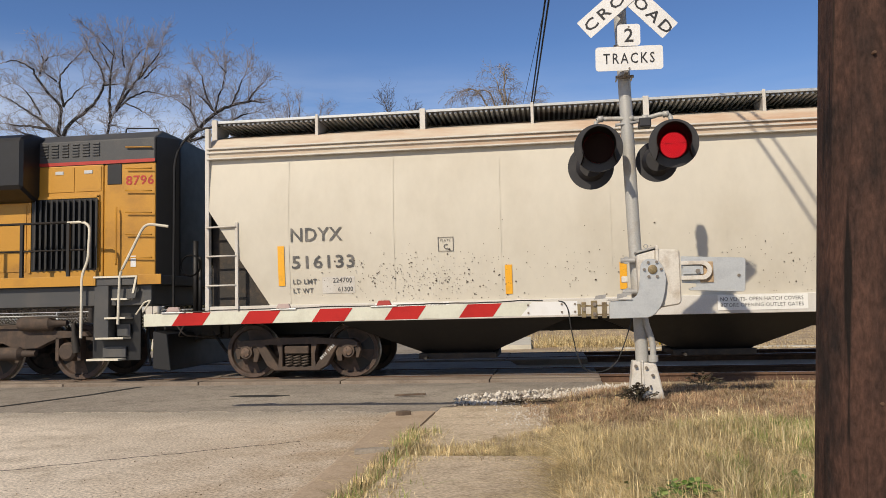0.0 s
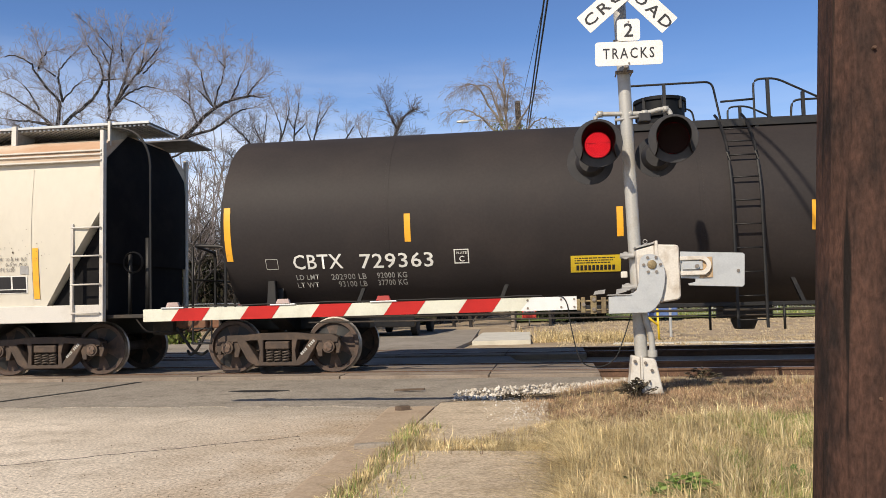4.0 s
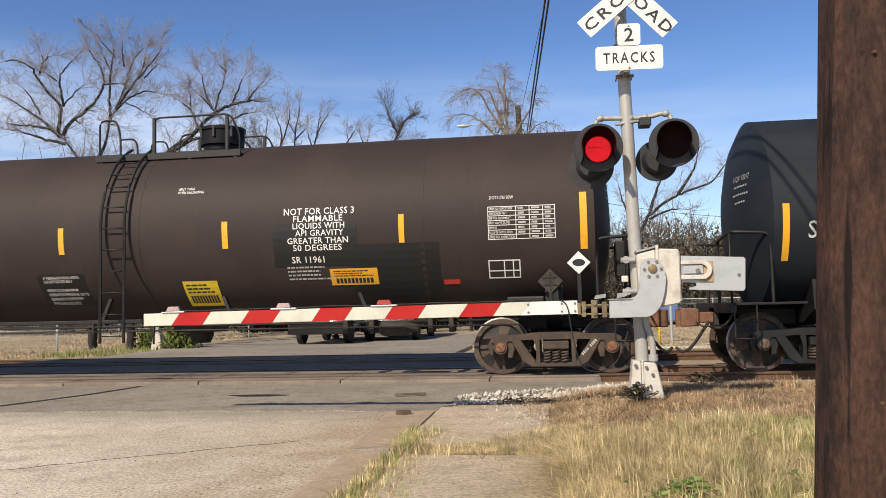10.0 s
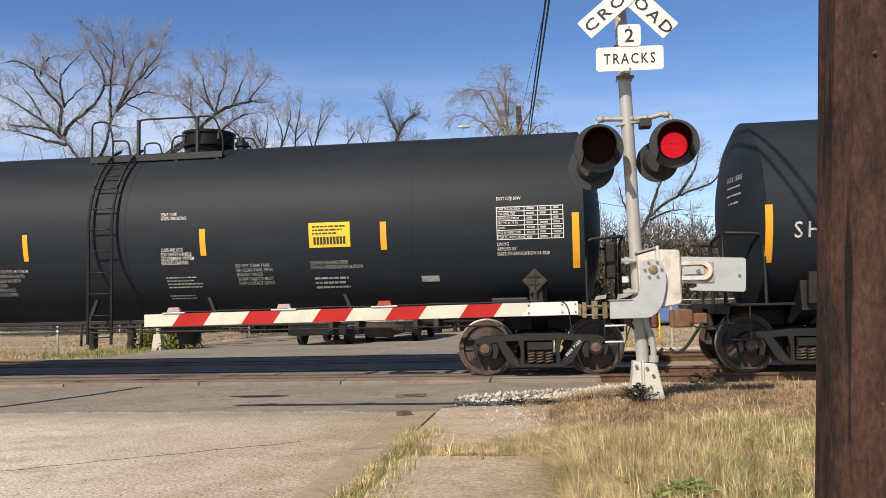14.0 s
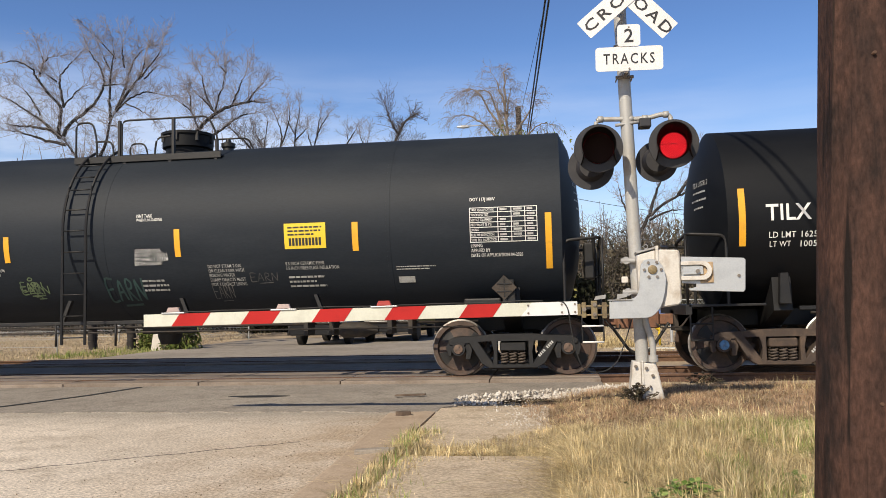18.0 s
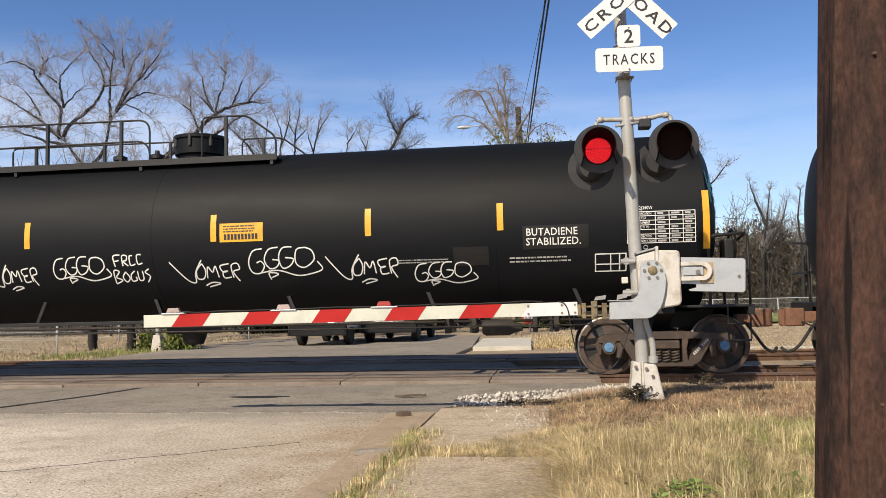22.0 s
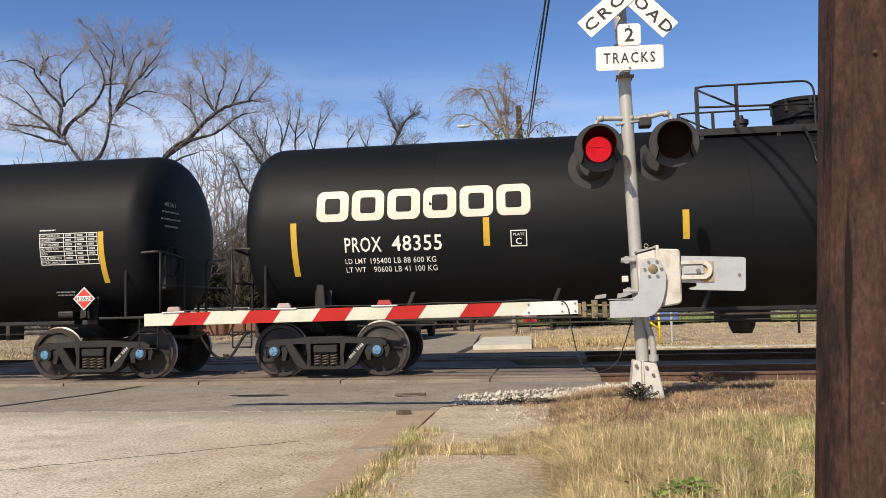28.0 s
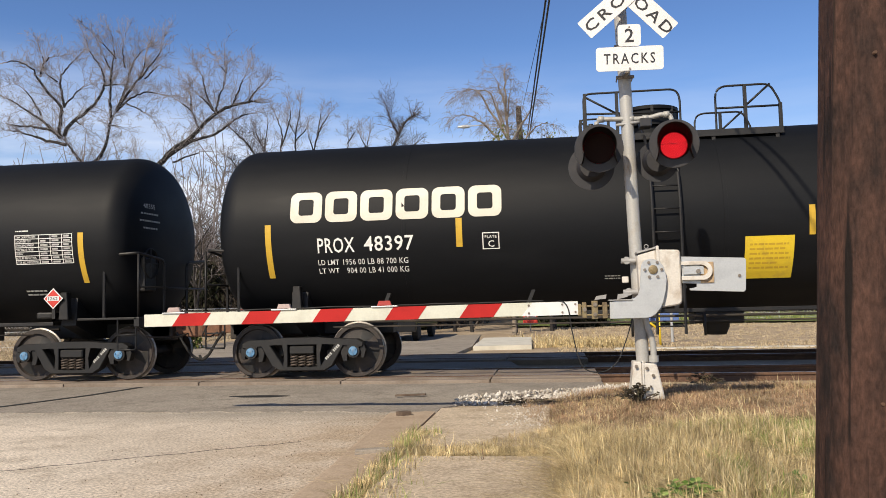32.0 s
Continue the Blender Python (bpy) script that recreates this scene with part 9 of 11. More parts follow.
    lettering(*k, "VENT TANK", 0.68, 2.765, 0.29, 0.058, "white_paint", bold=0.002)
    lettering(*k, "WHEN UNLOADING", 0.69, 2.703, 0.46, 0.048, "white_paint", bold=0.002)
    lettering(*k, "CLOSE AND LOCK", 0.65, 2.183, 0.46, 0.056, "white_paint", bold=0.002)
    lettering(*k, "EOV SAFETY HANDLE", 0.64, 2.111, 0.58, 0.056, "white_paint", bold=0.002)
    lettering(*k, "SECUREMENT SYSTEM", 0.63, 2.041, 0.59, 0.056, "white_paint", bold=0.002)
    lettering(*k, "BEFORE LOADING", 0.62, 1.972, 0.47, 0.056, "white_paint", bold=0.002)
    fine_print(*k, 0.67, 1.696, 0.56, 3, 0.078, 0.033, "faded_white")
    small_words(*k, 1.9, 1.894, 0.62, ["DO NOT STEAM TANK", "OR CLEAN TANK WITH", "BOILING WATER", "SHARP OBJECTS MUST", "NOT CONTACT LINING"], 0.074, 0.053)
    small_words(*k, -4.10, 1.93, 0.70, ["THERMAL PROTECTION", "SYSTEM EQUIPPED"], 0.09, 0.058)
    small_words(*k, -2.72, 1.93, 0.92, ["EXTERIOR HEATER PIPES MAXIMUM", "OPERATING PRESSURE 100 PSI", "DO NOT EXCEED 240 DEG F", "TESTED 04-2020", "NO INLET OR OUTLET", "PIPE CAPS REQUIRED"], 0.078, 0.052)
    small_words(*k, 3.25, 1.90, 0.90, ["0.5 INCH CERAMIC FIBER", "3.5 INCH FIBERGLASS INSULATION"], 0.075, 0.054)
    fine_print(*k, 3.27, 1.691, 0.64, 3, 0.073, 0.031, "faded_white")
    patch(*k, "emergency_label", 3.27, 3.97, 2.16, 2.573, "yellow_label", "yellow emergency label with black print", 0.006)
    bars(*k, 3.34, 3.90, 2.210, 2.333, 10)
    fine_print(*k, 3.33, 2.490, 0.59, 3, 0.058, 0.029, "dark_ink", seed=1)
    outline(*k, 6.33, 7.4, 2.161, 2.714, 0.011, "white_paint", "data_table", rows=7, cols=(0.42, 0.62, 0.82))
    table_print(*k, 6.33, 7.4, 2.161, 2.714)
    small_words(*k, 6.34, 2.82, 0.40, ["DOT 117J100W"], 0.06, 0.052, "white_paint")
    small_words(*k, 6.34, 2.09, 0.82, ["LINING", "APPLIED BY", "DATE OF APPLICATION 04-2020"], 0.076, 0.052, "white_paint")
    fine_print(*k, 5.1, 1.816, 0.71, 2, 0.040, 0.017, "faded_white")
    patch(*k, "paper_label", 5.12, 5.39, 1.569, 1.668, "faded_white", "", 0.006)
    draw_tag(*k, TAG_HALO, -1.6, 1.540, 0.51, 0.14, 0.02, "graffiti_green", "small green graffiti tag")
    draw_tag(*k, TAG_CAPS, 1.9, 1.389, 0.35, 0.22, 0.010, "graffiti_grey", "white spray-painted graffiti tag")
    draw_tag(*k, TAG_CAPS, 2.61, 1.652, 0.47, 0.14, 0.010, "graffiti_grey", "white spray-painted graffiti tag")

    car, mid, half = TANKS["c6"]
    k = (car, 2.5, 1.52)
    head_words(car, -1, "TILX 307812", -0.72, 3.02, 0.62, 0.085)
    head_words(car, -1, "-------", -0.72, 2.86, 0.5, 0.03)
    head_words(car, -1, "---------", -0.72, 2.73, 0.58, 0.03)
    head_words(car, -1, "------", -0.72, 2.60, 0.4, 0.03)
    head_words(car, 1, "TILX 307812", -0.72, 3.02, 0.62, 0.085)
    head_words(car, 1, "-------", -0.72, 2.86, 0.5, 0.03)
    head_words(car, 1, "---------", -0.72, 2.73, 0.58, 0.03)
    head_words(car, 1, "------", -0.72, 2.60, 0.4, 0.03)
    draw_tag(*k, TAG_ANGULAR, -5.64, 1.53, 0.58, 0.50, 0.04, "graffiti_dim", "faint teal graffiti")
    patch(*k, "reflector_stripe", -9.04, -8.94, 1.976, 2.859, "yellow_stripe")
    patch(*k, "reflector_stripe", -5.73, -5.63, 2.358, 2.801, "yellow_stripe")
    patch(*k, "reflector_stripe", -2.39, -2.29, 2.326, 2.78, "yellow_stripe")
    patch(*k, "reflector_stripe", 0.99, 1.09, 2.338, 2.787, "yellow_stripe")
    patch(*k, "reflector_stripe", 3.63, 3.73, 2.34, 2.787, "yellow_stripe")
    patch(*k, "reflector_stripe", 5.78, 5.88, 2.355, 2.792, "yellow_stripe")
    patch(*k, "reflector_stripe", 8.95, 9.05, 1.969, 2.867, "yellow_stripe")
    lettering(*k, "TILX", -8.64, 2.355, 0.66, 0.244, "white_paint", bold=0.016)
    lettering(*k, "307812", -7.83, 2.354, 1.07, 0.251, "white_paint", bold=0.016)
    lettering(*k, "LD LMT", -8.6, 2.09, 0.39, 0.089, "white_paint", bold=0.004)
    lettering(*k, "162500 LB", -8.13, 2.09, 0.55, 0.089, "white_paint", bold=0.004)
    lettering(*k, "73700 KG", -7.49, 2.088, 0.50, 0.088, "white_paint", bold=0.004)
    lettering(*k, "LT WT", -8.59, 1.958, 0.31, 0.080, "white_paint", bold=0.004)
    lettering(*k, "100500 LB", -8.14, 1.949, 0.56, 0.089, "white_paint", bold=0.004)
    lettering(*k, "45600 KG", -7.5, 1.948, 0.51, 0.087, "white_paint", bold=0.004)
    outline(*k, -6.03, -5.76, 2.357, 2.621, 0.016, "white_paint", "plate_box", rows=0, cols=())
    lettering(*k, "C", -5.94, 2.394, 0.097, 0.100, "white_paint")
    lettering(*k, "PLATE", -5.99, 2.531, 0.189, 0.042, "white_paint", bold=0.004)
    patch(*k, "emergency_label", 1.15, 1.9, 2.322, 2.633, "yellow_stripe", "yellow emergency label with black print", 0.006)
    bars(*k, 1.22, 1.82, 2.359, 2.453, 10)
    fine_print(*k, 1.21, 2.571, 0.63, 3, 0.044, 0.022, "dark_ink", seed=1)
    lettering(*k, "BUTADIENE", 6.24, 2.255, 0.80, 0.115, "white_paint", bold=0.01)
    lettering(*k, "STABILIZED.", 6.23, 2.105, 0.86, 0.114, "white_paint", bold=0.01)
    patch(*k, "black_patch", 6.18, 7.21, 2.043, 2.412, "patch_black", "", 0.004)
    patch(*k, "black_patch", 5.06, 5.63, 1.82, 2.112, "patch_black", "", 0.004)
    fine_print(*k, 5.96, 1.902, 1.10, 2, 0.057, 0.024, "faded_white")
    outline(*k, 7.8, 8.84, 2.077, 2.57, 0.011, "white_paint", "data_table", rows=7, cols=(0.42, 0.62, 0.82))
    table_print(*k, 7.8, 8.84, 2.077, 2.57)
    small_words(*k, 7.8, 2.60, 0.40, ["DOT112J340W"], 0.06, 0.052, "white_paint")
    outline(*k, 7.3, 7.79, 1.663, 1.945, 0.018, "white_paint", "plate_box", rows=0, cols=(0.5, 0.78))
    patch(*k, "plate_rule", 7.3, 7.79, 1.770, 1.788, "white_paint")
    diamond(*k, 8.35, 1.414, 0.19, "1010")
    white = (0.022, "white_paint", "white spray-painted graffiti tag")
    for x, h, w, ht in ((-3.26, 1.62, 1.03, 0.45), (0.22, 1.60, 1.22, 0.44), (2.94, 1.58, 1.20, 0.47)):
        draw_tag(*k, TAG_ANGULAR, x, h, w, ht, *white)
    for x, h, w, ht in ((-1.9, 1.71, 1.04, 0.45), (1.62, 1.69, 1.25, 0.52), (-6.77, 1.70, 0.98, 0.49)):
        draw_tag(*k, TAG_ROUND, x, h, w, ht, *white)
    draw_tag(*k, TAG_WORDS, -0.80, 1.69, 0.64, 0.48, *white)
    draw_tag(*k, TAG_ROUND, 4.41, 1.517, 1.02, 0.37, 0.02, "white_paint", "white spray-painted graffiti tag")
    fine_print(*k, 4.15, 1.923, 0.88, 2, 0.040, 0.017, "faded_white")
    scrawl(*k, [(-4.51, 2.680), (-4.43, 2.576), (-4.35, 2.462)], 0.1, "graffiti_teal", label="teal spray-painted graffiti")
    scrawl(*k, [(-4.39, 2.423), (-4.39, 2.540), (-4.41, 2.642)], 0.09, "graffiti_teal", label="teal spray-painted graffiti")
    scrawl(*k, [(-4.51, 2.495), (-4.34, 2.562), (-4.17, 2.589)], 0.08, "graffiti_teal", label="teal spray-painted graffiti")
    scrawl(*k, [(-4.30, 2.604), (-4.21, 2.533), (-4.18, 2.316)], 0.07, "graffiti_teal", label="teal spray-painted graffiti")
    scrawl(*k, [(-4.27, 2.603), (-4.05, 2.527), (-3.84, 2.462), (-3.65, 2.379), (-3.46, 2.316)], 0.08, "graffiti_teal", label="teal spray-painted graffiti")
    scrawl(*k, [(-4.10, 2.869), (-4.14, 2.767), (-4.11, 2.630), (-3.99, 2.649)], 0.1, "graffiti_teal", label="teal spray-painted graffiti")
    scrawl(*k, [(-4.10, 2.630), (-4.07, 2.511)], 0.07, "graffiti_teal", label="teal spray-painted graffiti")
    scrawl(*k, [(-3.86, 2.904), (-3.88, 2.671), (-3.89, 2.470)], 0.05, "graffiti_teal", label="teal spray-painted graffiti")
    scrawl(*k, [(-3.93, 2.479), (-3.88, 2.305), (-3.89, 2.103)], 0.08, "graffiti_teal", label="teal spray-painted graffiti")
    scrawl(*k, [(-4.14, 2.812), (-4.00, 2.806), (-3.86, 2.786)], 0.04, "graffiti_teal", label="teal spray-painted graffiti")
    scrawl(*k, [(-3.85, 2.911), (-3.80, 2.804), (-3.71, 2.766)], 0.08, "graffiti_teal", label="teal spray-painted graffiti")
    scrawl(*k, [(-3.58, 2.802), (-3.64, 2.712), (-3.67, 2.628)], 0.06, "graffiti_teal", label="teal spray-painted graffiti")
    scrawl(*k, [(-4.37, 2.921), (-4.33, 2.810), (-4.29, 2.637)], 0.02, "graffiti_teal", label="teal spray-painted graffiti")
    scrawl(*k, [(-5.28, 2.075), (-5.32, 2.010), (-5.36, 1.962)], 0.06, "graffiti_teal", label="teal spray-painted graffiti")
    scrawl(*k, [(-3.56, 2.105), (-3.45, 1.917), (-3.30, 1.767), (-3.25, 1.895), (-3.25, 2.088)], 0.05, "faded_white", label="white spray-painted graffiti")

    head_scrawl(car, 1, [[(-1.33, 3.20), (-1.30, 2.70)], [(-1.12, 3.16), (-1.26, 2.95), (-1.08, 2.72)], [(-0.98, 3.14), (-1.02, 2.92), (-0.84, 2.98), (-0.80, 3.10)], [(-1.02, 2.80), (-0.84, 2.80), (-0.62, 2.60), (-0.46, 2.52)], [(-0.72, 3.24), (-0.72, 2.82), (-0.74, 2.36)], [(-0.72, 3.10), (-0.46, 3.00), (-0.36, 3.14)]], 0.075, "graffiti_head", "teal spray-painted tag on the tank end")

    car, mid, half = TANKS["c7"]
    k = (car, 2.52, 1.56)
    head_words(car, -1, "48361", -0.72, 3.04, 0.34, 0.085)
    head_words(car, -1, "-------", -0.72, 2.88, 0.5, 0.03)
    head_words(car, -1, "---------", -0.72, 2.75, 0.58, 0.03)
    head_words(car, -1, "------", -0.72, 2.62, 0.4, 0.03)
    head_words(car, 1, "48361", -0.72, 3.04, 0.34, 0.085)
    head_words(car, 1, "-------", -0.72, 2.88, 0.5, 0.03)
    head_words(car, 1, "---------", -0.72, 2.75, 0.58, 0.03)
    head_words(car, 1, "------", -0.72, 2.62, 0.4, 0.03)
    patch(*k, "reflector_stripe", -4.17, -4.07, 2.091, 2.538, "yellow_dull")
    patch(*k, "reflector_stripe", -1.10, -1.01, 2.089, 2.532, "yellow_dull")
    patch(*k, "reflector_stripe", 1.52, 1.62, 2.087, 2.536, "yellow_dull")
    patch(*k, "reflector_stripe", 4.26, 4.36, 2.085, 2.539, "yellow_dull")
    patch(*k, "reflector_stripe", -7.36, -7.26, 1.685, 2.556, "yellow_dull")
    patch(*k, "reflector_stripe", 7.32, 7.42, 1.69, 2.553, "yellow_dull")
    lettering(*k, "PROX", -6.47, 2.071, 0.61, 0.240, "white_paint", bold=0.01)
    lettering(*k, "48361", -5.69, 2.068, 0.79, 0.238, "white_paint", bold=0.01)
    lettering(*k, "1955 00 LB 88 650 KG", -6.06, 1.863, 1.11, 0.086, "white_paint", bold=0.004)
    lettering(*k, "905 00 LB 41 050 KG", -6.01, 1.737, 1.04, 0.096, "white_paint", bold=0.004)
    outline(*k, -3.77, -3.48, 2.056, 2.32, 0.016, "white_paint", "plate_box", rows=0, cols=())
    lettering(*k, "C", -3.68, 2.093, 0.104, 0.100, "white_paint")
    lettering(*k, "PLATE", -3.73, 2.230, 0.203, 0.042, "white_paint", bold=0.004)
    emblem(*k, -6.97, -3.45, 2.581, 3.09)
    scrawl(*k, [(-0.39, 1.730), (-0.45, 1.623), (-0.55, 1.554), (-0.67, 1.549), (-0.75, 1.609), (-0.78, 1.713), (-0.74, 1.825), (-0.65, 1.905), (-0.54, 1.925), (-0.44, 1.880), (-0.39, 1.784), (-0.41, 1.671)], 0.04, "graffiti_grey", label="rubbed-off grey ring")
    draw_tag(*k, TAG_ANGULAR, 1.61, 1.687, 0.41, 0.53, 0.014, "graffiti_grey", "white spray-painted graffiti tag")
    outline(*k, 6.24, 7.31, 2.012, 2.547, 0.011, "white_paint", "data_table", rows=7, cols=(0.42, 0.62, 0.82))
    table_print(*k, 6.24, 7.31, 2.012, 2.547)
    fine_print(*k, 6.25, 2.593, 0.29, 1, 0.052, 0.022, "white_paint")
    diamond(*k, 6.98, 1.424, 0.20, "1262")
    fine_print(*k, 6.35, 1.541, 0.44, 2, 0.051, 0.022, "faded_white")

    car, mid, half = TANKS["c8"]
    k = (car, 2.52, 1.56)
    head_words(car, -1, "48355", -0.72, 3.04, 0.34, 0.085)
    head_words(car, -1, "-------", -0.72, 2.88, 0.5, 0.03)
    head_words(car, -1, "---------", -0.72, 2.75, 0.58, 0.03)
    head_words(car, -1, "------", -0.72, 2.62, 0.4, 0.03)
    head_words(car, 1, "48355", -0.72, 3.04, 0.34, 0.085)
    head_words(car, 1, "-------", -0.72, 2.88, 0.5, 0.03)
    head_words(car, 1, "---------", -0.72, 2.75, 0.58, 0.03)
    head_words(car, 1, "------", -0.72, 2.62, 0.4, 0.03)
    patch(*k, "reflector_stripe", -7.40, -7.30, 1.7, 2.563, "yellow_dull")
    patch(*k, "reflector_stripe", -4.23, -4.13, 2.099, 2.545, "yellow_dull")
    patch(*k, "reflector_stripe", -1.15, -1.05, 2.102, 2.55, "yellow_dull")
    patch(*k, "reflector_stripe", 1.52, 1.62, 2.092, 2.547, "yellow_dull")
    patch(*k, "reflector_stripe", 4.25, 4.35, 2.109, 2.561, "yellow_dull")
    patch(*k, "reflector_stripe", 7.35, 7.45, 1.71, 2.563, "yellow_dull")
    emblem(*k, -6.96, -3.47, 2.566, 3.075)
    lettering(*k, "PROX", -6.5, 2.066, 0.61, 0.235, "white_paint", bold=0.01)
    lettering(*k, "48355", -5.72, 2.065, 0.82, 0.242, "white_paint", bold=0.01)
    lettering(*k, "LD LMT", -6.51, 1.88, 0.35, 0.081, "white_paint", bold=0.004)
    lettering(*k, "195400 LB 88 600 KG", -6.09, 1.874, 1.08, 0.090, "white_paint", bold=0.004)
    lettering(*k, "LT WT", -6.51, 1.744, 0.33, 0.081, "white_paint", bold=0.004)
    lettering(*k, "90600 LB 41 100 KG", -6.05, 1.739, 1.05, 0.090, "white_paint", bold=0.004)
    outline(*k, -3.8, -3.54, 2.074, 2.33, 0.016, "white_paint", "plate_box", rows=0, cols=())
    lettering(*k, "C", -3.72, 2.110, 0.094, 0.097, "white_paint")
    lettering(*k, "PLATE", -3.76, 2.243, 0.182, 0.041, "white_paint", bold=0.004)
    outline(*k, 6.18, 7.25, 2.05, 2.553, 0.011, "white_paint", "data_table", rows=7, cols=(0.42, 0.62, 0.82))
    table_print(*k, 6.18, 7.25, 2.05, 2.553)
    fine_print(*k, 6.19, 2.613, 0.28, 1, 0.046, 0.019, "white_paint")
    fine_print(*k, 6.21, 1.584, 0.49, 2, 0.063, 0.026, "faded_white")
    fine_print(*k, 5.44, 1.723, 0.29, 4, 0.045, 0.019, "faded_white")
    diamond(*k, 6.81, 1.451, 0.18, "1262")
    draw_tag(*k, TAG_SPIKY + TAG_FLOURISH, 1.60, 2.42, 1.29, 0.78, 0.036, "white_paint", "white spray-painted graffiti tag")
    fine_print(*k, 1.72, 1.600, 0.31, 1, 0.047, 0.020, "faded_white")

    car, mid, half = TANKS["c9"]
    k = (car, 2.52, 1.56)
    head_words(car, -1, "48397", -0.72, 3.04, 0.34, 0.085)
    head_words(car, -1, "-------", -0.72, 2.88, 0.5, 0.03)
    head_words(car, -1, "---------", -0.72, 2.75, 0.58, 0.03)
    head_words(car, -1, "------", -0.72, 2.62, 0.4, 0.03)
    head_words(car, 1, "48397", -0.72, 3.04, 0.34, 0.085)
    head_words(car, 1, "-------", -0.72, 2.88, 0.5, 0.03)
    head_words(car, 1, "---------", -0.72, 2.75, 0.58, 0.03)
    head_words(car, 1, "------", -0.72, 2.62, 0.4, 0.03)
    patch(*k, "reflector_stripe", -7.42, -7.32, 1.697, 2.563, "yellow_dull")
    patch(*k, "reflector_stripe", -4.25, -4.15, 2.108, 2.565, "yellow_dull")
    patch(*k, "reflector_stripe", 1.12, 1.21, 2.118, 2.566, "yellow_dull")
    emblem(*k, -6.99, -3.51, 2.576, 3.089)
    lettering(*k, "PROX", -6.54, 2.083, 0.62, 0.236, "white_paint", bold=0.01)
    lettering(*k, "48397", -5.76, 2.091, 0.82, 0.234, "white_paint", bold=0.01)
    lettering(*k, "LD LMT", -6.55, 1.887, 0.35, 0.081, "white_paint", bold=0.004)
    lettering(*k, "1956 00 LB 88 700 KG", -6.13, 1.882, 1.08, 0.090, "white_paint", bold=0.004)
    lettering(*k, "LT WT", -6.55, 1.75, 0.34, 0.082, "white_paint", bold=0.004)
    lettering(*k, "904 00 LB 41 000 KG", -6.08, 1.746, 1.03, 0.090, "white_paint", bold=0.004)
    outline(*k, -3.83, -3.56, 2.056, 2.321, 0.016, "white_paint", "plate_box", rows=0, cols=())
    lettering(*k, "C", -3.74, 2.093, 0.097, 0.101, "white_paint")
    lettering(*k, "PLATE", -3.79, 2.231, 0.189, 0.042, "white_paint", bold=0.004)
    patch(*k, "emergency_label", 0.19, 0.91, 1.488, 2.122, "yellow_label", "large yellow emergency label with faint print", 0.006)
    fine_print(*k, 0.26, 1.982, 0.61, 6, 0.070, 0.030, "yellow_dull")
    fine_print(*k, -1.92, 1.578, 0.31, 2, 0.039, 0.017, "faded_white")


markings()


# ---- trees and distance ----
def tubes_mesh(segs, name, sides=5):
    """Many tapered twigs as one mesh: segs is a list of (p, q, r0, r1)."""
    n = len(segs)
    P = np.array([s[0] for s in segs]), np.array([s[1] for s in segs])
    r0, r1 = np.array([s[2] for s in segs]), np.array([s[3] for s in segs])
    d = P[1] - P[0]
    d /= np.linalg.norm(d, axis=1)[:, None] + 1e-9
    ref = np.where(np.abs(d[:, 2:3]) < 0.9, np.array([[0, 0, 1.0]]), np.array([[1.0, 0, 0]]))
    u = np.cross(d, ref)
    u /= np.linalg.norm(u, axis=1)[:, None]
    v = np.cross(d, u)
    verts = np.zeros((n, 2, sides, 3))
    for k in range(sides):
        a = 2 * math.pi * k / sides
        w = math.cos(a) * u + math.sin(a) * v
        verts[:, 0, k], verts[:, 1, k] = P[0] + w * r0[:, None], P[1] + w * r1[:, None]
    idx = np.arange(n)[:, None] * 2 * sides
    faces = []
    for k in range(sides):
        k2 = (k + 1) % sides
        faces.append(np.concatenate([idx + k, idx + k2, idx + sides + k2, idx + sides + k], 1))
    faces = np.concatenate(faces).tolist()
    return raw(name, verts.reshape(-1, 3).tolist(), faces, M["bark"], True)


def grow(rnd, p, way, length, r, depth, segs, tips, spread=0.6, up=0.25, kids=(2, 3), gnarl=0.22, limit=0.006):
    """One limb and what branches from it."""
    n = 4 if depth > 2 else 3
    for i in range(n):
        way = (way + Vector((rnd.gauss(0, gnarl), rnd.gauss(0, gnarl), rnd.gauss(0, gnarl) + up * 0.18))).normalized()
        q = p + way * (length / n)
        r1 = max(limit, r * (0.86 if i < n - 1 else 0.74))
        segs.append((tuple(p), tuple(q), r, r1))
        if depth > 0 and i >= 1 and rnd.random() < 0.75:
            side = Vector((rnd.gauss(0, 1), rnd.gauss(0, 1), rnd.gauss(0.2, 0.6))).normalized()
            grow(rnd, q, (way * 0.55 + side * spread * 1.2).normalized(), length * rnd.uniform(0.5, 0.75), r1 * 0.6, depth - 1, segs, tips, spread, up, kids, gnarl, limit)
        p, r = q, r1
    if depth <= 0:
        tips.append((p, way))
        return
    for _ in range(rnd.randint(*kids)):
        side = Vector((rnd.gauss(0, 1), rnd.gauss(0, 1), rnd.gauss(0.1, 0.7))).normalized()
        grow(rnd, p, (way + side * spread).normalized(), length * rnd.uniform(0.62, 0.85), r * rnd.uniform(0.6, 0.78), depth - 1, segs, tips, spread, up, kids, gnarl, limit)


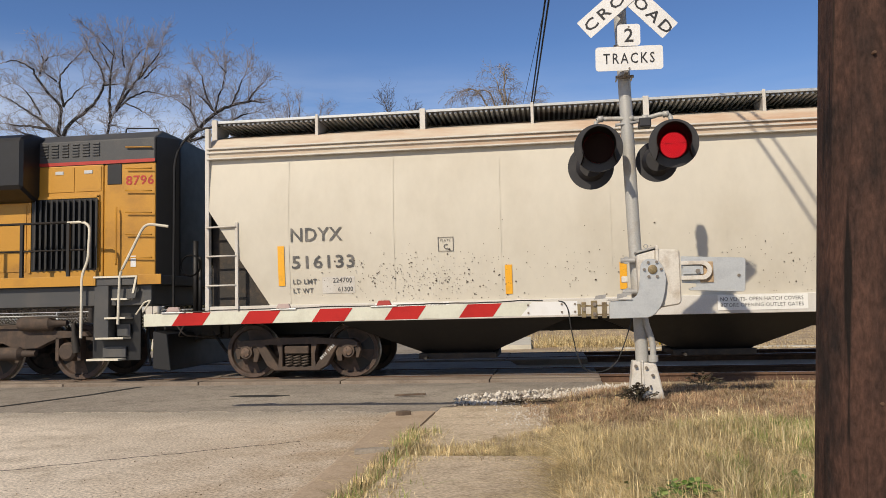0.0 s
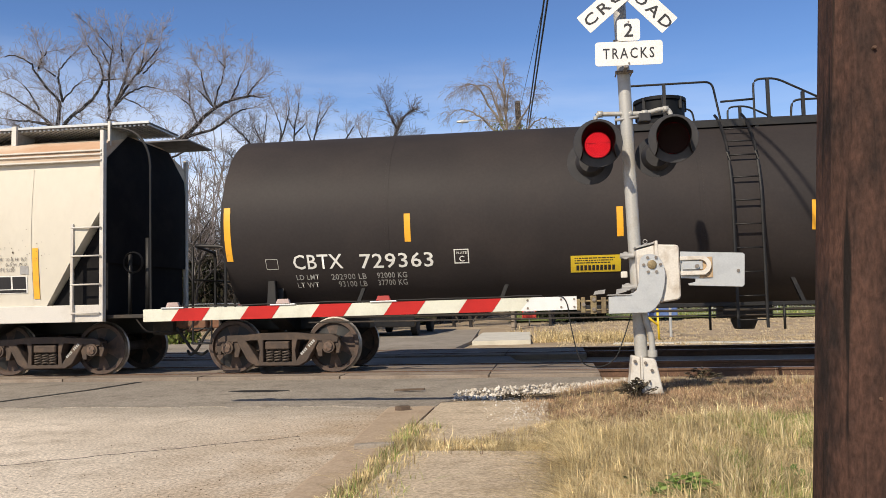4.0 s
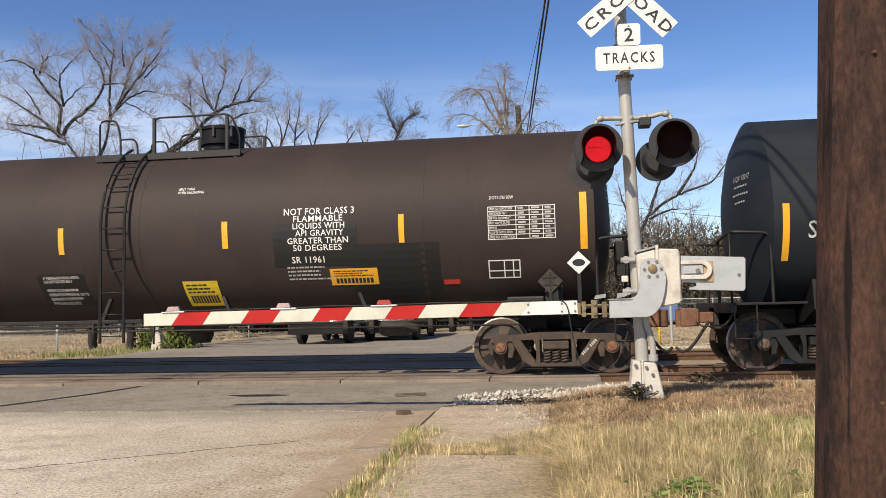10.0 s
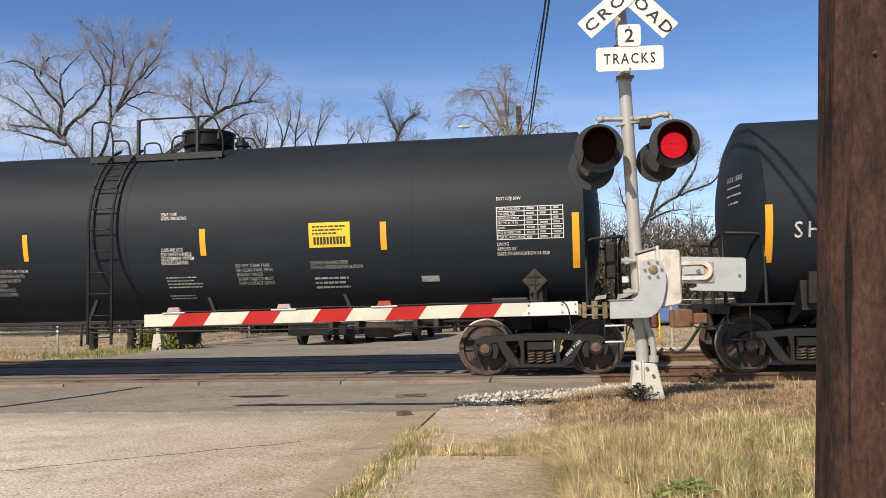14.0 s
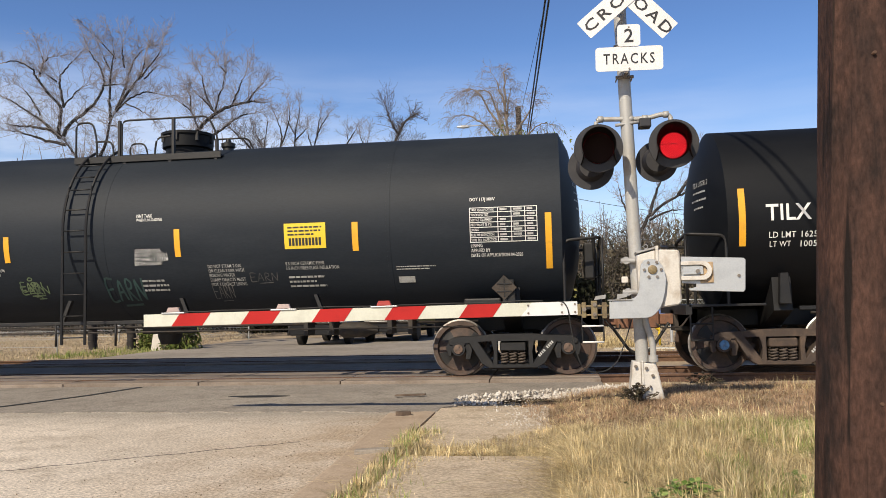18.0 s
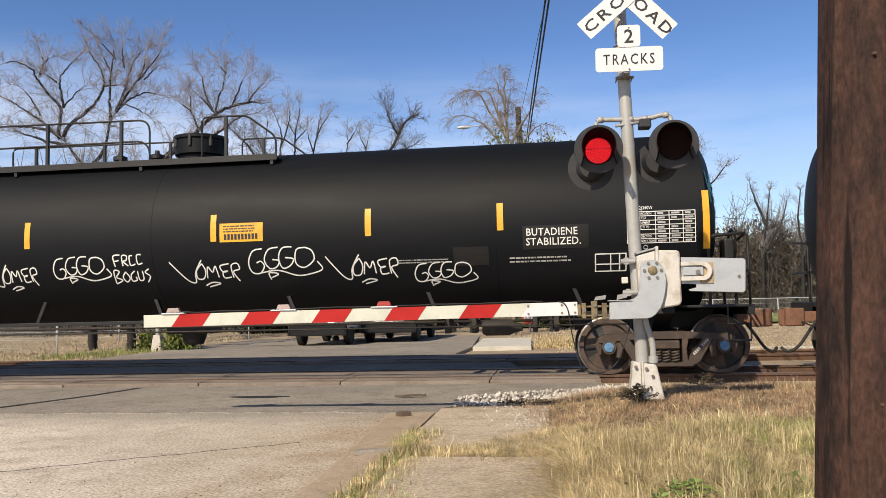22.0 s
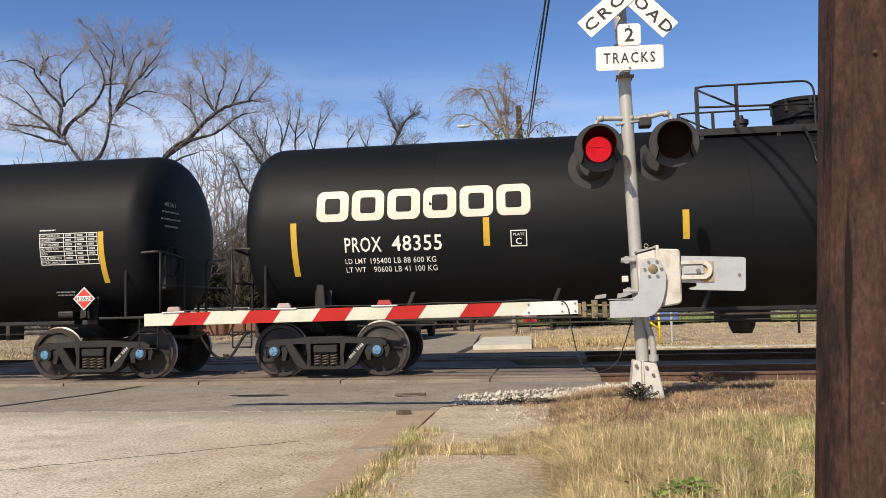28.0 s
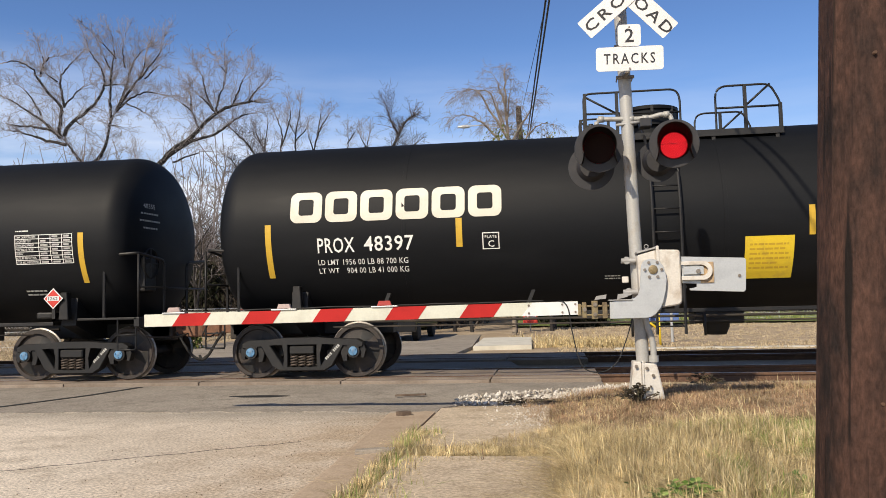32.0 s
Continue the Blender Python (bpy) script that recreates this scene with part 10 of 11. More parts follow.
def leaves_mesh(name, tips, rnd, per, size, mat, spread):
    verts, faces = [], []
    for p, w in tips:
        for _ in range(per):
            c = Vector(p) + Vector((rnd.gauss(0, spread), rnd.gauss(0, spread), rnd.gauss(0, spread)))
            q = Euler((rnd.random() * 6, rnd.random() * 6, rnd.random() * 6)).to_matrix()
            s, k = size * rnd.uniform(0.6, 1.4), len(verts)
            verts += [c + q @ Vector(o) * s for o in ((-0.5, 0, 0), (0, -0.28, 0.05), (0.55, 0, 0), (0, 0.28, 0.05))]
            faces.append((k, k + 1, k + 2, k + 3))
    return raw(name, verts, faces, M[mat])


def shoot(rnd, p, way, length, r, depth, segs, tips, droop=0.0):
    """A straight young branch with finer ones standing off it, all bending a little upwards or drooping."""
    n, kids = (4, 2) if depth > 1 else (3, 1)
    for i in range(n):
        way = (way + Vector((rnd.gauss(0, 0.16), rnd.gauss(0, 0.16), rnd.gauss(0, 0.13) + 0.04 - droop * (i + 1) * 0.16))).normalized()
        q = p + way * (length / n)
        r1 = max(0.0042, r * 0.78)
        segs.append((tuple(p), tuple(q), r, r1))
        if depth:
            for _ in range(kids):
                if rnd.random() < 0.82:
                    side = Vector((rnd.gauss(0, 1), rnd.gauss(0, 1), rnd.gauss(0.1, 0.8))).normalized()
                    shoot(rnd, p.lerp(q, rnd.random()), (way * 1.0 + side * 1.0).normalized(), length * rnd.uniform(0.34, 0.66), r1 * 0.62, depth - 1, segs, tips, droop)
        p, r = q, r1
    tips.append((p, way))


def limb_tree(x, y, label, seed, limbs, pale=False, leafy=0, dense=1.0, fine=2, twigs="twig"):
    """A bare winter tree with given main limbs, (radius, points in x and height), clothed with finer branches."""
    rnd = random.Random(seed)
    t = thing("tree", (x, y, -0.14), label, "tree")
    segs, tips = [], []
    for n, (r0, pts) in enumerate(limbs):
        drift = rnd.gauss(0, 0.35) if n else 0.0
        pts = [Vector((px, drift * i / len(pts), pz)) for i, (px, pz) in enumerate(pts)]
        if n == 0:
            pts.insert(0, Vector((pts[0].x, 0, -0.3)))
        pts[-1] = pts[-2].lerp(pts[-1], 0.55)
        pts = bend(pts, 0.3, 2)
        m = len(pts)
        r0 *= 0.80
        end = max(0.010, r0 * (0.5 if n == 0 and m < 6 else 0.22))
        for i in range(m - 1):
            ra, rb = (r0 + (end - r0) * (k / (m - 1)) ** 0.8 for k in (i, i + 1))
            kink = Vector((rnd.gauss(0, 0.02), rnd.gauss(0, 0.03), rnd.gauss(0, 0.02)))
            mid = pts[i].lerp(pts[i + 1], 0.5) + kink
            segs.append((tuple(pts[i]), tuple(mid), ra, (ra + rb) / 2))
            segs.append((tuple(mid), tuple(pts[i + 1]), (ra + rb) / 2, rb))
            if pts[i].z < 2.6:
                continue
            way, ln = (pts[i + 1] - pts[i]).normalized(), (pts[i + 1] - pts[i]).length
            far = (i + 1) / m
            for _ in range(int(ln * (3.0 + 4.0 * far) * dense + rnd.random())):
                side = Vector((rnd.gauss(0, 1), rnd.gauss(0, 0.8), rnd.gauss(0.45, 0.6))).normalized()
                p = pts[i].lerp(pts[i + 1], rnd.random())
                shoot(rnd, p, (way * 0.7 + side).normalized(), rnd.uniform(0.5, 1.3) * (1.0 - 0.45 * far), max(0.008, min(0.016, rb * 0.42)), fine, segs, tips, 0.9 if pale else 0.0)
        way = (pts[-1] - pts[-2]).normalized()
        for _ in range(3):
            side = Vector((rnd.gauss(0, 1), rnd.gauss(0, 1), rnd.gauss(0.0, 0.6))).normalized()
            shoot(rnd, pts[-1], (way * 1.4 + side * 0.7).normalized(), rnd.uniform(0.4, 0.7), max(0.009, end * 0.7), fine, segs, tips, 0.9 if pale else 0.0)
    thick = [s for s in segs if s[2] > 0.021]
    thin = [s for s in segs if s[2] <= 0.021]
    me = tubes_mesh(thick, "trunk", 7)
    if pale:
        me.materials.clear()
        me.materials.append(M["pale_bark"])
    part("trunk", me, None, t)
    me = tubes_mesh(thin, "crown", 3)
    me.materials.clear()
    me.materials.append(M["pale_twig" if pale else twigs])
    part("crown", me, None, t, "crown of fine bare twigs")
    if leafy:
        some = [tp for tp in tips if rnd.random() < 0.13 and tp[0].z < 8.3]
        part("leaves", leaves_mesh("leaves", some, rnd, leafy, 0.12, "tree_leaf", 0.22), None, t, "sparse green leaves")
    return t


limb_tree(-16.62, 27, "large bare winter tree with two crooked trunks", 165, [
    (0.174, [(-0.00, 0.64), (-0.09, 4.57), (-0.29, 6.69), (-0.56, 7.04), (-0.89, 7.50), (-1.30, 7.95)]),
    (0.096, [(-1.30, 7.95), (-1.71, 8.25), (-2.18, 8.36), (-2.75, 8.44), (-3.29, 8.51), (-4.08, 8.68)]),
    (0.077, [(-1.11, 7.64), (-2.05, 7.90), (-2.68, 8.13), (-3.21, 8.31), (-4.08, 8.42)]),
    (0.077, [(-1.37, 7.91), (-1.83, 8.43), (-2.37, 8.82), (-2.76, 9.06), (-3.23, 9.37), (-3.82, 9.71), (-4.34, 9.96)]),
    (0.046, [(-2.14, 8.83), (-2.37, 9.30), (-2.66, 9.71), (-3.06, 10.06), (-3.55, 10.09)]),
    (0.089, [(-1.39, 8.02), (-1.31, 8.70), (-1.20, 9.08), (-1.69, 9.54), (-1.97, 9.95), (-2.18, 10.26), (-2.21, 10.48), (-2.86, 10.87), (-3.37, 10.80), (-3.84, 10.59)]),
    (0.046, [(-2.18, 10.31), (-2.05, 10.80), (-1.82, 10.94), (-1.43, 11.02), (-1.11, 10.93)]),
    (0.042, [(-2.12, 10.56), (-2.08, 10.91), (-2.27, 11.32), (-2.48, 11.81)]),
    (0.066, [(-1.20, 9.08), (-1.34, 9.63), (-1.49, 10.07), (-1.40, 10.43), (-1.18, 10.76), (-0.86, 11.03), (-0.63, 11.34)]),
    (0.042, [(-1.49, 10.07), (-1.86, 10.35), (-2.21, 10.51)]),
    (0.096, [(-1.21, 7.97), (-1.08, 8.32), (-0.81, 8.57), (-0.36, 8.86), (0.00, 9.23), (0.33, 9.74), (0.31, 10.07), (0.17, 10.50), (-0.06, 10.84), (-0.38, 11.28), (-0.55, 11.68)]),
    (0.039, [(0.36, 9.81), (0.76, 9.78), (1.25, 9.79), (1.61, 9.56)]),
    (0.042, [(-1.20, 9.08), (-0.82, 9.60), (-0.37, 9.89), (0.04, 9.98)]),
    (0.039, [(-0.83, 8.57), (-0.44, 8.35), (-0.17, 8.13)]),
], dense=1.3)
limb_tree(-16.65, 27.2, "large bare winter tree with two crooked trunks", 166, [
    (0.155, [(-0.00, 0.63), (-0.04, 4.59), (-0.13, 6.89), (0.14, 7.17), (0.36, 7.50), (0.47, 7.97), (0.58, 8.50), (0.80, 8.91)]),
    (0.070, [(0.58, 8.50), (0.57, 9.14), (0.61, 9.68), (0.63, 10.32), (0.78, 10.85), (0.78, 11.50), (0.59, 12.10)]),
    (0.070, [(0.80, 8.91), (0.98, 9.44), (1.06, 9.97), (1.13, 10.51), (1.26, 11.04), (1.57, 11.43), (2.06, 11.65)]),
    (0.070, [(0.80, 8.91), (1.24, 9.53), (1.69, 10.04), (1.91, 10.56), (1.95, 11.06), (2.13, 11.56)]),
    (0.051, [(0.80, 8.85), (1.13, 9.21), (1.58, 9.51), (2.03, 9.59), (2.61, 9.41), (3.10, 9.42), (3.32, 9.04)]),
    (0.047, [(1.69, 10.00), (2.25, 10.54), (2.58, 10.82), (2.80, 11.13), (2.83, 11.51)]),
    (0.039, [(1.92, 10.03), (2.36, 10.32), (2.72, 10.45), (3.05, 10.17)]),
    (0.039, [(0.63, 10.32), (0.44, 10.77), (0.33, 11.10), (0.16, 11.61)]),
    (0.035, [(0.58, 8.35), (1.03, 8.24), (1.44, 7.79)]),
    (0.035, [(1.18, 9.15), (1.81, 8.85), (2.17, 8.60), (2.50, 8.26)]),
    (0.039, [(1.13, 10.51), (0.99, 11.06), (1.07, 11.55), (1.16, 11.98)]),
    (0.035, [(0.78, 10.85), (0.44, 11.33), (0.02, 11.75), (-0.25, 12.12)]),
], dense=1.3)
limb_tree(-14.56, 26, "bare tree with a long leaning trunk", 167, [
    (0.204, [(0.04, 0.63), (-0.06, 3.00), (-0.13, 4.88), (0.18, 5.49), (0.64, 6.14), (1.13, 6.62), (1.57, 7.08), (2.18, 7.35), (2.49, 7.70), (2.87, 8.04), (3.24, 8.32), (3.74, 8.51), (4.26, 8.56), (4.69, 8.62)]),
    (0.093, [(1.34, 6.79), (1.82, 7.09), (2.28, 7.36), (3.01, 7.47), (3.43, 7.75), (3.76, 8.03), (4.25, 8.20), (4.69, 8.22)]),
    (0.048, [(2.49, 7.66), (2.41, 8.10), (2.24, 8.41), (1.86, 8.70), (1.54, 8.92), (1.27, 8.86)]),
    (0.041, [(2.24, 8.41), (2.16, 9.01), (1.90, 9.39)]),
    (0.048, [(3.16, 8.26), (2.78, 8.69), (2.49, 9.01), (2.26, 9.33)]),
    (0.048, [(3.03, 8.39), (2.76, 8.99), (2.70, 9.50), (2.53, 9.82), (2.28, 10.18)]),
    (0.048, [(3.14, 8.30), (3.24, 8.76), (3.43, 9.25), (3.54, 9.69), (3.48, 10.10)]),
    (0.041, [(3.54, 9.65), (3.33, 9.91), (3.20, 10.20)]),
    (0.045, [(3.78, 8.51), (3.95, 8.92), (4.12, 9.31), (4.28, 9.60), (4.39, 10.00)]),
    (0.041, [(4.28, 8.56), (4.61, 8.98), (4.82, 9.25), (4.90, 9.53)]),
    (0.045, [(1.55, 6.58), (2.07, 6.81), (2.70, 6.98), (3.24, 6.90)]),
    (0.048, [(0.64, 6.10), (1.07, 5.74), (1.70, 5.71)]),
    (0.037, [(0.18, 5.47), (-0.35, 5.66), (-0.42, 6.23)]),
    (0.037, [(0.64, 6.14), (0.39, 6.39), (0.13, 6.81), (-0.21, 7.07)]),
], dense=1.4)
limb_tree(-8.62, 31, "bare spreading tree with forked limbs", 168, [
    (0.199, [(0.05, 0.14), (0.04, 2.84), (-0.00, 3.53), (0.38, 4.32), (1.20, 5.32), (1.78, 6.63), (2.40, 7.57), (2.74, 8.24), (3.02, 8.80), (3.63, 9.16)]),
    (0.133, [(-0.00, 3.53), (-0.70, 4.12), (-1.98, 4.86), (-2.60, 5.35), (-3.32, 5.85), (-3.80, 6.34), (-4.05, 6.82), (-4.21, 7.37), (-4.58, 7.77)]),
    (0.111, [(-0.79, 4.20), (-1.40, 4.91), (-1.88, 5.56), (-2.23, 6.15), (-2.59, 6.52), (-2.73, 6.93), (-3.12, 7.46), (-3.40, 8.04), (-3.94, 8.59), (-4.48, 9.05)]),
    (0.089, [(0.72, 4.74), (1.19, 5.00), (1.80, 5.52), (2.51, 5.95), (3.11, 6.04), (3.67, 6.54)]),
    (0.058, [(1.78, 6.63), (2.61, 6.50), (3.30, 6.60), (4.05, 7.03)]),
    (0.058, [(2.40, 7.57), (3.10, 7.72), (3.65, 7.96)]),
    (0.058, [(2.74, 8.24), (2.42, 8.86), (2.29, 9.31), (2.16, 9.76)]),
    (0.053, [(1.20, 5.32), (0.98, 6.25), (0.70, 6.95), (0.29, 7.48)]),
    (0.053, [(-1.97, 5.56), (-1.82, 6.14), (-2.25, 6.67), (-2.83, 7.12), (-3.26, 7.56)]),
    (0.044, [(-1.40, 4.91), (-1.63, 5.90), (-1.39, 6.58), (-1.43, 7.29)]),
    (0.044, [(-2.60, 5.35), (-2.84, 4.83), (-3.57, 4.69), (-4.30, 5.02)]),
    (0.044, [(2.51, 5.95), (3.06, 5.70), (3.74, 5.63)]),
    (0.049, [(-2.59, 6.52), (-2.49, 7.10), (-2.68, 7.68), (-3.26, 8.41), (-3.55, 8.90)]),
], dense=2.4, twigs="dark_twig")
limb_tree(-13.92, 40, "slender bare tree behind the street", 268, [
    (0.097, [(0.00, 0.14), (-0.10, 9.53), (0.09, 10.59), (-0.15, 11.36), (-0.52, 12.21)]),
    (0.057, [(-0.04, 9.92), (0.47, 11.33), (0.51, 12.09), (0.24, 12.78)]),
])
limb_tree(-13.51, 41, "slender bare tree behind the street", 269, [
    (0.094, [(0.00, 0.14), (0.00, 9.85), (0.08, 11.09), (0.31, 12.02), (0.35, 13.01)]),
    (0.053, [(0.04, 10.47), (0.62, 11.06), (0.88, 11.83)]),
    (0.047, [(0.08, 10.78), (-0.39, 11.59), (-0.45, 12.22)]),
])
limb_tree(-12.82, 42, "slender bare tree behind the street", 270, [
    (0.096, [(0.00, 0.14), (0.05, 10.01), (0.32, 11.10), (0.79, 11.87), (1.31, 12.55)]),
    (0.054, [(0.05, 10.07), (-0.23, 10.97), (-0.38, 11.56)]),
    (0.048, [(0.26, 10.95), (0.47, 12.05), (0.60, 12.68)]),
])
limb_tree(-11.19, 43, "slender bare tree behind the street", 271, [
    (0.080, [(0.00, 0.14), (0.05, 10.05), (0.16, 10.92), (0.05, 11.74)]),
    (0.049, [(0.09, 10.60), (0.56, 11.22), (0.83, 11.76)]),
])
limb_tree(-10.40, 44, "slender bare tree behind the street", 272, [
    (0.082, [(0.00, 0.14), (0.11, 10.27), (0.25, 10.92), (0.46, 11.64)]),
    (0.050, [(0.15, 10.53), (-0.15, 11.14), (-0.27, 11.54)]),
])
limb_tree(-16.87, 45, "slender bare tree behind the street", 273, [
    (0.084, [(0.00, 0.14), (-0.04, 10.28), (0.26, 11.63), (0.40, 12.66), (0.27, 13.18)]),
    (0.051, [(0.04, 11.06), (-0.38, 12.01), (-0.52, 12.71)]),
])
limb_tree(-1.61, 33, "tall pale tree with drooping twigs and sparse leaves", 170, [
    (0.153, [(0.07, 0.14), (0.11, 3.66), (0.12, 6.28), (0.07, 7.96), (-0.01, 9.41), (-0.02, 10.63), (-0.06, 11.56)]),
    (0.075, [(0.08, 8.20), (-0.37, 9.07), (-0.79, 9.70), (-1.06, 10.33), (-1.41, 10.64), (-1.90, 10.55), (-2.39, 10.24)]),
    (0.075, [(-0.01, 7.72), (-0.49, 8.47), (-1.09, 9.11), (-1.57, 9.38), (-2.00, 9.41), (-2.40, 9.16)]),
    (0.071, [(0.14, 6.16), (-0.32, 6.73), (-1.00, 7.05), (-1.43, 7.31)]),
    (0.057, [(-0.02, 9.66), (-0.22, 10.28), (-0.37, 10.90), (-0.74, 11.41)]),
    (0.071, [(0.12, 7.96), (0.70, 9.01), (1.16, 9.59), (1.33, 10.36)]),
    (0.061, [(0.13, 6.88), (0.92, 8.52), (1.52, 8.97), (2.17, 8.76)]),
    (0.052, [(0.01, 9.05), (0.13, 10.09), (0.29, 10.61)]),
    (0.052, [(-0.15, 8.70), (-0.67, 10.43), (-1.25, 10.46), (-1.79, 10.30)]),
    (0.071, [(0.10, 4.14), (-0.24, 5.34), (-0.65, 5.95), (-0.93, 6.32)]),
    (0.071, [(0.14, 4.61), (0.83, 5.77), (1.43, 6.22), (2.18, 6.31)]),
    (0.047, [(0.04, 8.44), (-0.36, 9.68), (-0.62, 10.67)]),
], pale=True, leafy=9, dense=1.3)
limb_tree(3.96, 36, "bare grey tree with long low boughs", 170, [
    (0.160, [(0.00, 0.68), (-0.03, 4.20), (0.55, 5.19), (1.81, 6.03), (3.29, 6.47), (4.31, 7.81)]),
    (0.099, [(0.55, 5.19), (0.97, 6.45), (1.52, 7.69)]),
    (0.099, [(1.81, 6.03), (2.59, 7.13), (3.03, 8.89)]),
    (0.072, [(-0.03, 4.20), (-0.65, 6.00), (-0.85, 7.29)]),
    (0.072, [(0.54, 4.94), (1.54, 5.41), (2.75, 5.23)]),
])
limb_tree(13.22, 52, "pale bare tree at the edge of the wood", 171, [
    (0.200, [(0.00, 0.26), (0.13, 4.16), (0.53, 6.65), (0.91, 9.52)]),
    (0.124, [(0.13, 4.16), (1.43, 6.26), (2.07, 8.74)]),
    (0.124, [(0.49, 5.93), (-0.20, 7.76), (-0.63, 9.59)]),
])
limb_tree(15.67, 52, "pale bare tree at the edge of the wood", 172, [
    (0.200, [(0.00, 0.20), (0.04, 4.08), (-0.10, 6.58), (0.33, 9.43)]),
    (0.124, [(0.04, 4.08), (0.81, 5.83), (1.28, 8.31)]),
])


def back_trees():
    """More bare trees close behind the street, their crowns running into each other."""
    rnd = random.Random(77)
    for x, y, h in ((-20.6, 37, 7.6), (-18.2, 39, 8.2), (-12.2, 36, 6.4), (-10.2, 40, 7.4), (-23.5, 40, 8.4), (-7.0, 44, 7.2), (-27.0, 43, 8.6), (-14.6, 46, 8.2), (-16.4, 35, 6.6)):
        lean = rnd.gauss(0, 0.25)
        limbs = [(0.13, [(0, 0), (lean * 0.5, h * 0.30), (lean, h * 0.55), (lean * 1.4, h * 0.86)])]
        for k in range(5):
            s, z0 = rnd.choice((-1, 1)), h * rnd.uniform(0.28, 0.62)
            w = rnd.uniform(0.8, 1.9)
            limbs.append((0.065, [(lean * z0 / h, z0), (lean * z0 / h + s * w * 0.5, z0 + h * 0.14), (lean * z0 / h + s * w, z0 + h * rnd.uniform(0.24, 0.36))]))
        limb_tree(x, y, "bare grey winter tree behind the street", int(x * 10), limbs, dense=0.8, fine=1)


back_trees()


def far_woods():
    """A grey winter wood behind the field: many thin stems and twigs, told apart only as a haze."""
    rnd = random.Random(33)
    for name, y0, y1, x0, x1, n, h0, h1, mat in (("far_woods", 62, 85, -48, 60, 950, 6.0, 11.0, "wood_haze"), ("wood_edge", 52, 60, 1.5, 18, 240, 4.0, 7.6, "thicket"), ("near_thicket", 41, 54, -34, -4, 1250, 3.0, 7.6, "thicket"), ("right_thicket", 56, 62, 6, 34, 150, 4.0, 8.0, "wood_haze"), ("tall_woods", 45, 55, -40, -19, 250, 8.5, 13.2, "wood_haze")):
        segs = []
        for _ in range(n):
            x, y, h = rnd.uniform(x0, x1), rnd.uniform(y0, y1), rnd.uniform(h0, h1)
            p, way, k = Vector((x, y, -0.1)), Vector((rnd.gauss(0, 0.12), 0, 1)), 6
            r = 0.05 * h / 7
            for i in range(k):
                q = p + (way + Vector((rnd.gauss(0, 0.24), rnd.gauss(0, 0.18), 0))).normalized() * h / k
                segs.append((tuple(p), tuple(q), r, r * 0.8))
                if i > 0:
                    for _ in range(4):
                        d = Vector((rnd.gauss(0, 0.8), rnd.gauss(0, 0.5), rnd.uniform(0.3, 1))).normalized() * rnd.uniform(0.5, 1.5)
                        segs.append((tuple(p), tuple(p + d), 0.022, 0.012))
                        e = Vector((rnd.gauss(0, 0.6), rnd.gauss(0, 0.4), rnd.uniform(0.1, 0.8))).normalized() * rnd.uniform(0.3, 0.8)
                        s = p + d * rnd.uniform(0.4, 0.9)
                        segs.append((tuple(s), tuple(s + e), 0.013, 0.009))
                p, r = q, r * 0.8
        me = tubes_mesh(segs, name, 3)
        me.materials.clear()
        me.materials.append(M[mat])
        tagged(new(name, me), "grey leafless winter woods behind the field", "woods", kind="stuff")
    # undergrowth: clumps of dull leaves low down
    tips = [(Vector((rnd.uniform(-70, 70), rnd.uniform(58, 82), abs(rnd.gauss(0, 1.5)))), None) for _ in range(2600)]
    me = leaves_mesh("undergrowth", tips, rnd, 5, 0.8, "brown_grass", 0.7)
    me.materials.clear()
    me.materials.append(M["undergrowth"])
    tagged(new("undergrowth", me), "dull brown-green undergrowth along the wood", "undergrowth", kind="stuff")
    # grey-brown brush at the wood's edge, lower and thinner towards its ends
    tips = []
    for _ in range(5200):
        x, y = rnd.uniform(0.5, 20), rnd.uniform(53, 60)
        top = 5.4 + 2.2 * noise.noise((x * 0.35, y * 0.2, 15))
        tips.append((Vector((x, y, top * rnd.random() ** 0.8)), None))
    me = leaves_mesh("brush", tips, rnd, 5, 0.26, "brown_grass", 0.45)
    me.materials.clear()
    me.materials.append(M["brush"])
    tagged(new("brush", me), "grey-brown winter brush at the wood's edge", "brush", kind="stuff")


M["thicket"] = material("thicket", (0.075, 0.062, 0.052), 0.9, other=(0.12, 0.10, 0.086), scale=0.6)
# paler than the thicket: the distant wood's haze is put into the colour
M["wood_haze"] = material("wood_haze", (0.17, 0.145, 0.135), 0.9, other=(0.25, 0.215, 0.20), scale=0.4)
M["board_grey"] = material("board_grey", (0.20, 0.185, 0.165), 0.9, other=(0.12, 0.11, 0.10), scale=4, stretch=(3, 3, 0.4), rand=0.25)
M["field_straw"] = island_material("field_straw", [(0.47, 0.385, 0.265), (0.52, 0.435, 0.305), (0.44, 0.355, 0.24), (0.40, 0.335, 0.22)], patchy=0.2)
M["undergrowth"] = island_material("undergrowth", [(0.045, 0.05, 0.025), (0.10, 0.085, 0.055), (0.075, 0.08, 0.04), (0.14, 0.115, 0.08)])
M["brush"] = island_material("brush", [(0.085, 0.07, 0.055), (0.15, 0.125, 0.10), (0.11, 0.10, 0.06), (0.19, 0.16, 0.13)])
M["dark_leaf"] = island_material("dark_leaf", [(0.013, 0.016, 0.008), (0.024, 0.028, 0.013), (0.035, 0.030, 0.018)])
far_woods()


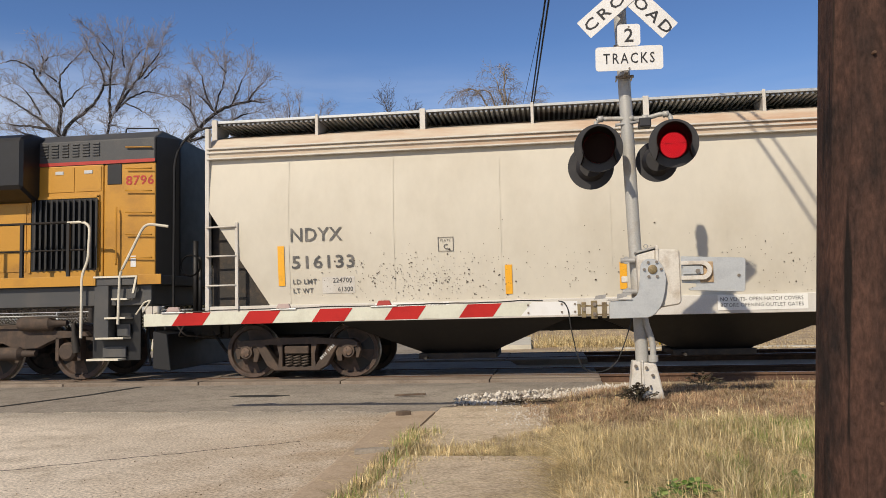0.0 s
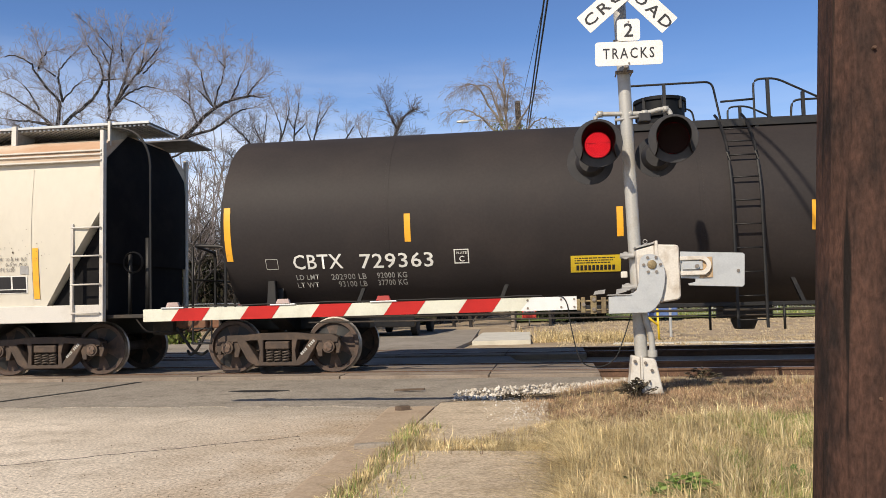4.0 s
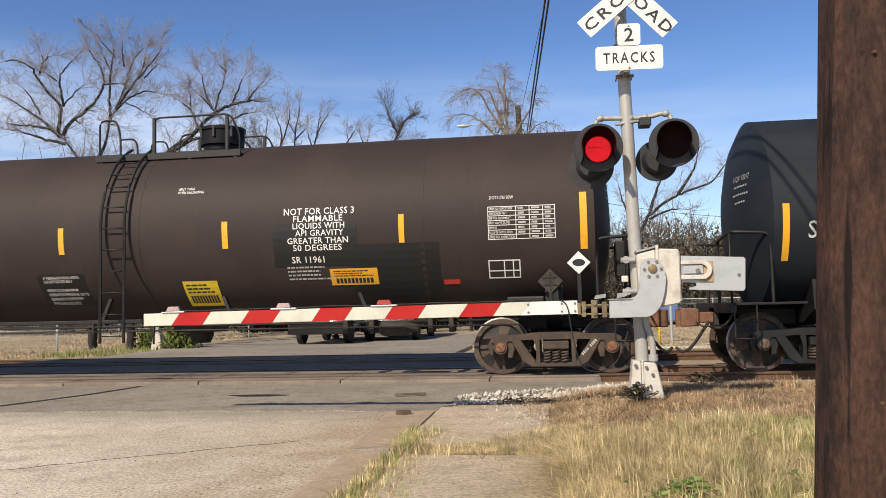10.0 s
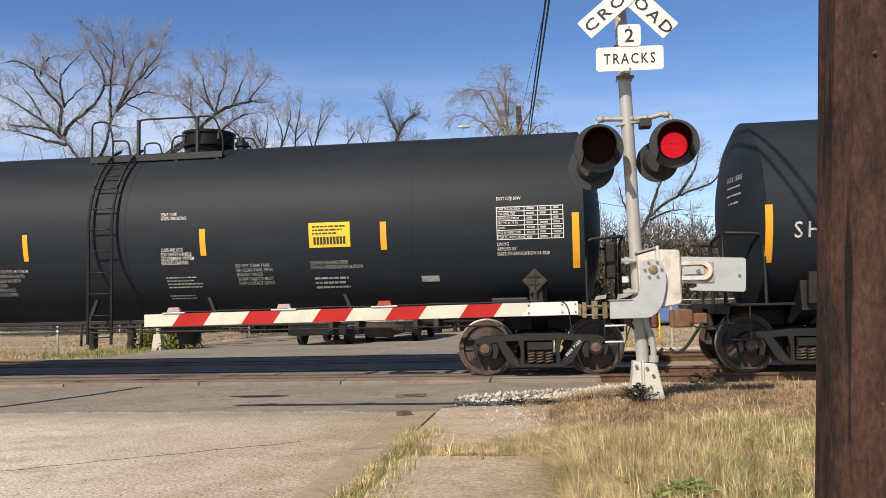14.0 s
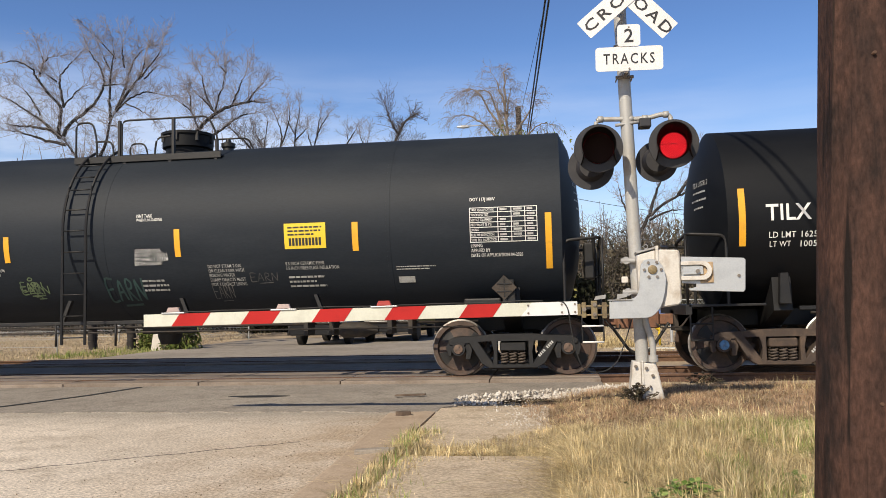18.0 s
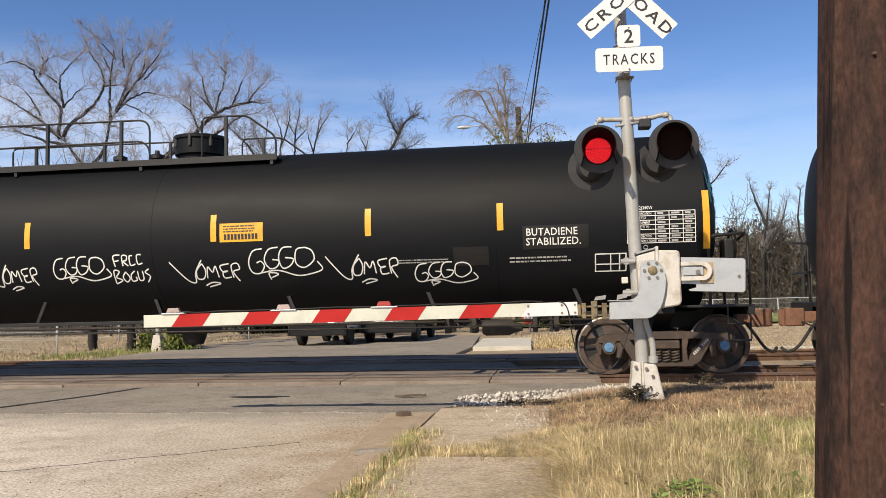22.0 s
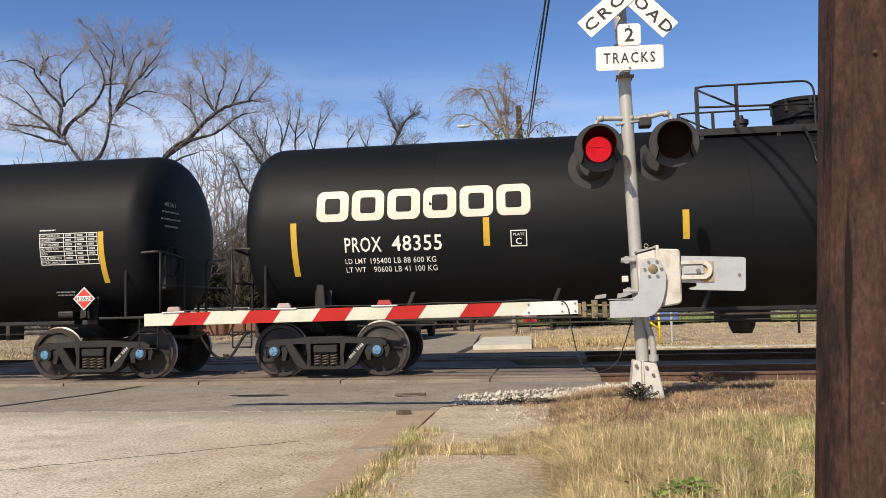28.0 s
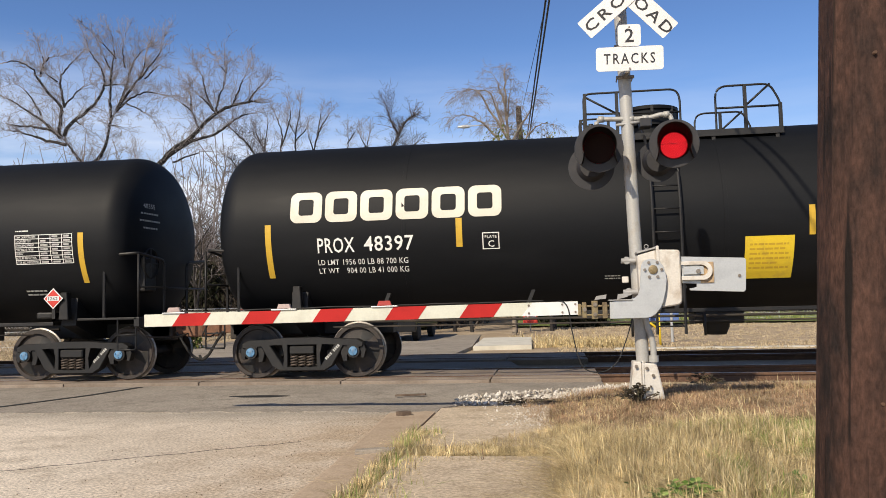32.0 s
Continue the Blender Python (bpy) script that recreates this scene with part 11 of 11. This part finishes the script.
def shrub(x, y, w, h, seed, label, mat="dark_leaf", n=420, size=0.16):
    rnd = random.Random(seed)
    t = thing("shrub", (x, y, ground_height(x, y)), label, "shrub")
    segs, tips = [], []
    for _ in range(7):
        grow(rnd, Vector((rnd.gauss(0, 0.15), rnd.gauss(0, 0.15), 0)), Vector((rnd.gauss(0, 0.4), rnd.gauss(0, 0.3), 1)).normalized(), h * 0.45, 0.03, 2, segs, tips, spread=0.6, up=0.2)
    part("stem", tubes_mesh(segs, "stem", 4), None, t)
    spots = []
    for _ in range(n):
        a, u = rnd.random() * 6.283, rnd.random() ** 0.5
        z = rnd.random() ** 0.8
        k = math.sqrt(max(0.05, 1 - z * z * 0.85)) * (0.8 + 0.35 * noise.noise((a * 2, z * 3, seed)))
        spots.append((Vector((w * u * k * math.cos(a), w * 0.7 * u * k * math.sin(a), h * z)), None))
    part("foliage", leaves_mesh("foliage", spots, rnd, 3, size, mat, 0.12), None, t)
    return t


shrub(-12.4, 25.4, 0.75, 0.85, 3, "olive green weedy shrub beside the street", "tree_leaf", 380, 0.13)
shrub(-13.8, 26.0, 0.6, 0.6, 4, "low green shrub beside the street", "tree_leaf", 260, 0.12)
for i, (x, y, w, h) in enumerate(((-10.8, 38, 1.7, 4.3), (-8.8, 39, 1.6, 4.4), (-7.0, 40, 1.5, 3.6), (-12.8, 41, 1.9, 4.4), (-16.5, 44, 2.0, 3.6), (-19.5, 42, 2.2, 3.8), (-23.0, 43, 2.2, 3.4), (-15.0, 40, 1.6, 2.8), (-26.5, 44, 2.2, 3.2), (0.5, 42, 1.4, 3.0), (1.8, 40, 1.2, 2.2))):
    shrub(x, y, w, h, 40 + i, "dense dark evergreen shrub behind the street", n=1500, size=0.26)


def leafy_tree(x, y, h, w, low, seed, label, mat="tree_leaf", per=5, size=0.17, share=0.55):
    """A young broad-leaved tree: one stem, rising boughs, and leaves in loose clumps at their ends."""
    rnd = random.Random(seed)
    t = thing("tree", (x, y, ground_height(x, y)), label, "tree")
    segs, tips = [], []
    top = Vector((rnd.gauss(0, 0.15), 0, h))
    for i in range(8):
        segs.append((tuple(top * (i / 8)), tuple(top * ((i + 1) / 8)), 0.09 * (1 - i / 9), 0.09 * (1 - (i + 1) / 9)))
    for k in range(int(h * 7)):
        z = rnd.uniform(low, h)
        wide = w * (0.35 + 0.65 * math.sin(math.pi * min(1.0, (z - low) / (h - low) * 0.8 + 0.15)))
        a = rnd.random() * 6.283
        shoot(rnd, top * (z / h), Vector((math.cos(a), math.sin(a), 0.7)).normalized(), wide * rnd.uniform(0.6, 1.2), 0.022, 1, segs, tips)
    part("trunk", tubes_mesh(segs, "trunk", 5), None, t)
    some = [tp for tp in tips if rnd.random() < share]
    part("leaves", leaves_mesh("leaves", some, rnd, per, size, mat, 0.20), None, t, "yellow-green leaves in loose clumps")
    return t


M["olive_leaf"] = island_material("olive_leaf", [(0.10, 0.12, 0.03), (0.19, 0.21, 0.06), (0.30, 0.27, 0.09), (0.24, 0.20, 0.10)], 0.5)
leafy_tree(0.0, 35.5, 6.7, 1.25, 0.8, 61, "young broad-leaved tree with yellow-green leaves", "olive_leaf")
leafy_tree(-1.55, 34.6, 4.0, 1.2, 0.6, 62, "bushy young tree with yellow-green leaves", "olive_leaf", share=0.4)
leafy_tree(0.15, 38.0, 8.9, 1.5, 3.0, 63, "thin tree with scattered pale leaves", "olive_leaf", 3, 0.13, 0.30)
leafy_tree(-3.6, 36.0, 7.7, 0.8, 2.0, 64, "thin tree with scattered green leaves", "tree_leaf", 3, 0.13, 0.34)
leafy_tree(-4.5, 37.0, 6.2, 1.0, 1.5, 65, "thin tree with scattered green leaves", "tree_leaf", 3, 0.13, 0.30)


def field(name, area, n, mat, height, label, seed, width):
    blades(name, area, n, mat, height, label, 0.5, seed, width, 0.10)


def right_field(rnd):
    y = rnd.uniform(21.5, 44)
    return rnd.uniform(-0.4 if y > 29 else 0.2, 0.5 * y + 2), y


def left_field(rnd):
    y = rnd.uniform(21.5, 46)
    return rnd.uniform(-0.72 * y - 2, -13.0 - (y - 21.5) * 0.05), y


def low_green(rnd):
    y = rnd.uniform(22.0, 27)
    return rnd.uniform(-15.5, -12.7), y


def far_green(rnd):
    y = rnd.uniform(41, 60)
    return rnd.uniform(-2, 32), y


field("field_grass", right_field, 48000, "field_straw", lambda x, y: 0.055, "dry pale grass in the field beyond the tracks", 5, 0.03)
field("verge_straw", left_field, 28000, "field_straw", lambda x, y: 0.09, "dry pale grass along the far side", 6, 0.022)
field("field_green", low_green, 2600, "green_grass", lambda x, y: 0.16, "low green weeds beside the street", 7, 0.014)
def far_straw(rnd):
    y = 23.6 + abs(rnd.gauss(0, 3.0))
    x = rnd.uniform(-1.9 if y > 24 else 0.6, 2.4)
    return (x, y) if not -2.6 < x < -0.5 or y > 29.5 else (rnd.uniform(-0.4, 2.4), y)


field("far_straw_clumps", far_straw, 7000, "dry_grass", lambda x, y: 0.20, "tall pale straw clumps beside the street", 17, 0.018)


def make_lawn():
    """Mown green lawn beyond the dry field, following the ground."""
    xs, ys = np.arange(-2.2, 40, 1.4), np.arange(39.5, 64, 1.2)
    v = [(x + 0.5 * noise.noise((x, y, 4)), y + 0.7 * noise.noise((x * 0.5, y, 8)), ground_height(x, y) + 0.10) for y in ys for x in xs]
    w = len(xs)
    f = [(j * w + i, j * w + i + 1, (j + 1) * w + i + 1, (j + 1) * w + i) for j in range(len(ys) - 1) for i in range(w - 1)]
    tagged(new("lawn", raw("lawn", v, f, M["lawn"], True)), "mown green lawn beyond the dry field", "lawn", kind="structure")


M["lawn"] = worn_ground("lawn", (0.15, 0.20, 0.06), (0.20, 0.24, 0.075), (0.30, 0.27, 0.12), grit=0.3, specks=0.1)
make_lawn()
slab("gravel_edge", [(1.7, 22.55), (9.5, 22.2), (9.5, 22.75), (1.8, 23.15)], -0.3, -0.115, "pale_concrete", "pale dusty gravel strip beside the far track", "gravel strip")
field("distant_green", far_green, 16000, "green_grass", lambda x, y: 0.22, "green grass at the field's far edge", 8, 0.04)


def make_far_pole():
    t = thing("street_light_pole", (-1.14, 42.0, -0.05), "tall dark wooden pole with a street lamp arm beyond the tracks", "street light")
    bm = B()
    tube(bm, [(0.02, 0, -0.3), (-0.08, 0, 6.0), (-0.26, 0, 11.83)], 0.22, 14, 0.15)
    part("pole", bm, M["far_pole"], t)
    bm = B()
    tube(bm, bend([(-0.30, 0, 10.55), (-1.0, -0.05, 10.72), (-2.2, -0.1, 10.92), (-2.9, -0.1, 10.90)], 0.3), 0.03, 8)
    part("lamp_arm", bm, M["galvanised"], t)
    bm = B()
    lathe(bm, [(-0.42, 0.0), (-0.38, 0.06), (-0.05, 0.10), (0.16, 0.09), (0.26, 0.05), (0.28, 0.0)], "x", 14, (-3.15, -0.1, 10.88))
    part("lamp_head", bm, M["galvanised"], t, "grey street-lamp head")
    bm = B()
    box(bm, -0.36, -0.12, -0.24, -0.14, 10.2, 10.65, 0.02)
    part("pole_box", bm, M["far_pole"], t)
    return t


make_far_pole()


def make_wires():
    def span(a, b, sag, r, label):
        bm = B()
        a, b = Vector(a), Vector(b)
        pts = [a.lerp(b, u) - Vector((0, 0, sag * 4 * u * (1 - u))) for u in np.linspace(0, 1, 24)]
        tube(bm, pts, r, 6)
        tagged(new("overhead_wire", mesh_of(bm, "overhead_wire", M["wire"])), label, "cable", "wires over the crossing")
    span((2.702, -25.0, 8.23), (-1.109, 41.9, 8.75), 0.04, 0.026, "thick black overhead cable over the crossing")
    span((2.705, -25.0, 8.76), (-1.140, 41.9, 9.10), 0.04, 0.026, "thick black overhead cable over the crossing")
    span((4.118, -25.0, 8.52), (-1.318, 41.9, 11.1), 0.04, 0.011, "thin overhead wire over the crossing")
    span((-1.20, 42.0, 7.4), (16.0, 56.0, 6.6), 0.5, 0.014, "thin service wire across the field")
    span((-1.20, 42.0, 6.2), (-19.0, 50.0, 5.2), 0.5, 0.014, "thin service wire across the street")


make_wires()


def make_fences():
    def fence(pts, h, label, wires=5):
        t = thing("fence", (pts[0][0], pts[0][1], 0), label, "fence")
        o = Vector((pts[0][0], pts[0][1], 0))
        for x, y in pts:
            bm = B()
            tube(bm, [(x - o.x, y - o.y, -0.3), (x - o.x, y - o.y, h)], 0.028, 8)
            part("post", bm, M["galvanised"], t)
        a, b = Vector((*pts[0], 0)) - o, Vector((*pts[-1], 0)) - o
        for i in range(wires):
            z = h * (0.15 + 0.85 * i / (wires - 1))
            bm = B()
            tube(bm, [a + Vector((0, 0, z)), b + Vector((0, 0, z))], 0.020 if i == wires - 1 else 0.005, 5)
            part("wire", bm, M["galvanised"], t)
        # woven mesh, as thin crossing strands
        segs = []
        L = (b - a).length
        d = (b - a).normalized()
        for k in range(int(L / 0.16)):
            p = a + d * (0.16 * k)
            segs.append((tuple(p + Vector((0, 0, 0.05))), tuple(p + d * h + Vector((0, 0, h))), 0.003, 0.003))
            segs.append((tuple(p + d * h + Vector((0, 0, 0.05))), tuple(p + Vector((0, 0, h))), 0.003, 0.003))
        me = tubes_mesh(segs, "mesh", 3)
        me.materials.clear()
        me.materials.append(M["galvanised"])
        tagged(part("mesh", me, None, t), kind="stuff")
    fence([(-15.3 - 2.6 * i, 23.0 + 0.6 * i) for i in range(5)], 1.15, "sagging grey wire fence with steel posts")
    fence([(-13.0 - 3.0 * i, 33.0) for i in range(6)], 1.3, "grey chain-link fence with steel posts")
    fence([(2.0 + 3.4 * i, 45.0) for i in range(8)], 1.25, "grey chain-link fence at the field's edge")
    # tall weathered boards behind the left-hand fence
    t = thing("board_fence", (-30, 48, -0.1), "weathered grey board fence behind the trees", "fence")
    bm = B()
    box(bm, -0.09, 0.09, 0, 0.03, 0, 1.75, 0.004)
    me = mesh_of(bm, "board", M["board_grey"])
    for i in range(86):
        ob = part("board", me, None, t)
        ob.location = (i * 0.195, random.uniform(-0.01, 0.01), random.uniform(-0.04, 0.04))
    bm = B()
    box(bm, -0.1, 16.8, 0.03, 0.08, 0.4, 0.5)
    part("fence_rail", bm, M["board_grey"], t)


make_fences()


# ---- parked and waiting vehicles, buildings ----
M["car_white"] = material("car_white", (0.72, 0.73, 0.74), 0.25, fine=0.02)
M["car_dark"] = material("car_dark", (0.018, 0.019, 0.022), 0.22, fine=0.02)
M["car_glass"] = material("car_glass", (0.02, 0.024, 0.028), 0.06, fine=0.02)
M["chrome"] = material("chrome", (0.75, 0.75, 0.76), 0.15, 1.0, fine=0.02)
M["lamp_clear"] = material("lamp_clear", (0.80, 0.80, 0.78), 0.1, fine=0.02)
M["amber"] = material("amber", (0.65, 0.22, 0.05), 0.25, fine=0.02)
M["brick_red"] = material("brick_red", (0.36, 0.105, 0.06), 0.9, other=(0.28, 0.085, 0.05), scale=2)
M["roof_pale"] = material("roof_pale", (0.50, 0.48, 0.43), 0.8, stretch=(4, 1, 1))
M["roof_brown"] = material("roof_brown", (0.13, 0.10, 0.085), 0.9)
M["wall_tan"] = material("wall_tan", (0.32, 0.28, 0.255), 0.85, other=(0.26, 0.22, 0.20), scale=2)
M["wall_pink"] = material("wall_pink", (0.46, 0.25, 0.20), 0.85, other=(0.50, 0.44, 0.36), scale=1.2)
M["wall_white"] = material("wall_white", (0.62, 0.62, 0.62), 0.7)


def make_car(name, x, y, body, label, category, tall=1.86, w=0.98, length=5.0, bar=False):
    """A car seen from the front: its nose at y, pointing at the track."""
    t = thing(name, (x, y, -0.05), label, category)
    bm = B()
    prism(bm, [(0.0, 0.60), (0.0, 0.95), (0.12, 1.08), (1.25, 1.16), (length - 0.1, 1.18), (length, 0.95), (length, 0.45)], -w, w, "x", 0.05)
    part("body", bm, M[body], t)
    bm = B()
    prism(bm, [(1.15, 1.15), (1.85, tall - 0.06), (2.3, tall), (length - 0.9, tall), (length - 0.25, 1.17)], -w * 0.86, w * 0.86, "x", 0.06)
    part("cabin", bm, M[body], t)
    bm = B()
    a, b = Vector((0, 1.17, 1.19)), Vector((0, 1.80, tall - 0.10))
    q = [bm.verts.new((sx * w * k, p.y - 0.035, p.z + 0.02)) for p, k, sx in ((a, 0.80, -1), (a, 0.80, 1), (b, 0.72, 1), (b, 0.72, -1))]
    bm.faces.new(q)
    bmesh.ops.solidify(bm, geom=bm.faces[:], thickness=0.015)
    part("windscreen", bm, M["car_glass"], t)
    bm = B()
    box(bm, -w * 0.62, w * 0.62, -0.025, 0.02, 0.62, 0.94, 0.015)
    part("grille", bm, M["car_dark"], t)
    for z in (0.68, 0.78, 0.88):
        bm = B()
        box(bm, -w * 0.6, w * 0.6, -0.04, -0.022, z - 0.012, z + 0.012, 0.004)
        part("grille_bar", bm, M["chrome"], t)
    for s in (-1, 1):
        bm = B()
        box(bm, min(s * w * 0.65, s * w * 0.97), max(s * w * 0.65, s * w * 0.97), -0.03, 0.05, 0.78, 0.98, 0.03)
        part("headlight", bm, M["lamp_clear"], t)
        bm = B()
        box(bm, min(s * w * 0.99, s * w * 1.22), max(s * w * 0.99, s * w * 1.22), 1.35, 1.48, 1.14, 1.34, 0.03)
        part("mirror", bm, M[body], t)
        for yy in (0.85, length - 0.95):
            bm = B()
            lathe(bm, [(-0.12, 0.0), (-0.12, 0.24), (-0.13, 0.30), (-0.10, 0.37), (0.10, 0.37), (0.13, 0.30), (0.12, 0.0)], "x", 24, (s * (w - 0.14), yy, 0.37))
            part("tyre", bm, M["rubber"], t)
    bm = B()
    box(bm, -w, w, -0.10, 0.12, 0.34, 0.76, 0.05)
    part("bumper", bm, M["car_dark"], t, "dark front bumper")
    if bar:
        bm = B()
        box(bm, -0.62, 0.62, 2.3, 2.55, tall + 0.01, tall + 0.07, 0.02)
        part("roof_light_bar", bm, M["amber"], t, "low amber light bar on the roof")
    return t


make_car("waiting_suv", -7.85, 26.2, "car_white", "white sport utility vehicle waiting at the crossing", "car", 1.92, 0.98, 4.9, True)
make_car("waiting_pickup", -5.8, 28.0, "car_dark", "dark pickup truck with a chrome bumper on the street", "truck", 1.86, 1.0, 5.4)
make_car("parked_car", -6.0, 52.0, "car_white", "white car parked far down the street", "car", 1.5, 0.9, 4.4)
make_car("parked_car", -2.2, 60.0, "car_dark", "dark car parked far down the street", "car", 1.5, 0.9, 4.4)


def make_house(x, y, w, d, h, ridge, wall, roof, label, seed=0, gable=True):
    t = thing("house", (x, y, -0.05), label, "house")
    bm = B()
    if gable:
        prism(bm, [(-w / 2, 0), (w / 2, 0), (w / 2, h), (0, h + ridge), (-w / 2, h)], 0, d, "y")
    else:
        box(bm, -w / 2, w / 2, 0, d, 0, h)
    part("walls", bm, M[wall], t)
    for s in (-1, 1):
        bm = B()
        if gable:
            prism(bm, [(0, h + ridge + 0.02), (s * (w / 2 + 0.35), h - 0.18), (s * (w / 2 + 0.35), h - 0.06), (0, h + ridge + 0.16)], -0.35, d + 0.35, "y")
        else:
            prism(bm, [(-0.35 if s < 0 else d / 2, h if s < 0 else h + ridge), (d / 2 if s < 0 else d + 0.35, h + ridge if s < 0 else h), (d / 2 if s < 0 else d + 0.35, h + ridge + 0.12 if s < 0 else h + 0.12), (-0.35 if s < 0 else d / 2, h + 0.12 if s < 0 else h + ridge + 0.12)], -w / 2 - 0.3, w / 2 + 0.3, "x")
        part("roof_slope", bm, M[roof], t)
    for k in (-0.28, 0.28):
        bm = B()
        box(bm, k * w - 0.5, k * w + 0.5, -0.03, 0.05, 1.0, 2.3, 0.01)
        win = part("window", bm, M["wall_white"], t)
        bm = B()
        box(bm, k * w - 0.42, k * w + 0.42, -0.045, -0.035, 1.08, 2.22)
        part("pane", bm, M["car_glass"], win)
    return t


make_house(-19.4, 50.0, 7.2, 8.0, 3.0, 2.95, "wall_tan", "roof_brown", "grey-brown gabled house behind the trees")
make_house(-20.4, 44.0, 3.5, 4.0, 2.3, 0.7, "wall_pink", "roof_brown", "low pink brick outbuilding with a brown roof", gable=False)
make_house(12.6, 60.0, 6.4, 6.0, 1.7, 1.1, "brick_red", "roof_pale", "low red shed with a pale roof beyond the field", gable=False)
make_house(-9.5, 72.0, 7.0, 6.0, 2.4, 1.2, "wall_white", "roof_brown", "small white house at the street's end", gable=False)


def make_yellow_barrier():
    t = thing("pipe_barrier", (3.05, 24.2, -0.14), "yellow painted pipe barrier beside the tracks", "barrier")
    for pts in ([(0.12, 0, 0), (0.10, 0, 0.95)], [(-0.35, 0, 0.85), (0.11, 0, 0.45)]):
        bm = B()
        tube(bm, pts, 0.035, 8)
        part("pipe", bm, M["yellow_label"], t)
    t = thing("fence_post", (3.85, 26.5, -0.14), "grey steel fence post at the field corner", "post")
    bm = B()
    tube(bm, [(0, 0, 0), (0, 0, 1.2)], 0.045, 10)
    part("post", bm, M["galvanised"], t)
    t = thing("utility_box", (5.0, 38.0, -0.1), "blue metal box beyond the field", "utility box")
    bm = B()
    box(bm, -0.8, 0.8, -0.4, 0.4, 0.35, 1.1, 0.04)
    part("casing", bm, material("blue_paint", (0.10, 0.17, 0.40), 0.5), t)
    t = thing("red_sign", (-0.95, 36.0, -0.1), "small red and white roadside sign", "sign")
    bm = B()
    box(bm, -0.32, 0.32, -0.015, 0.015, 0.45, 0.95, 0.01)
    part("plate", bm, M["placard_red"], t)
    bm = B()
    box(bm, -0.25, 0.25, -0.022, -0.016, 0.66, 0.74)
    part("blank_bar", bm, M["sign_white"], t)
    bm = B()
    tube(bm, [(0, 0.03, 0), (0, 0.03, 1.0)], 0.03, 8)
    part("post", bm, M["galvanised"], t)


make_yellow_barrier()


def motions():
    """The train rolls by, its wheels turn, and the vanes added to the lamps open and shut."""
    times = [0, 2, 4, 6, 8, 10, 12, 13, 14, 15, 16, 18, 20, 22, 24, 26, 28, 30, 32]
    for car, s0 in CARS:
        walk(car, [(t, pose(s0 - travel(t), TRACK_Y, 0)) for t in times])
    steps = [i * 0.125 for i in range(257)]
    for w in WHEELS:
        at = w.location.copy()
        walk(w, [(t, pose(*at, 0, -math.degrees(travel(t) / AXLE_Z), 0)) for t in steps])
    # alternate flashing: each added vane lies edge-on while its lamp shows
    period, start = 1.192, 0.233
    for n, vane in ((i % 2, v) for i, v in enumerate(ADDED_VANES)):
        lag, lit = (0.0, 0.53) if n == 0 else (0.418, 0.602)
        rows = [(0.0, vane_pose(0.0, lag, period, start, lit))]
        k = -2
        while True:
            t = start + period * (k + lag)
            late = 0.46 if n == 1 and 1.8 < t < 2.2 else 0.0
            for at, open_now in ((t + late, True), (t + lit, False)):
                a, b = at - 0.02, at + 0.02
                if a > 0.05 and b < 31.95:
                    rows += [(a, vane_at(not open_now)), (b, vane_at(open_now))]
            if t > 32:
                break
            k += 1
        rows.append((32.0, vane_pose(32.0, lag, period, start, lit)))
        rows.sort(key=lambda r: r[0])
        walk(vane, rows)


def vane_at(is_open):
    return pose(0, 0, 0, 96.5 if is_open else 10, 0, 0)


def vane_pose(t, lag, period, start, lit):
    return vane_at(((t - start) / period - lag) % 1 < lit / period)


motions()
